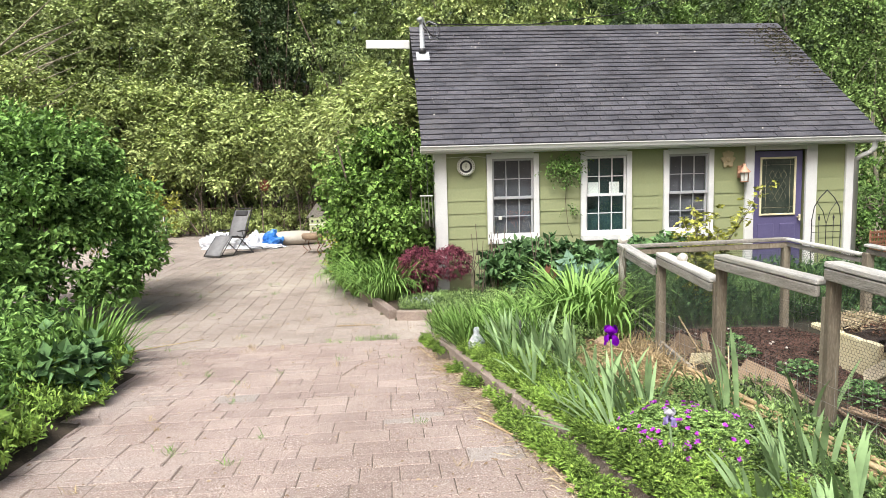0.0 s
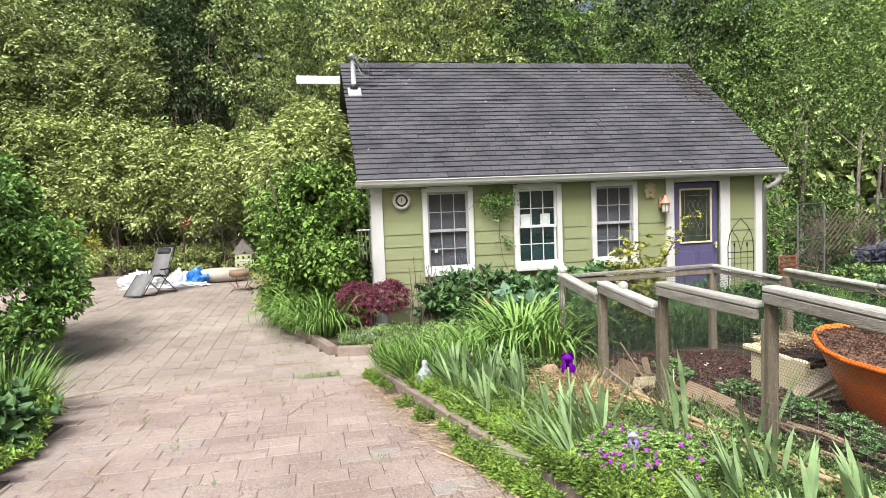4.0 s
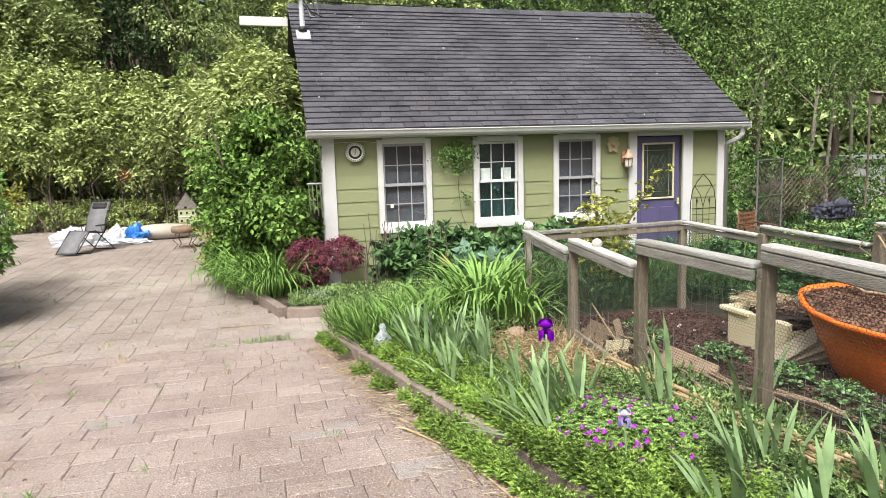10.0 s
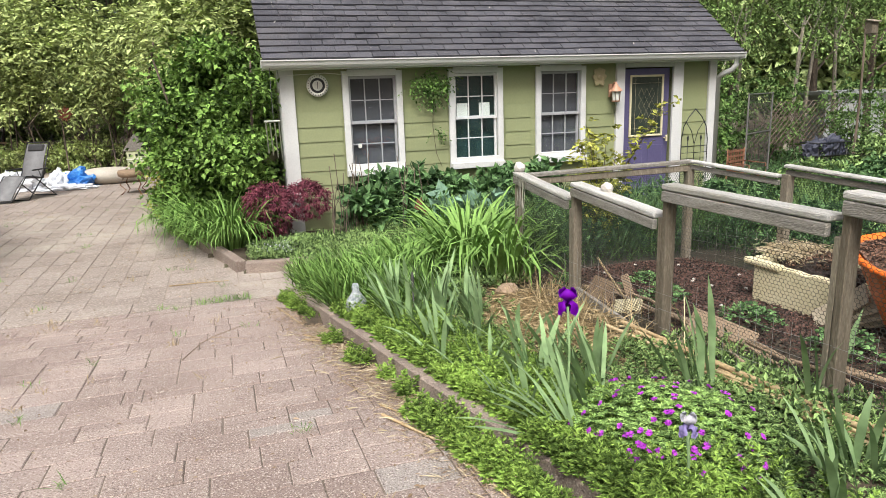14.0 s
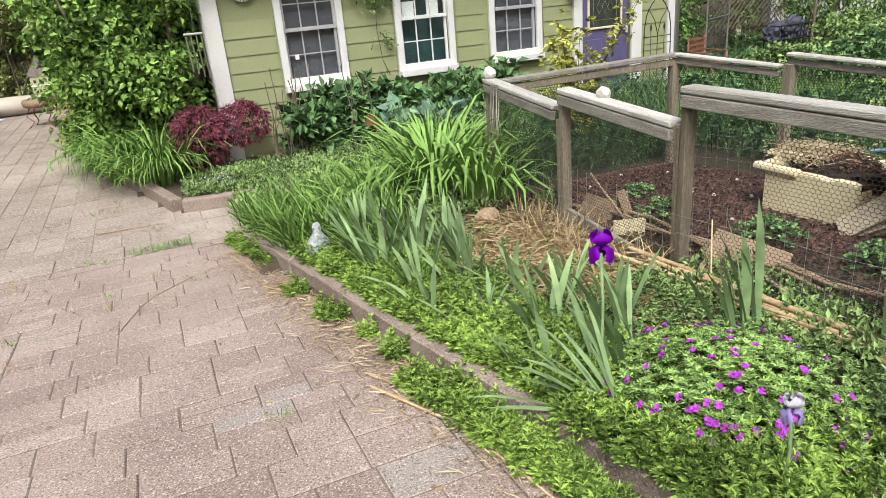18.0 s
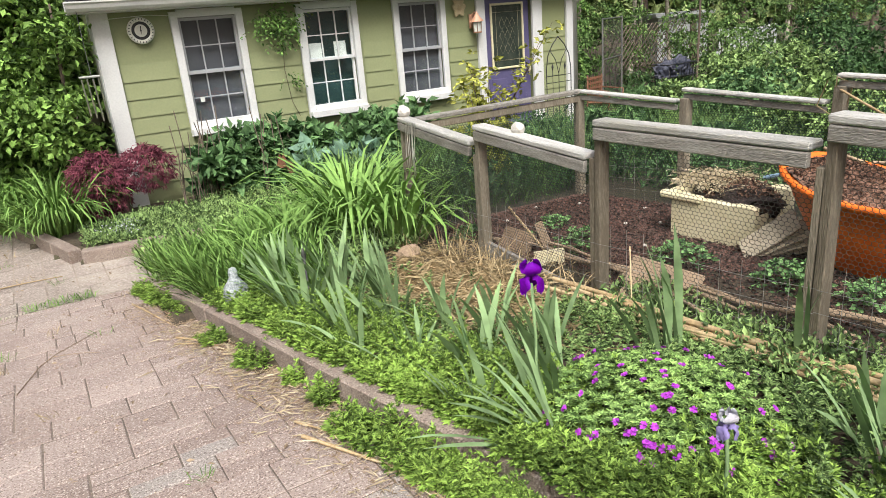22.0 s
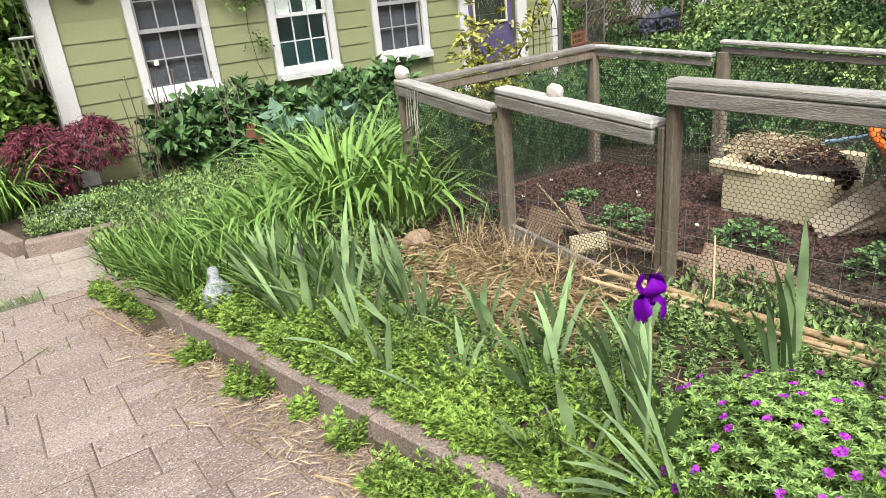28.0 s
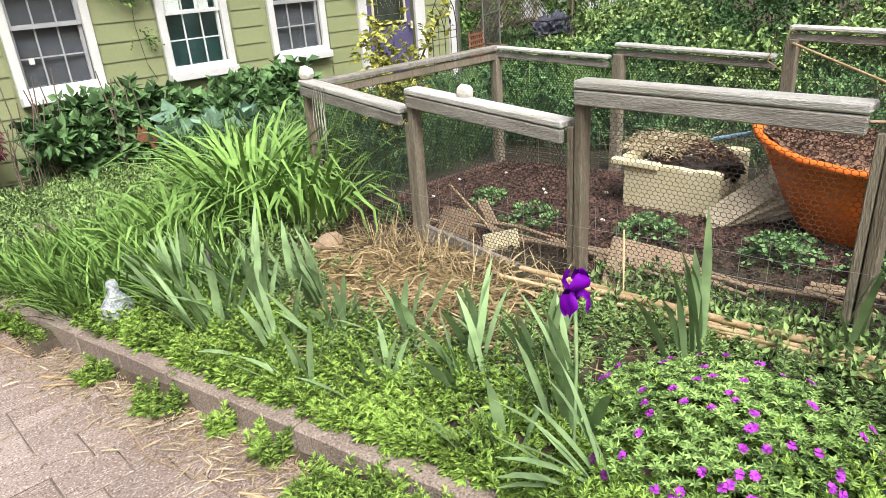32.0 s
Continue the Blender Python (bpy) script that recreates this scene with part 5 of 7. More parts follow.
# grasses, daylilies and irises in the long bed
N = 2400
yy = -4.7 + RNG.random(N) * 1.7
xx = np.array([border_x(y) for y in yy]) + 0.07 + RNG.random(N) * (0.6 + 0.9 * (yy + 4.8) / 2.4)
base = np.stack([xx, yy, [bed_z(x, y) - 0.02 for x, y in zip(xx, yy)]], 1)
ok = ~((xx > -1.0) & (xx < -0.56) & (yy > -4.85) & (yy < -4.2))
base, N = base[ok], int(ok.sum())
lean = RNG.normal(size=(N, 2)) * 0.28 + np.array([-0.2, -0.05])
tagged(blades("tall_grass", base, lean, 0.27 + 0.2 * RNG.random(N), 0.012, L_GRASS, droop=0.45), "tall bright green grassy leaves in the long bed", "grass", kind="stuff")
for x, y, n, L_ in ((0.45, -3.65, 190, 1.0), (0.15, -3.35, 120, 0.62), (0.62, -4.1, 120, 0.85), (-0.15, -3.75, 90, 0.6), (0.6, -3.2, 110, 0.72)):
    strap_clump("daylily_clump", "tall arching daylily clump beside the pen", (x, y, bed_z(x, y)), n, 0.2, L_ * 1.05, 0.026, L_GRASS, 0.5, 1.5)
IRIS = ((-0.5, -4.62, 16, 0.48), (-0.4, -4.4, 16, 0.52), (-0.2, -4.75, 16, 0.5), (-0.53, -5.0, 17, 0.49), (-0.3, -5.0, 16, 0.48), (-0.05, -4.9, 12, 0.46), (-0.42, -5.4, 13, 0.43), (-0.05, -5.2, 12, 0.43), (-0.2, -5.55, 12, 0.4), (-0.5, -5.75, 9, 0.36), (-0.36, -6.0, 9, 0.34), (-0.05, -5.85, 8, 0.34), (0.1, -6.1, 9, 0.36), (-0.15, -6.3, 12, 0.4), (0.12, -6.45, 11, 0.4), (0.02, -6.65, 11, 0.42), (-0.38, -6.65, 12, 0.36), (-0.3, -6.98, 13, 0.5), (-0.12, -6.75, 10, 0.44),
        (0.45, -6.86, 11, 0.6), (0.72, -7.3, 6, 0.49), (0.45, -7.75, 14, 0.38), (0.2, -7.9, 14, 0.38), (-0.05, -8.1, 14, 0.36), (0.3, -8.2, 15, 0.4), (0.55, -8.25, 14, 0.4), (0.05, -8.45, 15, 0.38), (0.35, -8.6, 15, 0.4), (0.58, -8.7, 14, 0.4), (0.1, -8.85, 15, 0.38), (0.4, -9.05, 15, 0.38), (0.15, -9.3, 14, 0.38), (0.45, -9.45, 14, 0.38))
for x, y, n, L_ in IRIS:
    t = thing("iris_clump", "fan of upright grey-green iris leaves", "plant", (x, y, bed_z(x, y)))
    ang = RNG.normal() * 0.5 + (0.3 if L_ < 0.6 else -0.5)
    s = np.linspace(-1.0, 1.0, n) + RNG.normal(size=n) * 0.15
    off = s * 0.05
    base = np.stack([np.cos(ang) * off + RNG.normal(size=n) * 0.025, np.sin(ang) * off + RNG.normal(size=n) * 0.025, np.full(n, -0.02)], 1)
    wide = 0.3 if L_ > 0.55 else 0.45
    lean = np.stack([np.cos(ang) * s * wide, np.sin(ang) * s * wide], 1) + RNG.normal(size=(n, 2)) * 0.1 + (np.array([-0.55, 0.3]) if y == -6.98 else np.array([-0.2, 0.02]))
    for k in range(n):
        blades("leaf", base[k:k + 1], lean[k:k + 1], L_ * (0.6 + 0.5 * RNG.random(1)), 0.022 + 0.014 * RNG.random(), L_IRIS, t, droop=0.22, seg=5)


def iris_flower(at, h, material, label, r=0.075, fall=None):
    t = thing("iris_flower", label, "flower", at)
    tubes("stem", [([(0, 0, -0.02), (0.01, 0, h * 0.6), (0, 0, h - 0.03)], 0.006)], L_IRIS, t, sides=5)
    for k in range(6):
        up = k % 2 == 0
        a = k * math.pi / 3
        vs, fs = [], []
        n, m = 6, 4
        for i in range(n + 1):
            s = i / n
            if up:
                rad, z, w = r * (0.22 + 0.6 * math.sin(s * 2.8)), r * 1.5 * s, r * 0.85 * math.sin(0.25 + s * 2.7)
            else:
                rad, z, w = r * (0.2 + 0.75 * math.sin(min(1.0, s * 1.5) * 1.57)), -r * 2.1 * max(0, s - 0.25) ** 1.1, r * 0.8 * math.sin(0.2 + s * 2.7)
            for j in range(m + 1):
                q = j / m * 2 - 1
                ruff = 0.006 * math.sin(9 * s + 7 * q)
                vs.append((math.cos(a) * (rad + ruff) - math.sin(a) * w * q, math.sin(a) * (rad + ruff) + math.cos(a) * w * q, h + z + ruff - (0.012 * q * q if not up else 0)))
        for i in range(n):
            for j in range(m):
                o = i * (m + 1) + j
                fs.append((o, o + 1, o + m + 2, o + m + 1))
        raw("standard" if up else "fall", vs, fs, material if up or fall is None else fall, t, smooth=True)
    return t


L_CPET = leafmat("cream_petal", (0.58, 0.54, 0.50), (0.78, 0.74, 0.68), rvar=0.3)
L_VIO = leafmat("violet_petal", (0.22, 0.15, 0.32), (0.46, 0.38, 0.58), rvar=0.3)
iris_flower((-0.26, -6.85, 0.33), 0.60, L_PURP, "deep purple bearded iris in full bloom", 0.038)
iris_flower((-0.24, -7.65, 0.36), 0.36, L_CPET, "bearded iris with cream standards and violet falls", 0.026, L_VIO)
L_BUD = mat("dark_bud", (0.02, 0.012, 0.03), (0.07, 0.08, 0.05), 0.6, 20, 0)
tubes("iris_bud", [([(-0.42, -4.85, 0.1), (-0.42, -4.85, 0.5)], 0.006), ([(-0.42, -4.85, 0.5), (-0.42, -4.85, 0.54), (-0.42, -4.85, 0.59)], [0.008, 0.015, 0.004])], L_BUD, None, sides=6)
tagged(bpy.data.objects["iris_bud"], "dark purple unopened iris bud on a stem", "flower bud")

# geranium mound
ger = thing("geranium_mound", "mounded geranium with cut leaves and magenta flowers", "flower", (0.06, -7.2, 0.36))
n = 1500
d = unit(RNG.normal(size=(n, 3)) + np.array([0, 0, 0.6]))
C = d * (1 - 0.3 * RNG.random(n) ** 2)[:, None] * np.array([0.44, 0.5, 0.16])
k = 8
fan = RNG.random(n) * 6.28
ang = fan[:, None] + np.arange(k)[None] * (6.28 / k)
D = np.stack([np.cos(ang), np.sin(ang), np.zeros_like(ang) + 0.15], -1).reshape(-1, 3) + np.repeat(d, k, 0) * 0.3
leafmesh("foliage", np.repeat(C, k, 0), D, 0.026, 0.36, L_GER, ger)
for i in range(105):
    d1 = unit(RNG.normal(size=3) + np.array([-0.3, -0.3, 1.1]))
    c = d1 * np.array([0.46, 0.52, 0.19])
    a0 = RNG.random() * 6.28
    aa = a0 + np.arange(8) * 0.7854
    e1 = unit(np.cross(d1, [0.3, 0.1, 1.0]))
    e2 = np.cross(d1, e1)
    Dp = np.cos(aa)[:, None] * e1 + np.sin(aa)[:, None] * e2 + d1 * 0.25
    leafmesh("flower", np.repeat(c[None], 8, 0), Dp, 0.0165, 1.0, L_MAG, ger, fold=0.1)

# blue-green hosta and rusty cat silhouette near the wall
for x, y in ((1.75, -0.95), (1.35, -1.05)):
    shrub("hosta", "blue-green hosta with broad leaves", (x, y, 0.02), (0.26, 0.26, 0.2), 0.18, L_HOSTA, 26, 2, 0.2, 0.03, 0, W=0.7, category="plant")
bm = bmesh.new()
outl = ((0, 0), (0.1, 0), (0.13, 0.12), (0.12, 0.24), (0.05, 0.36), (-0.03, 0.42), (-0.05, 0.50), (-0.08, 0.45), (-0.11, 0.50), (-0.13, 0.42), (-0.16, 0.37), (-0.11, 0.33), (-0.04, 0.33), (0.0, 0.22), (-0.01, 0.1))
f0 = [bm.verts.new((a, -0.004, b)) for a, b in outl]
f1 = [bm.verts.new((a, 0.004, b)) for a, b in outl]
bm.faces.new(f0), bm.faces.new(f1[::-1])
for i in range(len(outl)):
    j = (i + 1) % len(outl)
    bm.faces.new((f0[i], f1[i], f1[j], f0[j]))
cat = tagged(part("garden_ornament", bm, M_RUST), "flat rusty metal cat silhouette on the soil", "ornament")
cat.matrix_basis = pose(0.86, -0.95, 0.02, 0, 0, 10)

# resin bird ornament beside the border
lathe("garden_statue", ((0.001, 0), (0.07, 0.0), (0.088, 0.04), (0.078, 0.09), (0.046, 0.135), (0.027, 0.165), (0.031, 0.195), (0.022, 0.222), (0.001, 0.23)), M_GREYSTONE, None, at=(-0.765, -4.44, 0.215), sides=14)
tagged(bpy.data.objects["garden_statue"], "small grey weathered bird-shaped garden statue", "statue")

# straw, bamboo and debris
N = 4600
xx, yy = 0.29 + RNG.normal(size=N) * 0.24, -5.45 + RNG.normal(size=N) * 0.5
base = np.stack([xx, yy, [bed_z(a, b) + 0.01 + 0.02 * RNG.random() for a, b in zip(xx, yy)]], 1)
aa = RNG.random(N) * 6.28
D = np.stack([np.cos(aa), np.sin(aa), RNG.normal(size=N) * 0.18 + 0.08], 1)
tagged(leafmesh("straw_patch", base, D, 0.06 + 0.11 * RNG.random(N), 0.028, M_STRAW, fold=0.02), "patch of flattened dry straw and dead stems", "straw", kind="stuff")
N = 420
xx, yy = 0.62 + RNG.normal(size=N) * 0.13, -5.2 + RNG.normal(size=N) * 0.5
base = np.stack([xx, yy, [bed_z(a, b) for a, b in zip(xx, yy)]], 1)
tagged(blades("dry_grass_tuft", base, RNG.normal(size=(N, 2)) * 0.45, 0.12 + 0.16 * RNG.random(N), 0.004, M_STRAW, droop=0.4), "tufts of dry blond grass by the pen", "grass", kind="stuff")
_r = random.Random(8)
for i in range(10):
    y0, y1 = -5.7 - _r.random() * 1.3, -7.9 - _r.random() * 1.5
    x0, x1 = 0.58 + _r.uniform(-0.06, 0.1), 0.62 + _r.uniform(-0.14, 0.14)
    z0, z1 = bed_z(x0, y0) + 0.03 + 0.014 * (i % 3), bed_z(x1, y1) + 0.045 + 0.014 * (i % 3)
    pts = [Vector((x0, y0, z0)).lerp(Vector((x1, y1, z1)), t) + Vector((_r.uniform(-0.012, 0.012), 0, _r.uniform(0, 0.008))) for t in (0, 0.2, 0.4, 0.6, 0.8, 1)]
    tagged(tubes("bamboo_cane", [(pts, 0.009 + 0.006 * _r.random())], M_BAMBOO, sides=6), "long pale dry bamboo cane lying by the pen", "cane", "bamboo canes")

# litter on the pavers
N = 7000
yy = -8.6 + RNG.random(N) * 5.2
bx = np.array([border_x(y) for y in yy])
xx = bx - 0.03 - np.abs(RNG.normal(size=N)) * 0.15
base = np.stack([xx, yy, [drive_z(b) + 0.006 + 0.012 * RNG.random() for b in yy]], 1)
aa = RNG.random(N) * 6.28
D = np.stack([np.cos(aa), np.sin(aa), RNG.normal(size=N) * 0.08 + 0.03], 1)
tagged(leafmesh("plant_litter", base, D, 0.012 + 0.03 * RNG.random(N), 0.16, M_TWIG, fold=0.05), "scattered dry stems and chips along the border", "litter", kind="stuff")
N = 1500
yy = -7.6 + RNG.random(N) * 3.4
xx = np.array([border_x(y) for y in yy]) - 0.05 - np.abs(RNG.normal(size=N)) * 0.14
base = np.stack([xx, yy, [drive_z(b) + 0.012 + 0.01 * RNG.random() for b in yy]], 1)
aa = RNG.normal(size=N) * 0.9 + 1.3
tagged(leafmesh("straw_litter", base, np.stack([np.cos(aa), np.sin(aa), RNG.normal(size=N) * 0.06 - 0.05], 1), 0.03 + 0.09 * RNG.random(N) ** 2, 0.06, M_PALESTRAW, fold=0.02), "broken golden straw stems along the border", "litter", kind="stuff")
N = 5200
xx, yy = -6.0 + RNG.random(N) * 5.2, -9 + RNG.random(N) * 16
ok = np.array([paved(a, b) for a, b in zip(xx, yy)])
xx, yy = xx[ok], yy[ok]
base = np.stack([xx, yy, [drive_z(b) + 0.006 for b in yy]], 1)
aa = RNG.random(len(xx)) * 6.28
tagged(leafmesh("leaf_litter", base, np.stack([np.cos(aa), np.sin(aa), 0.05 + 0 * aa], 1), 0.008 + 0.03 * RNG.random(len(xx)) ** 2, 0.45, M_TWIG), "crumbs of dead leaves on the pavers", "litter", kind="stuff")
STICKS = ((((-0.97, -6.13), (-0.85, -6.42), (-0.73, -6.71)), 0.009), (((-0.74, -6.52), (-0.77, -6.66), (-0.71, -7.0), (-0.64, -7.57)), 0.007), (((-0.95, -5.98), (-0.85, -6.25)), 0.006), (((-0.66, -6.9), (-0.55, -7.6)), 0.007), (((-1.3, -3.35), (-1.15, -4.1)), 0.006), (((-1.17, -4.4), (-1.0, -4.75)), 0.008), (((-1.2, -4.5), (-1.02, -4.7)), 0.006), (((-2.05, -4.58), (-1.93, -4.2), (-1.84, -4.05), (-1.58, -3.8)), 0.0035), (((-1.86, -4.08), (-1.6, -4.25)), 0.0025), (((-1.05, -5.2), (-1.08, -5.5), (-1.0, -5.8)), 0.005), (((-2.3, -1.95), (-1.7, -2.0)), 0.007), (((-4.6, -2.9), (-3.9, -2.35)), 0.007))
for line, rr in STICKS:
    pts = [Vector((a, b, drive_z(b) + rr + 0.002)) for a, b in line]
    if len(pts) == 2:
        pts.insert(1, (pts[0] + pts[1]) / 2 + Vector((_r.uniform(-0.02, 0.02), _r.uniform(-0.02, 0.02), 0.003)))
    rad = [rr * (1 - 0.45 * i / (len(pts) - 1)) for i in range(len(pts))]
    tagged(tubes("dry_stick", [(pts, rad)], M_TWIG if rr < 0.006 else M_BAMBOO, sides=6), "dry pale stick lying on the pavers", "stick", "dry sticks")
# weeds in the joints
for i in range(130):
    x, y = _r.uniform(-7.0, -1.2), _r.uniform(-7.5, 5.0)
    if not paved(x, y):
        continue
    n = 14
    base = np.stack([x + RNG.normal(size=n) * 0.03, y + RNG.normal(size=n) * 0.015, np.full(n, drive_z(y) - 0.01)], 1)
    tagged(blades("joint_weed", base, RNG.normal(size=(n, 2)) * 0.6, 0.05 + 0.05 * RNG.random(n), 0.004, L_GRASS if i % 2 else M_STRAW, seg=3), "small weed tuft growing in a paving joint", "weed", "joint weeds")
n = 160
base = np.stack([-2.0 + RNG.random(n) * 0.5, -2.76 + RNG.normal(size=n) * 0.02, np.full(n, -0.06)], 1)
tagged(blades("drain_weed", base, RNG.normal(size=(n, 2)) * 0.7, 0.08, 0.005, L_GRASS, seg=3), "weeds growing along the drain strip", "weed")

# ---- in the pen ----
N = 24000
xx, yy = 0.95 + RNG.random(N) * 1.6, -8.6 + RNG.random(N) * 4.4
hump = lambda a, b: 0.07 * math.exp(-((a - 1.7) ** 2 / 0.35 + (b + 5.0) ** 2 / 0.9))
base = np.stack([xx, yy, [bed_z(a, b) + hump(a, b) + 0.01 * RNG.random() for a, b in zip(xx, yy)]], 1)
aa = RNG.random(N) * 6.28
D = np.stack([np.cos(aa), np.sin(aa), RNG.normal(size=N) * 0.35], 1)
tagged(leafmesh("mulch", base, D, 0.012 + 0.022 * RNG.random(N), 0.5, M_MULCH, fold=0.6), "dark reddish-brown bark mulch in the pen", "mulch", kind="stuff")
mv, mf = [], []
for j in range(23):
    for i in range(9):
        x, y = 0.93 + i * 0.205, -8.6 + j * 0.205
        mv.append((x, y, bed_z(x, y) + hump(x, y) - 0.006 + 0.012 * noise.noise(Vector((x * 6, y * 6, 1)))))
for j in range(22):
    for i in range(8):
        mf.append((j * 9 + i, j * 9 + i + 1, (j + 1) * 9 + i + 1, (j + 1) * 9 + i))
tagged(raw("pen_soil", mv, mf, M_MULCH, smooth=True), "dark crumbly compost soil inside the pen", "soil", kind="structure")

for x, y, s in ((1.3, -5.45, 0.2), (1.42, -6.15, 0.2), (1.45, -6.8, 0.2), (1.45, -7.2, 0.16), (1.5, -4.95, 0.17), (1.15, -5.0, 0.12), (1.2, -7.7, 0.2), (1.0, -4.55, 0.14)):
    t = thing("strawberry_plant", "low green three-leaved strawberry plant in the mulch", "plant", (x, y, bed_z(x, y)))
    n = int(150 * s / 0.2)
    d = unit(RNG.normal(size=(n, 3)) + np.array([0, 0, 0.7]))
    C = d * np.array([s, s, s * 0.75]) * (0.6 + 0.4 * RNG.random((n, 1)))
    ang = RNG.random(n)[:, None] * 6.28 + np.arange(3)[None] * 2.09
    D = np.stack([np.cos(ang), np.sin(ang), 0.3 + 0 * ang], -1).reshape(-1, 3) + np.repeat(d, 3, 0) * 0.3
    leafmesh("foliage", np.repeat(C, 3, 0), D, 0.036, 0.7, L_STRAWB, t)

# orange garden cart body heaped with bark
tub = thing("garden_cart", "orange plastic wheelbarrow tub heaped with brown bark mulch", "wheelbarrow", (1.55, -7.1, 0.31), 0)
tub.matrix_basis = pose(2.0, -7.0, 0.385, 0, 0, -93) @ Matrix.Diagonal((0.93, 0.95, 0.97, 1))
NR = 28


def tub_ring(a, b, z, skew, tip):
    out = []
    for k in range(NR):
        t = 2 * math.pi * k / NR
        c, s = math.cos(t), math.sin(t)
        e = 0.62
        x = a * math.copysign(abs(c) ** e, c)
        y = b * math.copysign(abs(s) ** e, s)
        if c < 0:
            y *= 1 - 0.15 * (-c)
        out.append((x + skew, y, z + tip * max(0, -x / a) ** 2))
    return out


rings = [tub_ring(0.33, 0.22, 0.0, 0.03, 0.02), tub_ring(0.37, 0.25, 0.03, 0.02, 0.04), tub_ring(0.49, 0.33, 0.25, 0.01, 0.07), tub_ring(0.575, 0.385, 0.41, 0.0, 0.11), tub_ring(0.605, 0.41, 0.415, 0.0, 0.115), tub_ring(0.61, 0.415, 0.44, 0.0, 0.12), tub_ring(0.585, 0.39, 0.45, 0.0, 0.12), tub_ring(0.56, 0.37, 0.43, 0.0, 0.11), tub_ring(0.46, 0.30, 0.27, 0.02, 0.08)]
tv = [p for r in rings for p in r]
tf = [(i * NR + k, i * NR + (k + 1) % NR, (i + 1) * NR + (k + 1) % NR, (i + 1) * NR + k) for i in range(len(rings) - 1) for k in range(NR)]
o = raw("tub_body", tv, tf, M_ORANGE, tub, smooth=True)
bm = bmesh.new()
vs = [bm.verts.new(p) for p in rings[0]]
bm.faces.new(vs[::-1])
part("tub_base", bm, M_ORANGE, tub)
hv, hf = [], []
for i in range(13):
    for j in range(9):
        u, v = i / 6 - 1, j / 4 - 1
        q = 1 - 0.3 * v * v
        hv.append((0.55 * u * (1 - 0.12 * v * v), 0.36 * v * (1 - 0.25 * u * u), 0.42 + 0.12 * max(0, -u) ** 2 + 0.1 * (1 - u * u) * (1 - v * v) + 0.012 * noise.noise(Vector((u * 5, v * 5, 0)))))
for i in range(12):
    for j in range(8):
        hf.append((i * 9 + j, (i + 1) * 9 + j, (i + 1) * 9 + j + 1, i * 9 + j + 1))
raw("bark_mound", hv, hf, M_CHIP, tub, "brown bark mulch", smooth=True)
n = 4200
u, v = RNG.random(n) * 2 - 1, RNG.random(n) * 2 - 1
base = np.stack([0.53 * u * (1 - 0.12 * v * v), 0.35 * v * (1 - 0.25 * u * u), 0.425 + 0.12 * np.maximum(0, -u) ** 2 + 0.1 * (1 - u * u) * (1 - v * v)], 1)
aa = RNG.random(n) * 6.28
tagged(leafmesh("bark_cover", base, np.stack([np.cos(aa), np.sin(aa), RNG.normal(size=n) * 0.4], 1), 0.013 + 0.02 * RNG.random(n), 0.45, M_CHIP, tub, fold=0.5), kind="stuff")
for a, b in (((-0.5, 0.1), (-0.2, 0.0)), ((-0.1, -0.1), (0.05, 0.14))):
    tubes("twig", [([(*a, 0.60), (*b, 0.57)], 0.01)], M_TWIG, tub, sides=5)

# cream foam box, broken, with straw on top
crate = thing("foam_box", "cream polystyrene box with a broken rim full of straw and compost", "box", (2.08, -6.0, 0.32), -85)
W_, D_, H_ = 0.57, 0.42, 0.3


def foam(name, c, sz, ragged):
    """A foam wall with a crumbled top edge."""
    bm = bmesh.new()
    n = 14
    along = 0 if sz[0] > sz[1] else 1
    rows = []
    for i in range(n + 1):
        f = i / n - 0.5
        top = sz[2] / 2 - ragged * max(0.0, noise.noise(Vector((f * 7 + c[0] * 9, c[1] * 9, 4)))) * 1.6
        ring = []
        for dx, z in ((-0.5, -sz[2] / 2), (0.5, -sz[2] / 2), (0.5, top), (-0.5, top - 0.3 * ragged)):
            p = (f * sz[0], dx * sz[1]) if along == 0 else (dx * sz[0], f * sz[1])
            ring.append(bm.verts.new((c[0] + p[0], c[1] + p[1], c[2] + z)))
        rows.append(ring)
    for a, b in zip(rows, rows[1:]):
        for k in range(4):
            bm.faces.new((a[k], a[(k + 1) % 4], b[(k + 1) % 4], b[k]))
    bm.faces.new(rows[0]), bm.faces.new(rows[-1][::-1])
    return part(name, bm, M_CREAM, crate)


for c, sz, rg in (((0, -D_ / 2, H_ / 2), (W_, 0.05, H_), 0.02), ((0, D_ / 2, H_ / 2 + 0.02), (W_, 0.05, H_ + 0.04), 0.05), ((-W_ / 2 + 0.025, 0, H_ / 2 + 0.02), (0.05, D_ - 0.05, H_ + 0.04), 0.03), ((W_ / 2 - 0.025, 0, H_ / 2 - 0.03), (0.05, D_ - 0.05, H_ - 0.06), 0.09)):
    foam("side", c, sz, rg)
bbox("rim", (-0.22, -D_ / 2 - 0.012, H_ - 0.005), (0.3, 0.07, 0.045), M_CREAM, crate, "broken foam rim", rot=rotm(0, 2, 1), bevel=0.012)
bbox("rim", (-W_ / 2 - 0.005, -0.02, H_ + 0.015), (0.07, D_ - 0.02, 0.045), M_CREAM, crate, "broken foam rim", rot=rotm(2, 0, 0), bevel=0.012)
bbox("base", (0, 0, 0.02), (W_ - 0.1, D_ - 0.05, 0.04), M_CREAM, crate)
bm = bmesh.new()
bmesh.ops.create_icosphere(bm, subdivisions=4, radius=1)
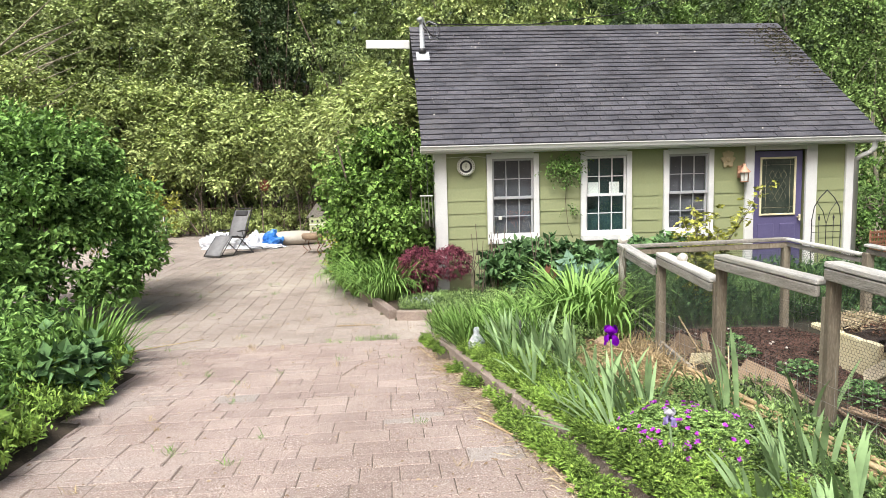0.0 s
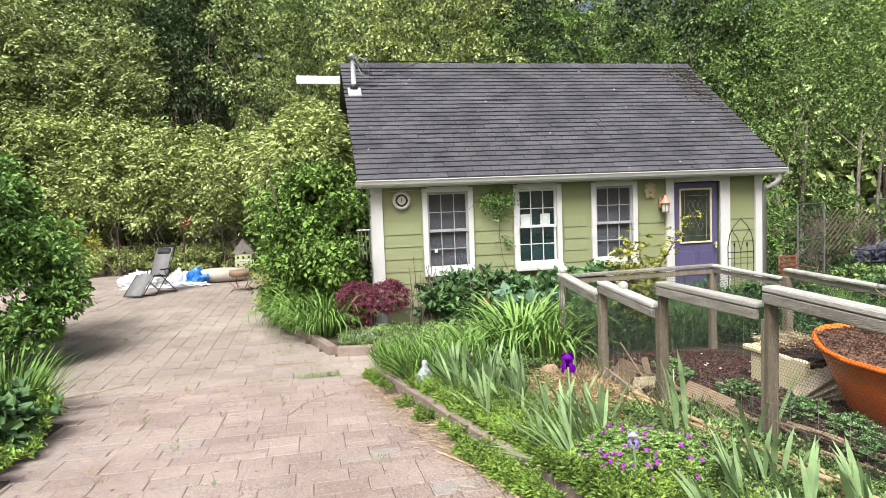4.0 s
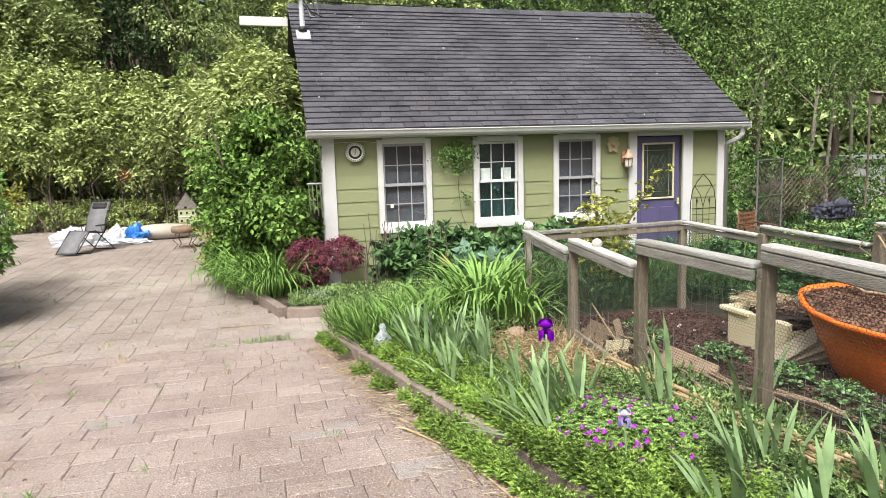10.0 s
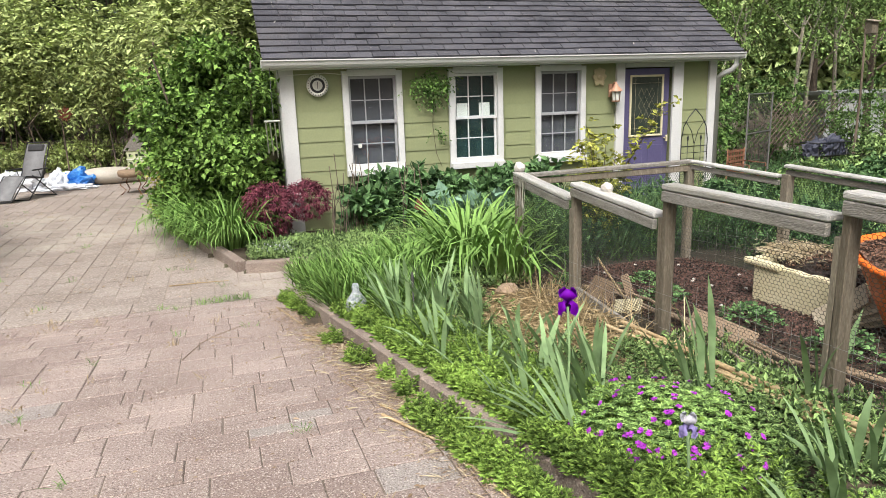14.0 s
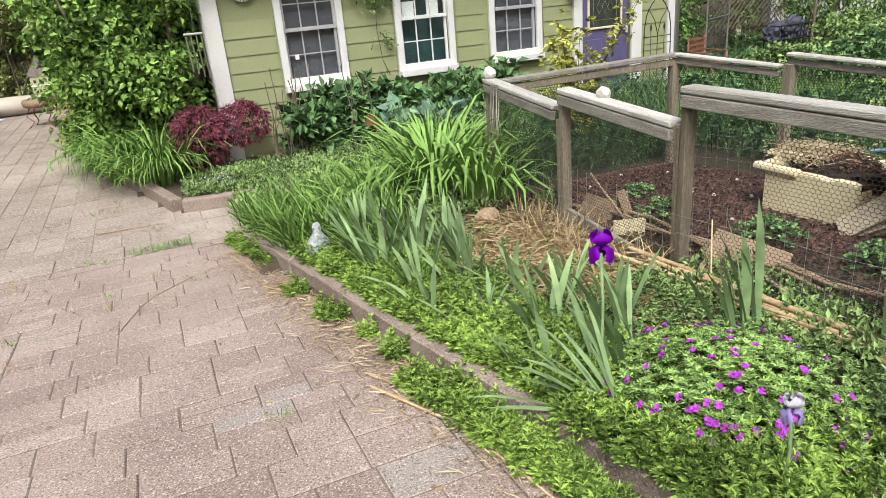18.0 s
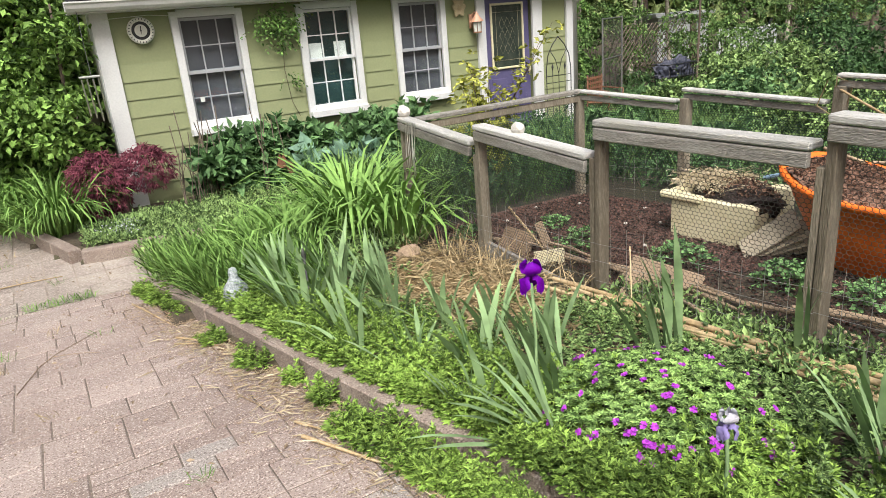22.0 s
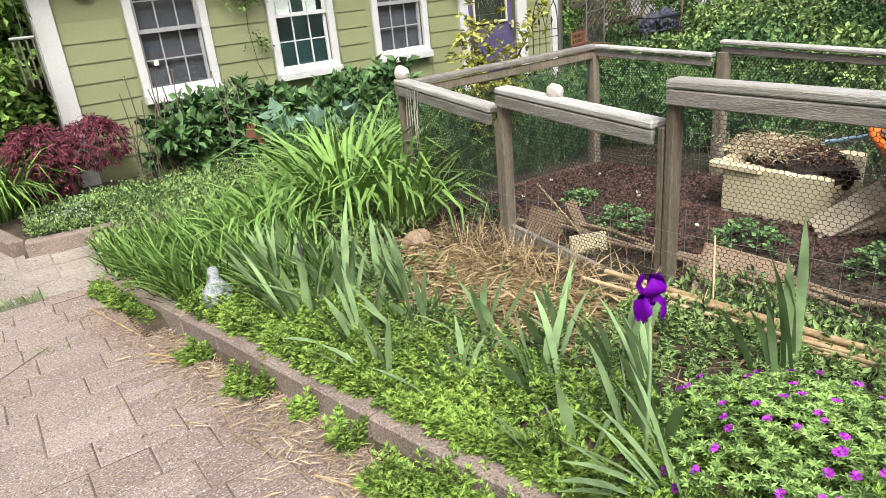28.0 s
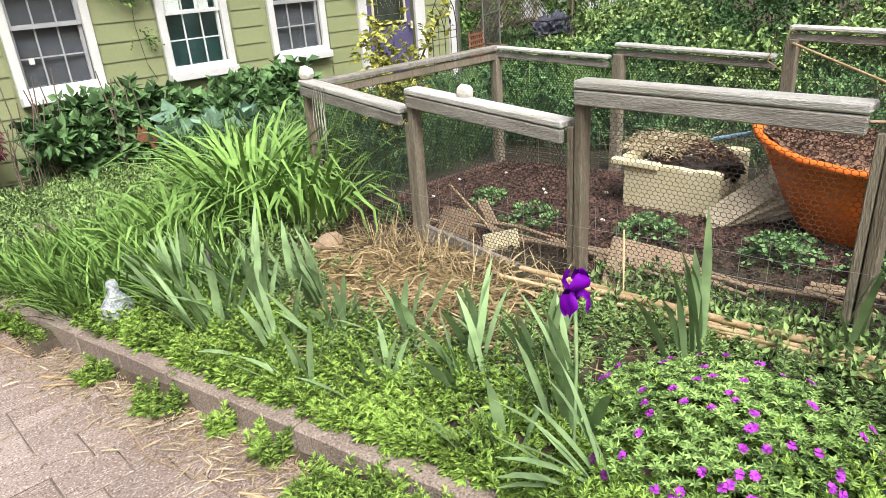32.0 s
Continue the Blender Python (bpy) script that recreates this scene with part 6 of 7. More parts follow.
for v in bm.verts:
    q = 1 + 0.3 * noise.noise(v.co * 3) + 0.12 * noise.noise(v.co * 11)
    v.co = Vector((0.02 + v.co.x * 0.29 * q, 0.02 + v.co.y * 0.19 * q, H_ - 0.04 + v.co.z * 0.11 * q))
part("compost", bm, M_MULCH, crate, "dark compost")
n = 900
aa, rr = RNG.random(n) * 6.28, np.sqrt(RNG.random(n))
base = np.stack([0.02 + 0.27 * rr * np.cos(aa), 0.02 + 0.17 * rr * np.sin(aa), H_ - 0.03 + 0.12 * np.sqrt(1 - rr ** 2)], 1)
tagged(leafmesh("bark_cover", base, RNG.normal(size=(n, 3)) * np.array([1, 1, 0.4]), 0.02 + 0.02 * RNG.random(n), 0.5, M_CHIP, crate, fold=0.4), kind="stuff")
n = 2200
base = np.stack([-0.15 + RNG.normal(size=n) * 0.1, 0.03 + RNG.normal(size=n) * 0.09, H_ + 0.05 + 0.05 * RNG.random(n)], 1)
aa = RNG.random(n) * 6.28
tagged(leafmesh("straw", base, np.stack([np.cos(aa), np.sin(aa), RNG.normal(size=n) * 0.25 - 0.1], 1), 0.085, 0.028, M_PALESTRAW, crate, fold=0.03), "pale straw", kind="stuff")
for i in range(4):
    ln = (Vector((0.10, -0.26 - 0.05 * i, 0.24 - 0.03 * i))).normalized()
    nm = (Vector((-0.75, 0.05, 0.62)) - ln * Vector((-0.75, 0.05, 0.62)).dot(ln)).normalized()
    sd = nm.cross(ln)
    b = bbox("old_plank", (0, 0, 0), (0.37 - 0.02 * i, 0.15 - 0.02 * i, 0.014), M_PALEWOOD, bevel=0.003)
    b.matrix_basis = Matrix.Translation((1.83 + 0.035 * i, -6.43 - 0.045 * i, 0.49 - 0.02 * i)) @ Matrix((ln, sd, nm)).transposed().to_4x4()
    tagged(b, "pale split board leaning on the foam box", "board", "leaning boards")

# planks, sticks and odds and ends at the foot of the fence
tagged(bbox("paving_board", (0.95, -6.4, 0.40), (0.38, 0.022, 0.27), M_BOARD, rot=rotm(-40, 12, -62), bevel=0.006), "rough tan board propped against the pen wire", "board")
tagged(bbox("paving_board", (0.98, -5.15, 0.36), (0.22, 0.02, 0.18), M_BOARD, rot=rotm(-45, 15, -50)), "rough tan board lying at the fence foot", "board")
tagged(bbox("paving_board", (0.96, -5.5, 0.33), (0.2, 0.03, 0.12), M_CREAM, rot=rotm(-40, -12, -55)), "pale broken slab lying in the pen", "board")
tagged(bbox("paving_board", (1.1, -5.3, 0.38), (0.06, 0.02, 0.26), M_BOARD, rot=rotm(-30, -30, -50)), "split wooden slat leaning in the pen", "board")
tagged(bbox("base_board", (0.8, -5.6, 0.29), (0.03, 1.15, 0.1), M_FENCE, rot=rotm(3.6, 0, -2)), "weathered base board along the pen", "board")
for i in range(14):
    y0 = -4.6 - _r.random() * 2.8
    x0 = 0.9 + _r.random() * 0.25
    a, b = Vector((x0, y0, bed_z(x0, y0) + 0.03 + 0.05 * _r.random())), Vector((x0 + _r.uniform(-0.15, 0.1), y0 - 0.4 - _r.random() * 0.7, bed_z(x0, y0 - 0.5) + 0.04 + 0.03 * _r.random()))
    tagged(tubes("branch", [([a, a.lerp(b, 0.5) + Vector((0.02, 0, 0.02)), b], [0.014, 0.012, 0.008])], M_TWIG, sides=6), "dead grey-brown branch along the fence foot", "branch", "dead branches")


def rock(name, label, at, s, material=None, seed=1, category="stone", group=""):
    bm = bmesh.new()
    bmesh.ops.create_icosphere(bm, subdivisions=2, radius=1)
    for v in bm.verts:
        q = 1 + 0.25 * noise.noise(v.co * 1.7 + Vector((seed, seed * 2, 0)))
        v.co = Vector((v.co.x * s[0] * q, v.co.y * s[1] * q, v.co.z * s[2] * q))
    o = tagged(part(name, bm, material or M_STONE), label, category, group)
    o.location = at
    return o


rock("stone", "white rounded stone on the fence post top", (0.86, -3.93, 1.175), (0.052, 0.05, 0.05), None, 2)
rock("stone", "white rounded pebble on the top rail", (0.835, -5.4, 1.17), (0.042, 0.05, 0.042), None, 5)
rock("stone", "rust-brown stone on the rail end", (0.79, -7.1, 1.262), (0.02, 0.024, 0.016), M_RUST, 6)
rock("stone", "cream and pink rock at the bed's end", (0.46, -4.55, 0.26), (0.1, 0.07, 0.06), M_BOARD, 7)
rock("stone", "flat white stone among the straw", (0.4, -4.95, 0.235), (0.12, 0.05, 0.015), None, 8)
rock("stone", "dark grey flat stone in the bed", (-0.02, -5.98, 0.28), (0.09, 0.12, 0.02), M_GREYSTONE, 9)
for i in range(16):
    x, y = 1.0 + _r.random() * 1.4, -7.6 + _r.random() * 3.4
    rock("pebble", "small pale pebble on the mulch", (x, y, bed_z(x, y) + hump(x, y) + 0.012), (0.012, 0.015, 0.01), None, i, group="pebbles")
tagged(bbox("plastic_scrap", (1.05, -6.25, 0.36), (0.04, 0.03, 0.02), mat("green_plastic_scrap", (0.0, 0.3, 0.16), (0.02, 0.4, 0.24), 0.4, 5, 0)), "bright green scrap of plastic", "scrap")

tagged(tubes("tool_handle", [([(2.42, -6.0, 0.66), (2.3, -6.28, 0.76), (2.2, -6.5, 0.84)], [0.014, 0.013, 0.016])], mat("pale_blue_grip", (0.14, 0.24, 0.36), (0.28, 0.38, 0.48), 0.5, 14, 0.05), sides=8), "pale blue handle of a tool propped behind the foam box", "tool")

# string tangled round the first post, cane along the back rail
ls = []
for i in range(7):
    x = 0.78 + _r.uniform(-0.05, 0.05)
    y = -4.1 - _r.uniform(0, 0.18)
    ls.append(([(x, y, 1.12), (x - 0.02, y + _r.uniform(-0.03, 0.03), 0.95 - _r.random() * 0.1), (x - 0.01, y + _r.uniform(-0.04, 0.04), 0.62 + _r.random() * 0.3)], 0.003))
string = thing("string", "white frayed string hanging from the rail", "string")
for l in ls:
    tubes("strand", [l], M_STONE, string, sides=4)
tagged(tubes("rope", [([(2.66, -6.22, 1.27), (2.6, -6.2, 1.12), (2.68, -6.32, 1.02), (2.7, -6.36, 1.25), (2.62, -6.3, 1.3), (2.7, -6.25, 1.1)], 0.005)], M_STRAW, sides=5), "pale rope looped over a pen post", "rope")
tagged(tubes("prop_pole", [([(2.66, -6.3, 1.22), (2.1, -6.95, 1.12), (1.75, -7.5, 1.02)], 0.007)], M_BAMBOO, sides=7), "pale wooden pole leaning across the pen", "pole")
tagged(tubes("prop_stick", [([(0.92, -5.15, 0.62), (0.98, -5.35, 0.42), (1.02, -5.4, 0.33)], 0.008)], M_BAMBOO, sides=5), "thin pale stick inside the wire", "stick")
tagged(tubes("plant_stake", [([(0.72, -6.42, 0.33), (0.7, -6.42, 0.7)], 0.004)], M_BAMBOO, sides=4), "thin white plant stake by the pen", "stake")

# ---- on the house ----
clock = thing("wall_clock", "round white outdoor clock with dark numerals ring", "clock", (-0.308, -0.02, 2.0))
clock.matrix_basis = pose(-0.308, -0.015, 2.0, 90, 0, 0)
lathe("rim", ((0.001, 0.0), (0.14, 0.0), (0.148, 0.012), (0.144, 0.026), (0.11, 0.03), (0.1, 0.02)), M_PAPER, clock, sides=28)
lathe("ring", ((0.1, 0.02), (0.09, 0.021), (0.068, 0.0205)), M_IRON, clock, sides=28)
lathe("face", ((0.068, 0.0206), (0.001, 0.0208)), M_PAPER, clock, sides=24)
bm = bmesh.new()
box(bm, (0.0, 0.02, 0.024), (0.008, 0.06, 0.003), rotm(0, 0, -12)), box(bm, (0.0, -0.015, 0.026), (0.006, 0.05, 0.003), rotm(0, 0, -14))
part("pointers", bm, M_IRON, clock)
for k in range(24):
    a = k * math.pi / 12
    bbox("numeral", (0.127 * math.cos(a), 0.127 * math.sin(a), 0.029), (0.008, 0.018, 0.002), M_IRON, clock, rot=rotm(0, 0, math.degrees(a) - 90), bevel=0)

lan = thing("wall_lantern", "copper-coloured wall lantern beside the door", "lamp", (4.25, -0.02, 1.72))
lan.scale = (1.35, 1.2, 1.25)
bbox("back_plate", (0, 0, 0.06), (0.08, 0.02, 0.16), M_TERRA, lan)
tubes("bracket", [([(0, 0, 0.12), (0, -0.06, 0.16), (0, -0.1, 0.13)], 0.008)], M_TERRA, lan)
lathe("roof_cap", ((0.001, 0.17), (0.012, 0.15), (0.03, 0.11), (0.075, 0.06), (0.078, 0.05)), M_TERRA, lan, at=(0, -0.1, 0), sides=8)
lathe("glass_body", ((0.055, 0.05), (0.045, -0.06)), M_PAPER, lan, "frosted glass", at=(0, -0.1, 0), sides=6)
for k in range(6):
    a = k * math.pi / 3
    tubes("cage_bar", [([(0.057 * math.cos(a), -0.1 + 0.057 * math.sin(a), 0.05), (0.047 * math.cos(a), -0.1 + 0.047 * math.sin(a), -0.06)], 0.005)], M_TERRA, lan, sides=4)
lathe("foot", ((0.05, -0.06), (0.052, -0.075), (0.001, -0.08)), M_TERRA, lan, at=(0, -0.1, 0), sides=8)

pl = thing("wall_plaque", "tan cast plaque of a face in leaves on the siding", "plaque", (4.03, -0.02, 2.0))
bbox("plate", (0, 0, 0), (0.17, 0.02, 0.2), M_PLAQUE, pl, bevel=0.008)
for c, z_ in (((-0.06, 0, 0.09), (0.07, 0.024, 0.07)), ((0.06, 0, 0.09), (0.07, 0.024, 0.07)), ((0, 0, 0.12), (0.06, 0.026, 0.05)), ((-0.05, 0, -0.1), (0.06, 0.024, 0.05)), ((0.05, 0, -0.1), (0.06, 0.024, 0.05)), ((0.09, 0, 0.0), (0.05, 0.024, 0.08)), ((-0.09, 0, 0.0), (0.05, 0.024, 0.08))):
    bbox("leaf_relief", c, z_, M_PLAQUE, pl, rot=rotm(0, 40 * (c[0] * 10), 0), bevel=0.009)
lathe("boss", ((0.001, 0.03), (0.03, 0.024), (0.045, 0.0)), M_PLAQUE, pl, sides=12).matrix_basis = pose(0, -0.01, 0, 90, 0, 0)

ch = thing("wind_chime", "white tubular wind chime at the house corner", "wind chime", (-0.96, -0.5, 1.57))
tubes("top_bar", [([(-0.12, 0, 0), (0.08, 0, 0)], 0.014)], M_PAPER, ch)
for k in range(4):
    x = -0.1 + k * 0.055
    tubes("chime_tube", [([(x, (k % 2) * 0.03, -0.02), (x + 0.01, (k % 2) * 0.03, -0.4 - 0.03 * k)], 0.0085)], M_PAPER, ch, sides=8)
tubes("hanger", [([(0, 0, 0), (0.0, 0, 0.35), (0.02, 0.2, 0.66)], 0.004)], M_IRON, ch, sides=4)

mast = thing("service_mast", "grey electrical service mast with looped cables on the roof", "mast", (-0.83, 1.95, 4.0))
tubes("pipe", [([(0, 0, 0.0), (0, 0, 0.6), (0.0, 0.0, 0.66), (-0.03, -0.04, 0.71), (-0.05, -0.08, 0.68)], 0.046)], M_GREYPLASTIC, mast, sides=10)
bbox("flashing", (0, -0.1, 0.035), (0.24, 0.3, 0.02), M_GREYPLASTIC, mast, rot=rotm(math.degrees(ROOF_A), 0, 0))
lathe("collar", ((0.05, 0.06), (0.075, 0.06), (0.07, 0.13), (0.045, 0.15)), M_IRON, mast, at=(0, 0, 0.04))
for k, (a, b) in enumerate(((0.28, 0.2), (0.22, 0.05), (0.33, 0.12))):
    tubes("cable_loop", [([(0.02, -0.03, 0.75 - 0.1 * k), (a * 0.5, -0.05, 0.55 - b), (a, -0.03, 0.35), (a * 0.95, 0, 0.62), (a * 0.5, 0, 0.68), (0.03, 0, 0.6)], 0.011)], M_IRON if k else M_GREYPLASTIC, mast, sides=5)
tagged(tubes("overhead_cable", [([(-0.7, 1.95, 4.62), (1.5, 3.4, 4.9), (4.0, 5.2, 5.5), (9, 8.8, 7.4), (16, 14, 10.2)], 0.012)], M_IRON, sides=5), "black overhead service cable running into the trees", "cable")
sg = tagged(bbox("white_board", (-1.455, 2.66, 4.40), (0.84, 0.03, 0.16), M_WHITE, rot=rotm(0, 1, 0), bevel=0.008), "plain white board fixed beyond the gable peak", "board")
tagged(tubes("gutter_wire", [([(-0.7, -0.04, 2.14), (-0.2, -0.05, 2.16), (0.1, -0.05, 2.13)], 0.004)], M_PAPER, sides=4), "thin cable along the top of the wall", "cable")

# creeper on the wall between the windows
t = thing("wall_creeper", "thin green creeper hanging down the siding", "climbing plant", (0, 0, 0))
tubes("stem", [([(1.28, -0.03, 2.2), (1.33, -0.03, 1.8), (1.3, -0.03, 1.4), (1.34, -0.03, 1.0), (1.42, -0.03, 0.8)], 0.004)], M_BARK, t, sides=4)
C = np.concatenate([np.stack([1.25 + RNG.normal(size=120) * 0.16, -0.07 - 0.05 * RNG.random(120), 2.02 + RNG.normal(size=120) * 0.11], 1), np.stack([1.3 + RNG.normal(size=14) * 0.04, np.full(14, -0.06), 1.75 + RNG.normal(size=14) * 0.05], 1), np.stack([1.32 + RNG.normal(size=9) * 0.05, np.full(9, -0.05), 1.3 + RNG.normal(size=9) * 0.04], 1)])
P, D = sprays(C, RNG.normal(size=C.shape) * np.array([1, 0.2, 0.5]) + np.array([0, -0.3, -0.4]), 5, 0.13, 0.05)
leafmesh("foliage", P, D, 0.058, 0.45, L_SHRUB, t)

# rose behind the pen
t = thing("rose_bush", "lanky yellow-green rose bush behind the pen rail", "shrub", (1.95, -3.5, 0.02))
ls = []
C = []
for k in range(22):
    a = RNG.random() * 6.28
    h = 0.85 + RNG.random() * 0.55
    e = Vector((math.cos(a) * 0.24 - 0.08, math.sin(a) * 0.2 - 0.1, h))
    if k < 3:
        e = Vector((0.3 + 0.12 * k, -0.25 - 0.04 * k, 1.4 + 0.16 * k))
    pts = [(0, 0, -0.05), (e.x * 0.35, e.y * 0.35, e.z * 0.6), tuple(e)]
    ls.append((pts, [0.007, 0.005, 0.002]))
    for q in np.linspace(0.4, 1.03, 19):
        C.append(np.array(e) * q * np.array([q, q, 1]) + RNG.normal(size=3) * 0.045)
tubes("woody_base", ls, M_BARK, t, sides=5)
C = np.array(C)
P, D = sprays(C, RNG.normal(size=C.shape) + np.array([0, 0, 0.3]), 5, 0.07, 0.03)
leafmesh("foliage", P, D, 0.06, 0.6, L_YELL, t)

# arched iron trellis
tr = thing("arch_trellis", "black wrought iron gothic arch trellis", "trellis", (5.3, -0.7, 0.0))
ls = []
w, h0, h1 = 0.24, 1.02, 1.48
for s in (-1, 1):
    tubes("upright", [([(s * w, 0, 0), (s * w, 0, h0), (s * w * 0.85, 0, h0 + 0.2), (s * w * 0.5, 0, h1 - 0.12), (0, 0, h1)], 0.008)], M_IRON, tr, sides=5)
    tubes("inner_curve", [([(0, 0, 0), (0, 0, 0.95), (s * 0.06, 0, 1.15), (s * 0.17, 0, 1.3)], 0.006)], M_IRON, tr, sides=5)
    tubes("spear_rod", [([(s * 0.12, 0, 0), (s * 0.12, 0, 1.0)], 0.005)], M_IRON, tr, sides=5)
    lathe("spear_tip", ((0.001, 0.1), (0.018, 0.05), (0.008, 0.0)), M_IRON, tr, at=(s * 0.12, 0, 1.0), sides=6)
for z in (0.15, 0.5, 0.82, 0.92):
    tubes("crossbar", [([(-w, 0, z), (w, 0, z)], 0.005)], M_IRON, tr, sides=4)

# ---- on the patio ----
lg = thing("zero_gravity_lounger", "grey sling zero-gravity lounger with black folding frame", "chair", (-5.55, 7.0, -0.06), 0)
lg.matrix_basis = pose(-5.6, 7.1, -0.06, 0, 0, -28)


def sling(name, a, b, w, material=None, label=""):
    a, b = Vector(a), Vector(b)
    d = (b - a).normalized()
    up = Vector((0, 0, 1)) if abs(d.z) < 0.9 else Vector((0, 1, 0))
    n = d.cross(Vector((1, 0, 0))).normalized() * 0.012
    vs = []
    for i in range(7):
        p = a.lerp(b, i / 6) - n * 2.2 * math.sin(math.pi * i / 6)
        for s in (-1, 1):
            vs += [p + Vector((s * w / 2, 0, 0)) + n, p + Vector((s * w / 2, 0, 0)) - n]
    fs = []
    for i in range(6):
        o = i * 4
        fs += [(o, o + 2, o + 6, o + 4), (o + 1, o + 5, o + 7, o + 3), (o, o + 4, o + 5, o + 1), (o + 2, o + 3, o + 7, o + 6)]
    return raw(name, vs, fs, material or M_MESHFAB, lg, label, smooth=True)


sling("backrest", (0, 0.1, 0.42), (0, 0.42, 1.12), 0.48)
sling("seat", (0, -0.36, 0.5), (0, 0.1, 0.42), 0.48)
sling("leg_rest", (0, -0.82, 0.06), (0, -0.36, 0.5), 0.46)
bm = bmesh.new()
box(bm, (0, 0.37, 1.04), (0.4, 0.09, 0.16), rotm(-24, 0, 0), bevel=0.03)
part("headrest", bm, M_IRON, lg, "padded black headrest")
for s in (-1, 1):
    x = s * 0.27
    tubes("side_rail", [([(x, 0.45, 1.16), (x, 0.1, 0.43), (x, -0.36, 0.51), (x, -0.84, 0.04)], 0.014)], M_IRON, lg)
    tubes("leg", [([(x, 0.42, 0.0), (x, -0.2, 0.52)], 0.013)], M_IRON, lg)
    tubes("leg", [([(x, -0.4, 0.0), (x, 0.2, 0.55)], 0.013)], M_IRON, lg)
    bbox("armrest", (s * 0.31, 0.0, 0.62), (0.06, 0.42, 0.03), M_IRON, lg, bevel=0.01)
    tubes("arm_support", [([(x, 0.05, 0.45), (x, 0.0, 0.61)], 0.01)], M_IRON, lg)
for y, z in ((0.42, 0.01), (-0.4, 0.01), (-0.84, 0.04), (0.45, 1.16)):
    tubes("cross_bar", [([(-0.27, y, z), (0.27, y, z)], 0.013)], M_IRON, lg)


def crumple(name, label, at, s, material, rz=0, seed=1, category="tarp"):
    bm = bmesh.new()
    bmesh.ops.create_icosphere(bm, subdivisions=4, radius=1)
    for v in bm.verts:
        q = 0.8 + 0.3 * noise.noise(v.co * 1.7 + Vector((seed, 0, seed))) + 0.5 * abs(noise.noise(v.co * 3.1 + Vector((0, seed, 0)))) + 0.3 * abs(noise.noise(v.co * 8 + Vector((seed, seed, 0))))
        v.co = Vector((v.co.x * s[0] * q, v.co.y * s[1] * q, max(0.0, (v.co.z + 0.3)) * s[2] * q))
    o = tagged(part(name, bm, material), label, category)
    o.matrix_basis = pose(*at, 0, 0, rz)
    return o


crumple("white_tarp", "crumpled white plastic sheeting behind the lounger", (-6.3, 8.8, -0.06), (0.6, 0.4, 0.34), M_TARPW, 10, 2)
crumple("blue_tarp", "crumpled bright blue tarpaulin heap", (-5.0, 8.9, -0.06), (0.5, 0.4, 0.3), M_BLUE, 0, 4)
crumple("white_tarp", "crumpled white plastic sheet folded over the blue tarpaulin", (-5.35, 8.75, -0.06), (0.3, 0.3, 0.3), M_TARPW, 30, 12)
crumple("white_tarp", "crumpled pale blue plastic sheet on the paving", (-5.1, 8.3, -0.06), (0.6, 0.25, 0.1), M_TARPW, 0, 6)
boat = thing("canvas_bundle", "rolled cream canvas boat-shaped bundle on the patio", "bundle", (-4.35, 9.0, -0.06), 6)
vs, fs = [], []
for i in range(11):
    t = i / 10 * 2 - 1
    r = 0.22 * (1 - 0.35 * t * t)
    for k in range(10):
        a = 2 * math.pi * k / 10
        vs.append((t * 0.85, math.cos(a) * r * 1.3, r * 0.9 + math.sin(a) * r + 0.06 * t * t))
for i in range(10):
    for k in range(10):
        fs.append((i * 10 + k, i * 10 + (k + 1) % 10, (i + 1) * 10 + (k + 1) % 10, (i + 1) * 10 + k))
raw("canvas", vs, fs, M_HULL, boat, smooth=True)
tubes("pole", [([(0.4, 0, 0.36), (1.6, 0.2, 0.62)], 0.018)], M_BAMBOO, boat)

pc = thing("patio_chair", "grey metal patio chair with a white cushion", "chair", (-8.6, 10.3, -0.06), 20)
bbox("cushion", (0, 0, 0.46), (0.5, 0.48, 0.08), M_PAPER, pc, "white seat cushion", bevel=0.025)
bbox("seat_frame", (0, 0, 0.405), (0.52, 0.5, 0.03), M_IRON, pc)
for sx in (-0.24, 0.24):
    for sy in (-0.22, 0.22):
        tubes("leg", [([(sx, sy, 0.41), (sx * 1.1, sy * 1.15, 0.0)], 0.014)], M_IRON, pc)
    tubes("back_post", [([(sx, 0.22, 0.4), (sx, 0.3, 0.95)], 0.014)], M_IRON, pc)
    tubes("arm", [([(sx * 1.05, 0.26, 0.66), (sx * 1.1, -0.2, 0.64), (sx * 1.1, -0.22, 0.41)], 0.013)], M_IRON, pc)
for k in range(7):
    tubes("back_slat", [([(-0.21 + k * 0.07, 0.23, 0.46), (-0.21 + k * 0.07, 0.3, 0.93)], 0.008)], M_GREYPLASTIC, pc, sides=5)
tubes("top_bar", [([(-0.24, 0.3, 0.95), (0.24, 0.3, 0.95)], 0.015)], M_IRON, pc)

bh = thing("dollhouse_birdhouse", "large pale green wooden birdhouse with steep gable", "birdhouse", (-3.88, 11.6, 0.08), 0)
bh.scale = (0.84, 0.84, 0.84)
bbox("body", (0, 0, 0.3), (0.62, 0.42, 0.6), M_BIRDH, bh)
bbox("floor_band", (0, -0.01, 0.3), (0.66, 0.44, 0.03), M_PAPER, bh)
bm = bmesh.new()
tri = [bm.verts.new((x, y, z)) for y in (-0.24, 0.24) for x, z in ((-0.42, 0.58), (0.42, 0.58), (0.0, 1.15))]
bm.faces.new(tri[:3]), bm.faces.new(tri[3:][::-1])
for a, b in ((0, 1), (1, 2), (2, 0)):
    bm.faces.new((tri[a], tri[b], tri[b + 3], tri[a + 3]))
part("gable_roof", bm, M_FENCE, bh, "grey weathered roof")
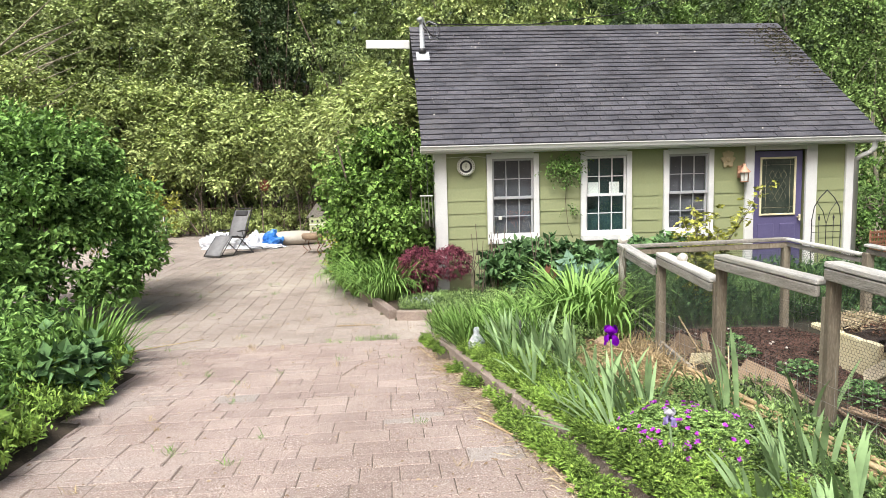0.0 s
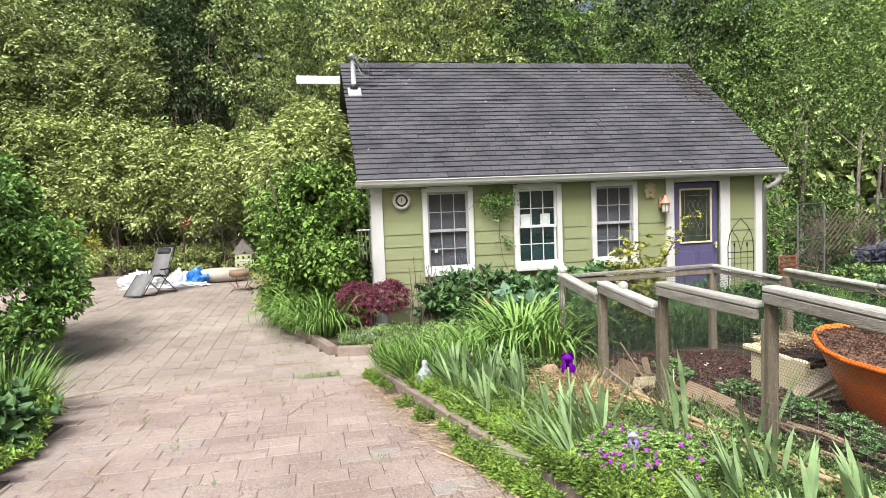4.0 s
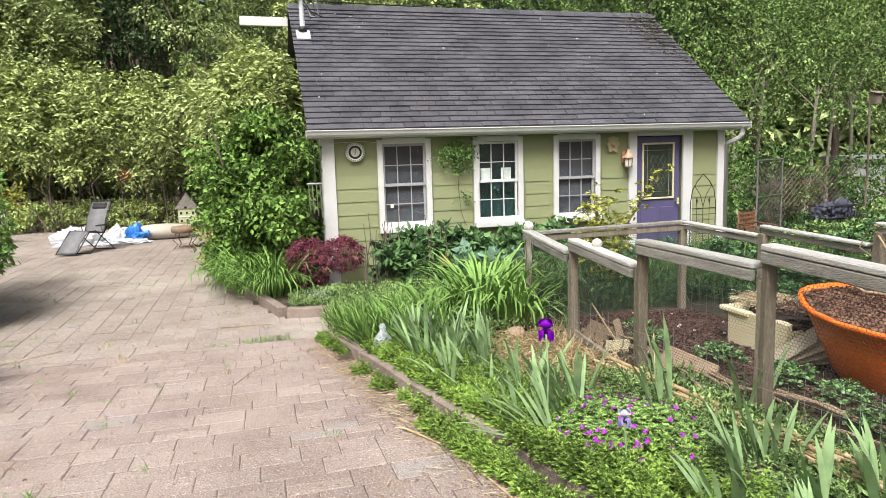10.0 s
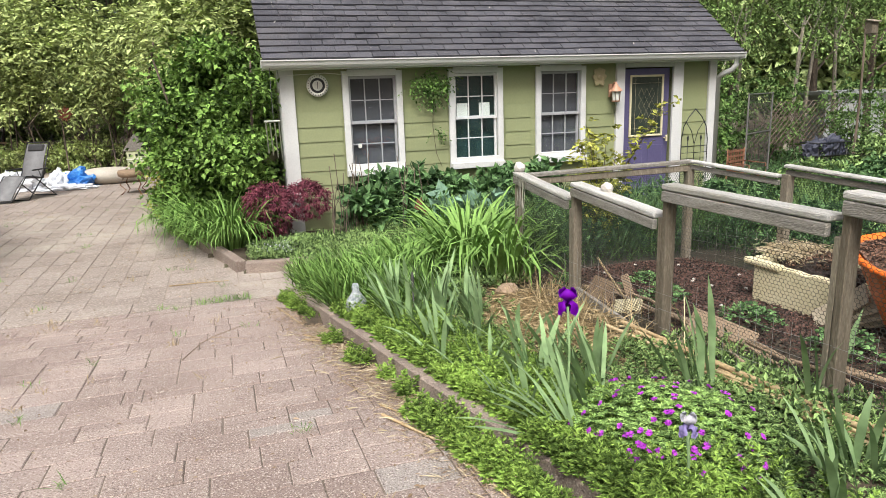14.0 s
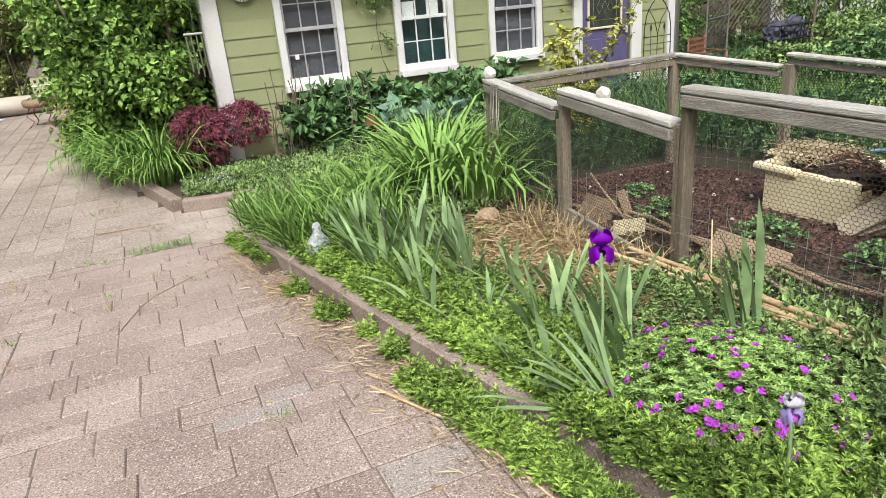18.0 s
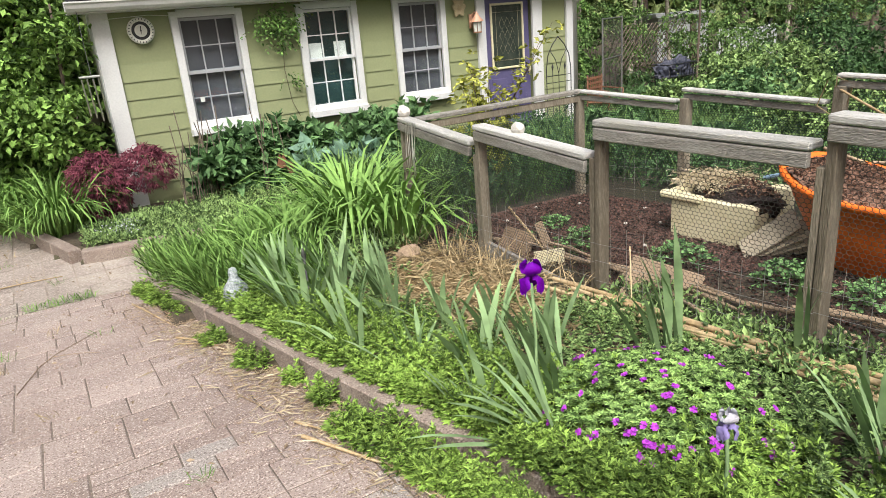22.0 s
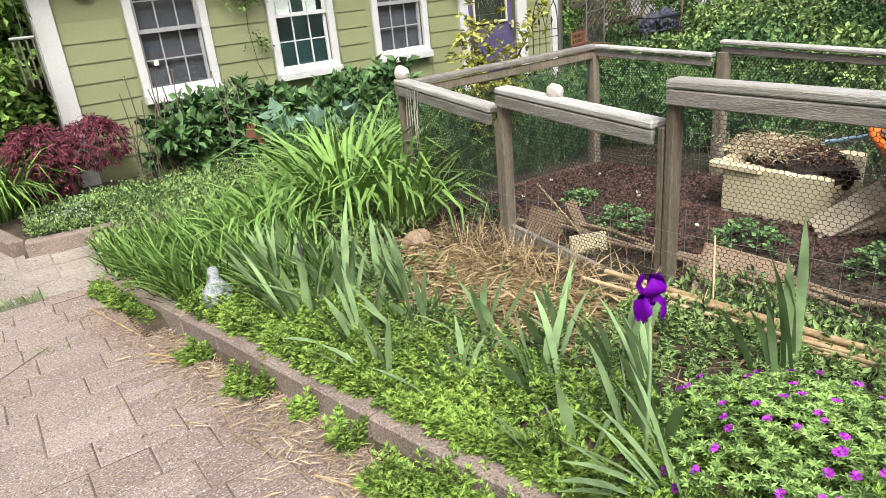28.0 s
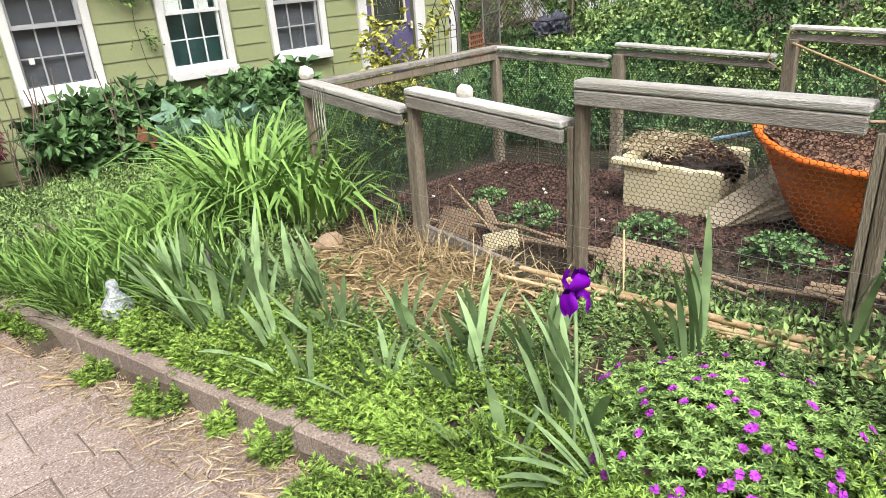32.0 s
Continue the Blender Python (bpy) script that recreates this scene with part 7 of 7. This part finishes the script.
for x in (-0.2, 0.0, 0.2):
    for z in (0.15, 0.43):
        bbox("hole", (x, -0.215, z), (0.07, 0.012, 0.09), M_IRON, bh, bevel=0)
tagged(bbox("stone_ledge", (-3.88, 11.6, 0.01), (1.3, 0.6, 0.14), M_CONC, bevel=0.02), "low stone ledge under the birdhouse", "ledge")

tb = thing("stump_table", "small iron garden table with a worn round top", "table", (-3.5, 6.6, -0.06))
lathe("top", ((0.001, 0.52), (0.27, 0.52), (0.3, 0.48), (0.29, 0.4), (0.24, 0.37), (0.001, 0.37)), M_BOARD, tb)
for k in range(4):
    a = k * math.pi / 2 + 0.6
    c, s = math.cos(a), math.sin(a)
    tubes("leg", [([(c * 0.2, s * 0.2, 0.38), (c * 0.3, s * 0.3, 0.22), (c * 0.18, s * 0.18, 0.1), (c * 0.3, s * 0.3, 0.0)], 0.013)], M_RUST, tb)
tagged(bbox("garden_wall", (-7.5, 14.2, 0.05), (7.0, 0.25, 0.24), M_CONC, bevel=0.02), "low stone edging at the back of the patio", "edging")

# red sun plaque on the back fence
sp = thing("sun_plaque", "round red clay sun plaque hung among the vines", "plaque", (-5.72, 12.4, 1.58))
sp.matrix_basis = pose(-5.68, 12.4, 1.64, 90, 0, 0) @ Matrix.Diagonal((0.75, 0.75, 0.75, 1))
lathe("disc", ((0.001, 0.05), (0.12, 0.045), (0.2, 0.03), (0.22, 0.0), (0.001, 0.0)), M_REDCLAY, sp, sides=20)
for k in range(12):
    a = k * math.pi / 6
    bbox("ray", (0.23 * math.cos(a), 0.23 * math.sin(a), 0.015), (0.09, 0.06, 0.02), M_REDCLAY, sp, rot=rotm(0, 0, math.degrees(a)), bevel=0.008)
for x in (-0.07, 0.07):
    lathe("eye", ((0.001, 0.065), (0.025, 0.055), (0.03, 0.04)), M_RUST, sp, at=(x, 0.05, 0), sides=8)

# lattice and plants at the back of the patio
lt = thing("lattice_panel", "weathered wooden lattice panel at the back boundary", "fence", (-9.3, 14.4, 0.0))
for k in range(14):
    x = -1.4 + k * 0.2
    tubes("lath", [([(x, 0, 0.1), (x + 0.7, 0, 0.8)], 0.014)], M_BOARD, lt, sides=4)
    tubes("lath", [([(x + 0.7, 0.02, 0.1), (x, 0.02, 0.8)], 0.014)], M_BOARD, lt, sides=4)
bbox("top_rail", (0.3, 0, 0.83), (3.6, 0.05, 0.05), M_BOARD, lt)
for x, y in ((-11.4, 13.0), (-10, 13.2), (-9.3, 13.0), (-8.6, 13.5), (-8.0, 13.0), (-7.4, 13.5), (-6.7, 13.1), (-6.0, 13.4), (-5.3, 13.0), (-4.8, 12.8), (-2.3, 10.5), (-2.1, 8.6)):
    shrub("weed_clump", "rank green weeds at the patio edge", (x, y, 0), (0.8, 0.5, 0.5), 0.36, L_WIST, 200, 7, 0.1, 0.1, 3, category="plant")

# ---- beyond the pen ----
cf = thing("chain_link_panel", "grey chain-link dog panel standing by the shrubs", "fence", (0, 0, 0))
for x, y in ((7.25, 0.35), (8.3, 0.9)):
    tubes("post", [([(x, y, 0.0), (x, y, 1.66)], 0.016)], M_DARKWIRE, cf, sides=8)
for z in (0.95, 1.64):
    tubes("rail", [([(7.25, 0.35, z), (8.3, 0.9, z)], 0.014)], M_WIRE, cf, sides=6)
ls = []
for k in range(-16, 24):
    for s in (1, -1):
        a = Vector((k * 0.05, 0.1)) if s > 0 else Vector((k * 0.05 + 0.77, 0.1))
        xa, xb = a.x, a.x + s * 0.77
        lo, hi = min(xa, xb), max(xa, xb)
        if hi < 0 or lo > 1.18:
            continue
        za, zb = 0.1, 1.62
        if xa < 0 or xa > 1.18:
            q = ((0 if xa < 0 else 1.18) - xa) / (xb - xa)
            za = 0.1 + 1.52 * q
            xa = 0 if xa < 0 else 1.18
        if xb < 0 or xb > 1.18:
            q = ((0 if xb < 0 else 1.18) - xa) / (xb - xa)
            zb = za + (1.62 - za) * q
            xb = 0 if xb < 0 else 1.18
        f = lambda u: (7.25 + 1.05 * u / 1.18, 0.35 + 0.55 * u / 1.18)
        ls.append(([(*f(xa), za), (*f(xb), zb)], 0.0016))
tagged(tubes("wire_mesh", ls, M_DARKWIRE, cf, sides=3), kind="stuff")
l2 = thing("lattice_panel", "dark weathered wooden lattice behind the chain link", "fence", (8.4, 1.6, 0.0))
for k in range(16):
    x = k * 0.12
    tubes("lath", [([(x, 0, 0.6), (x + 0.8, 0, 1.45)], 0.01)], M_BARK, l2, sides=4)
    tubes("lath", [([(x + 0.8, 0.02, 0.6), (x, 0.02, 1.45)], 0.01)], M_BARK, l2, sides=4)

bk = thing("wire_planter", "black iron basket stand holding a bundled dark tarp", "planter", (8.6, -0.1, 0.05))
for sx in (-0.32, 0.32):
    for sy in (-0.16, 0.16):
        tubes("leg", [([(sx, sy, 0.0), (sx, sy, 0.62)], 0.012)], M_IRON, bk, sides=5)
for z in (0.5, 0.72):
    tubes("hoop", [([(-0.38, -0.2, z), (0.38, -0.2, z), (0.38, 0.2, z), (-0.38, 0.2, z), (-0.38, -0.2, z)], 0.01)], M_IRON, bk, sides=4)
for k in range(10):
    x = -0.36 + k * 0.08
    tubes("basket_wire", [([(x, -0.2, 0.72), (x * 0.9, -0.19, 0.5), (x * 0.85, 0, 0.45)], 0.006)], M_IRON, bk, sides=4)
crumple("dark_cloth", "dark grey bundled cloth in the basket", (8.6, -0.1, 0.54), (0.42, 0.19, 0.26), M_CLOTH, 0, 9, "cloth")

mc = thing("metal_chair", "rusty woven-strap metal garden chair", "chair", (7.0, 0.05, -0.12), 15)
for k in range(7):
    bbox("back_strap", (-0.21 + k * 0.07, 0.2, 0.62), (0.035, 0.008, 0.42), M_RUST, mc, bevel=0)
for k in range(5):
    bbox("back_strap", (0, 0.192, 0.46 + k * 0.085), (0.5, 0.008, 0.035), M_RUST, mc, bevel=0)
bbox("seat", (0, -0.02, 0.4), (0.5, 0.45, 0.02), M_RUST, mc)
for sx in (-0.24, 0.24):
    tubes("frame", [([(sx, 0.2, 0.0), (sx, 0.2, 0.85)], 0.013)], M_RUST, mc, sides=6)
    tubes("frame", [([(sx, -0.22, 0.0), (sx, -0.22, 0.6), (sx, 0.2, 0.62)], 0.013)], M_RUST, mc, sides=6)

for x, y, w_, h_, leaf, n, lab in ((6.75, 0.9, 0.6, 1.5, L_SHRUB, 260, "leafy climber on the cottage's far corner"), (7.6, 2.6, 1.0, 1.2, L_BUSH, 420, "bright green shrub behind the fence panels"), (9.5, 2.4, 1.1, 1.1, L_BUSH, 420, "bright green shrub behind the fence panels"), (11.0, 1.0, 1.2, 1.1, L_BUSH, 420, "bright green shrub behind the fence panels"), (9.6, -0.6, 0.8, 0.5, L_LOW, 300, "low green bush past the garden pen"), (10.8, -1.5, 1.1, 0.8, L_LILAC, 420, "dark leafy bush past the garden pen"), (8.6, -2.2, 0.9, 0.55, L_LOW, 320, "low green bush past the garden pen"), (7.0, -1.6, 0.7, 0.35, L_LOW, 260, "low green bush past the garden pen"), (9.8, -3.4, 1.2, 0.7, L_LILAC, 420, "dark leafy bush past the garden pen"), (6.6, -3.0, 0.9, 0.45, L_PEONY, 300, "dark leafy perennial beside the pen"), (12.5, -3.0, 1.7, 1.6, L_LILAC, 600, "large dark lilac bush at the garden edge"), (11.2, -5.0, 1.6, 1.4, L_LILAC, 600, "large dark lilac bush at the garden edge"), (13.5, 0.5, 1.8, 1.5, L_BUSH, 600, "bright green shrub at the wood's edge"), (4.2, -3.0, 0.6, 0.4, L_PEONY, 260, "dark leafy perennial beside the pen"), (5.2, -5.0, 0.8, 0.5, L_LOW, 300, "low green bush past the garden pen"), (3.6, -4.6, 0.5, 0.4, L_PEONY, 240, "dark leafy perennial beside the pen"), (4.8, -7.4, 0.9, 0.5, L_LOW, 300, "low green bush past the garden pen"), (7.6, -5.6, 1.2, 0.6, L_LOW, 400, "low green bush past the garden pen")):
    shrub("garden_bush", lab, (x, y, 0.02), (w_, w_ * 0.9, h_), h_ * 0.85, leaf, n, 11, 0.075, 0.12, 7, category="bush", fill=0.55)
N = 6000
xx, yy = 2.9 + RNG.random(N) * 8, -9.5 + RNG.random(N) * 9.3
base = np.stack([xx, yy, [bed_z(a, b) - 0.02 for a, b in zip(xx, yy)]], 1)
tagged(blades("rough_grass", base, RNG.normal(size=(N, 2)) * 0.35, 0.2 + 0.25 * RNG.random(N), 0.011, L_ROUGH, droop=0.5, seg=3), "rough unmown grass past the pen", "grass", kind="stuff")
scatter("yard_groundcover", "green leafy groundcover across the yard", 6500, lambda u, v: (2.95 + u * 9.5, -9 + v * 13, bed_z(2, -1) if v > 0.5 else bed_z(2.95 + u * 9.5, -9 + v * 13)), 0.08, L_PEONY, 6, 0.25)
N = 5200
xx, yy = 0.95 + RNG.random(N) * 4.5, -3.9 + RNG.random(N) * 2.6
base = np.stack([xx, yy, [bed_z(a, b) - 0.02 for a, b in zip(xx, yy)]], 1)
tagged(blades("long_grass", base, RNG.normal(size=(N, 2)) * 0.4, 0.35 + 0.4 * RNG.random(N), 0.009, L_ROUGH, droop=0.6, seg=4), "long dark green grass behind the pen", "grass", kind="stuff")
# slender trunks, birdhouse pole
_r = random.Random(31)
for x, y, h, lean in ((9.5, 6.0, 6.5, 0.4), (10.6, 5.0, 6.0, -0.3), (11.8, 4.0, 6.5, 0.3), (12.4, 6.5, 7.5, 0.2), (14.0, 4.5, 7.0, -0.4), (15.5, 7.0, 8.0, 0.2), (17.0, 3.0, 7.0, 0.1)):
    tree("young_tree", "slender young tree with light green leaves", (x, y, 0), h, 0.055, 1.7, L_FOREST2, 440, 13, 0.085, bark=M_BIRCH, limbs=3, crown_z=0.52, squash=0.95, spread=0.25, low=-1, lean=(lean, 0))
pole = thing("birdhouse_pole", "weathered pole carrying a small wooden bird box", "birdhouse", (9.7, 0.27, 0.12))
tubes("pole", [([(0, 0, -0.1), (0.03, 0, 1.4), (0, 0, 2.6)], [0.026, 0.023, 0.02])], M_BARK, pole)
bbox("bird_box", (0.06, -0.06, 2.62), (0.15, 0.15, 0.22), M_POST, pole)
bbox("box_roof", (0.06, -0.08, 2.74), (0.19, 0.2, 0.02), M_POST, pole, rot=rotm(15, 0, 0))
far = thing("distant_shed", "small white shed glimpsed through the trees", "shed", (17.5, 7.5, 0), -20)
bbox("wall", (0, 0, 0.7), (1.8, 1.6, 1.4), M_WHITEBLD, far)
bbox("roof", (0, 0, 1.45), (2.1, 1.9, 0.12), M_WHITEBLD, far, "white flat roof")
pf = thing("picket_fence", "white picket fence glimpsed through the shrubs", "fence", (14.6, 3.4, 0.2), -15)
for k in range(16):
    bbox("picket", (k * 0.12, 0, 0.45), (0.08, 0.02, 0.8), M_WHITEBLD, pf)
for z in (0.25, 0.7):
    bbox("rail", (0.9, 0.03, z), (2.0, 0.03, 0.07), M_WHITEBLD, pf)

# lichen and moss on the roof
N = 130
xx, ss = RX0 + 0.2 + RNG.random(N) * 7, RNG.random(N) * SLOPE
base = np.array([(rm @ Vector((a, b, 0.016))) for a, b in zip(xx, ss)])
tagged(leafmesh("roof_lichen", base, RNG.normal(size=(N, 3)) * np.array([1, 0.4, 0.3]), 0.02 + 0.025 * RNG.random(N), 0.9, M_STONE, fold=0.0), "pale lichen spots on the shingles", "lichen", kind="stuff")
N = 2000
xx, ss = RX1 - 0.06 - np.abs(RNG.normal(size=N)) * 0.4, SLOPE * (1 - np.abs(RNG.normal(size=N)) * 0.27)
ok = ss > 0.5
base = np.array([(rm @ Vector((a, b, 0.014))) for a, b in zip(xx[ok], ss[ok])])
tagged(leafmesh("roof_moss", base, RNG.normal(size=(len(base), 3)) * np.array([1, 0.6, 0.5]), 0.02 + 0.03 * RNG.random(len(base)), 0.7, M_MOSS, fold=0.2), "brown moss along the roof's far end", "moss", kind="stuff")
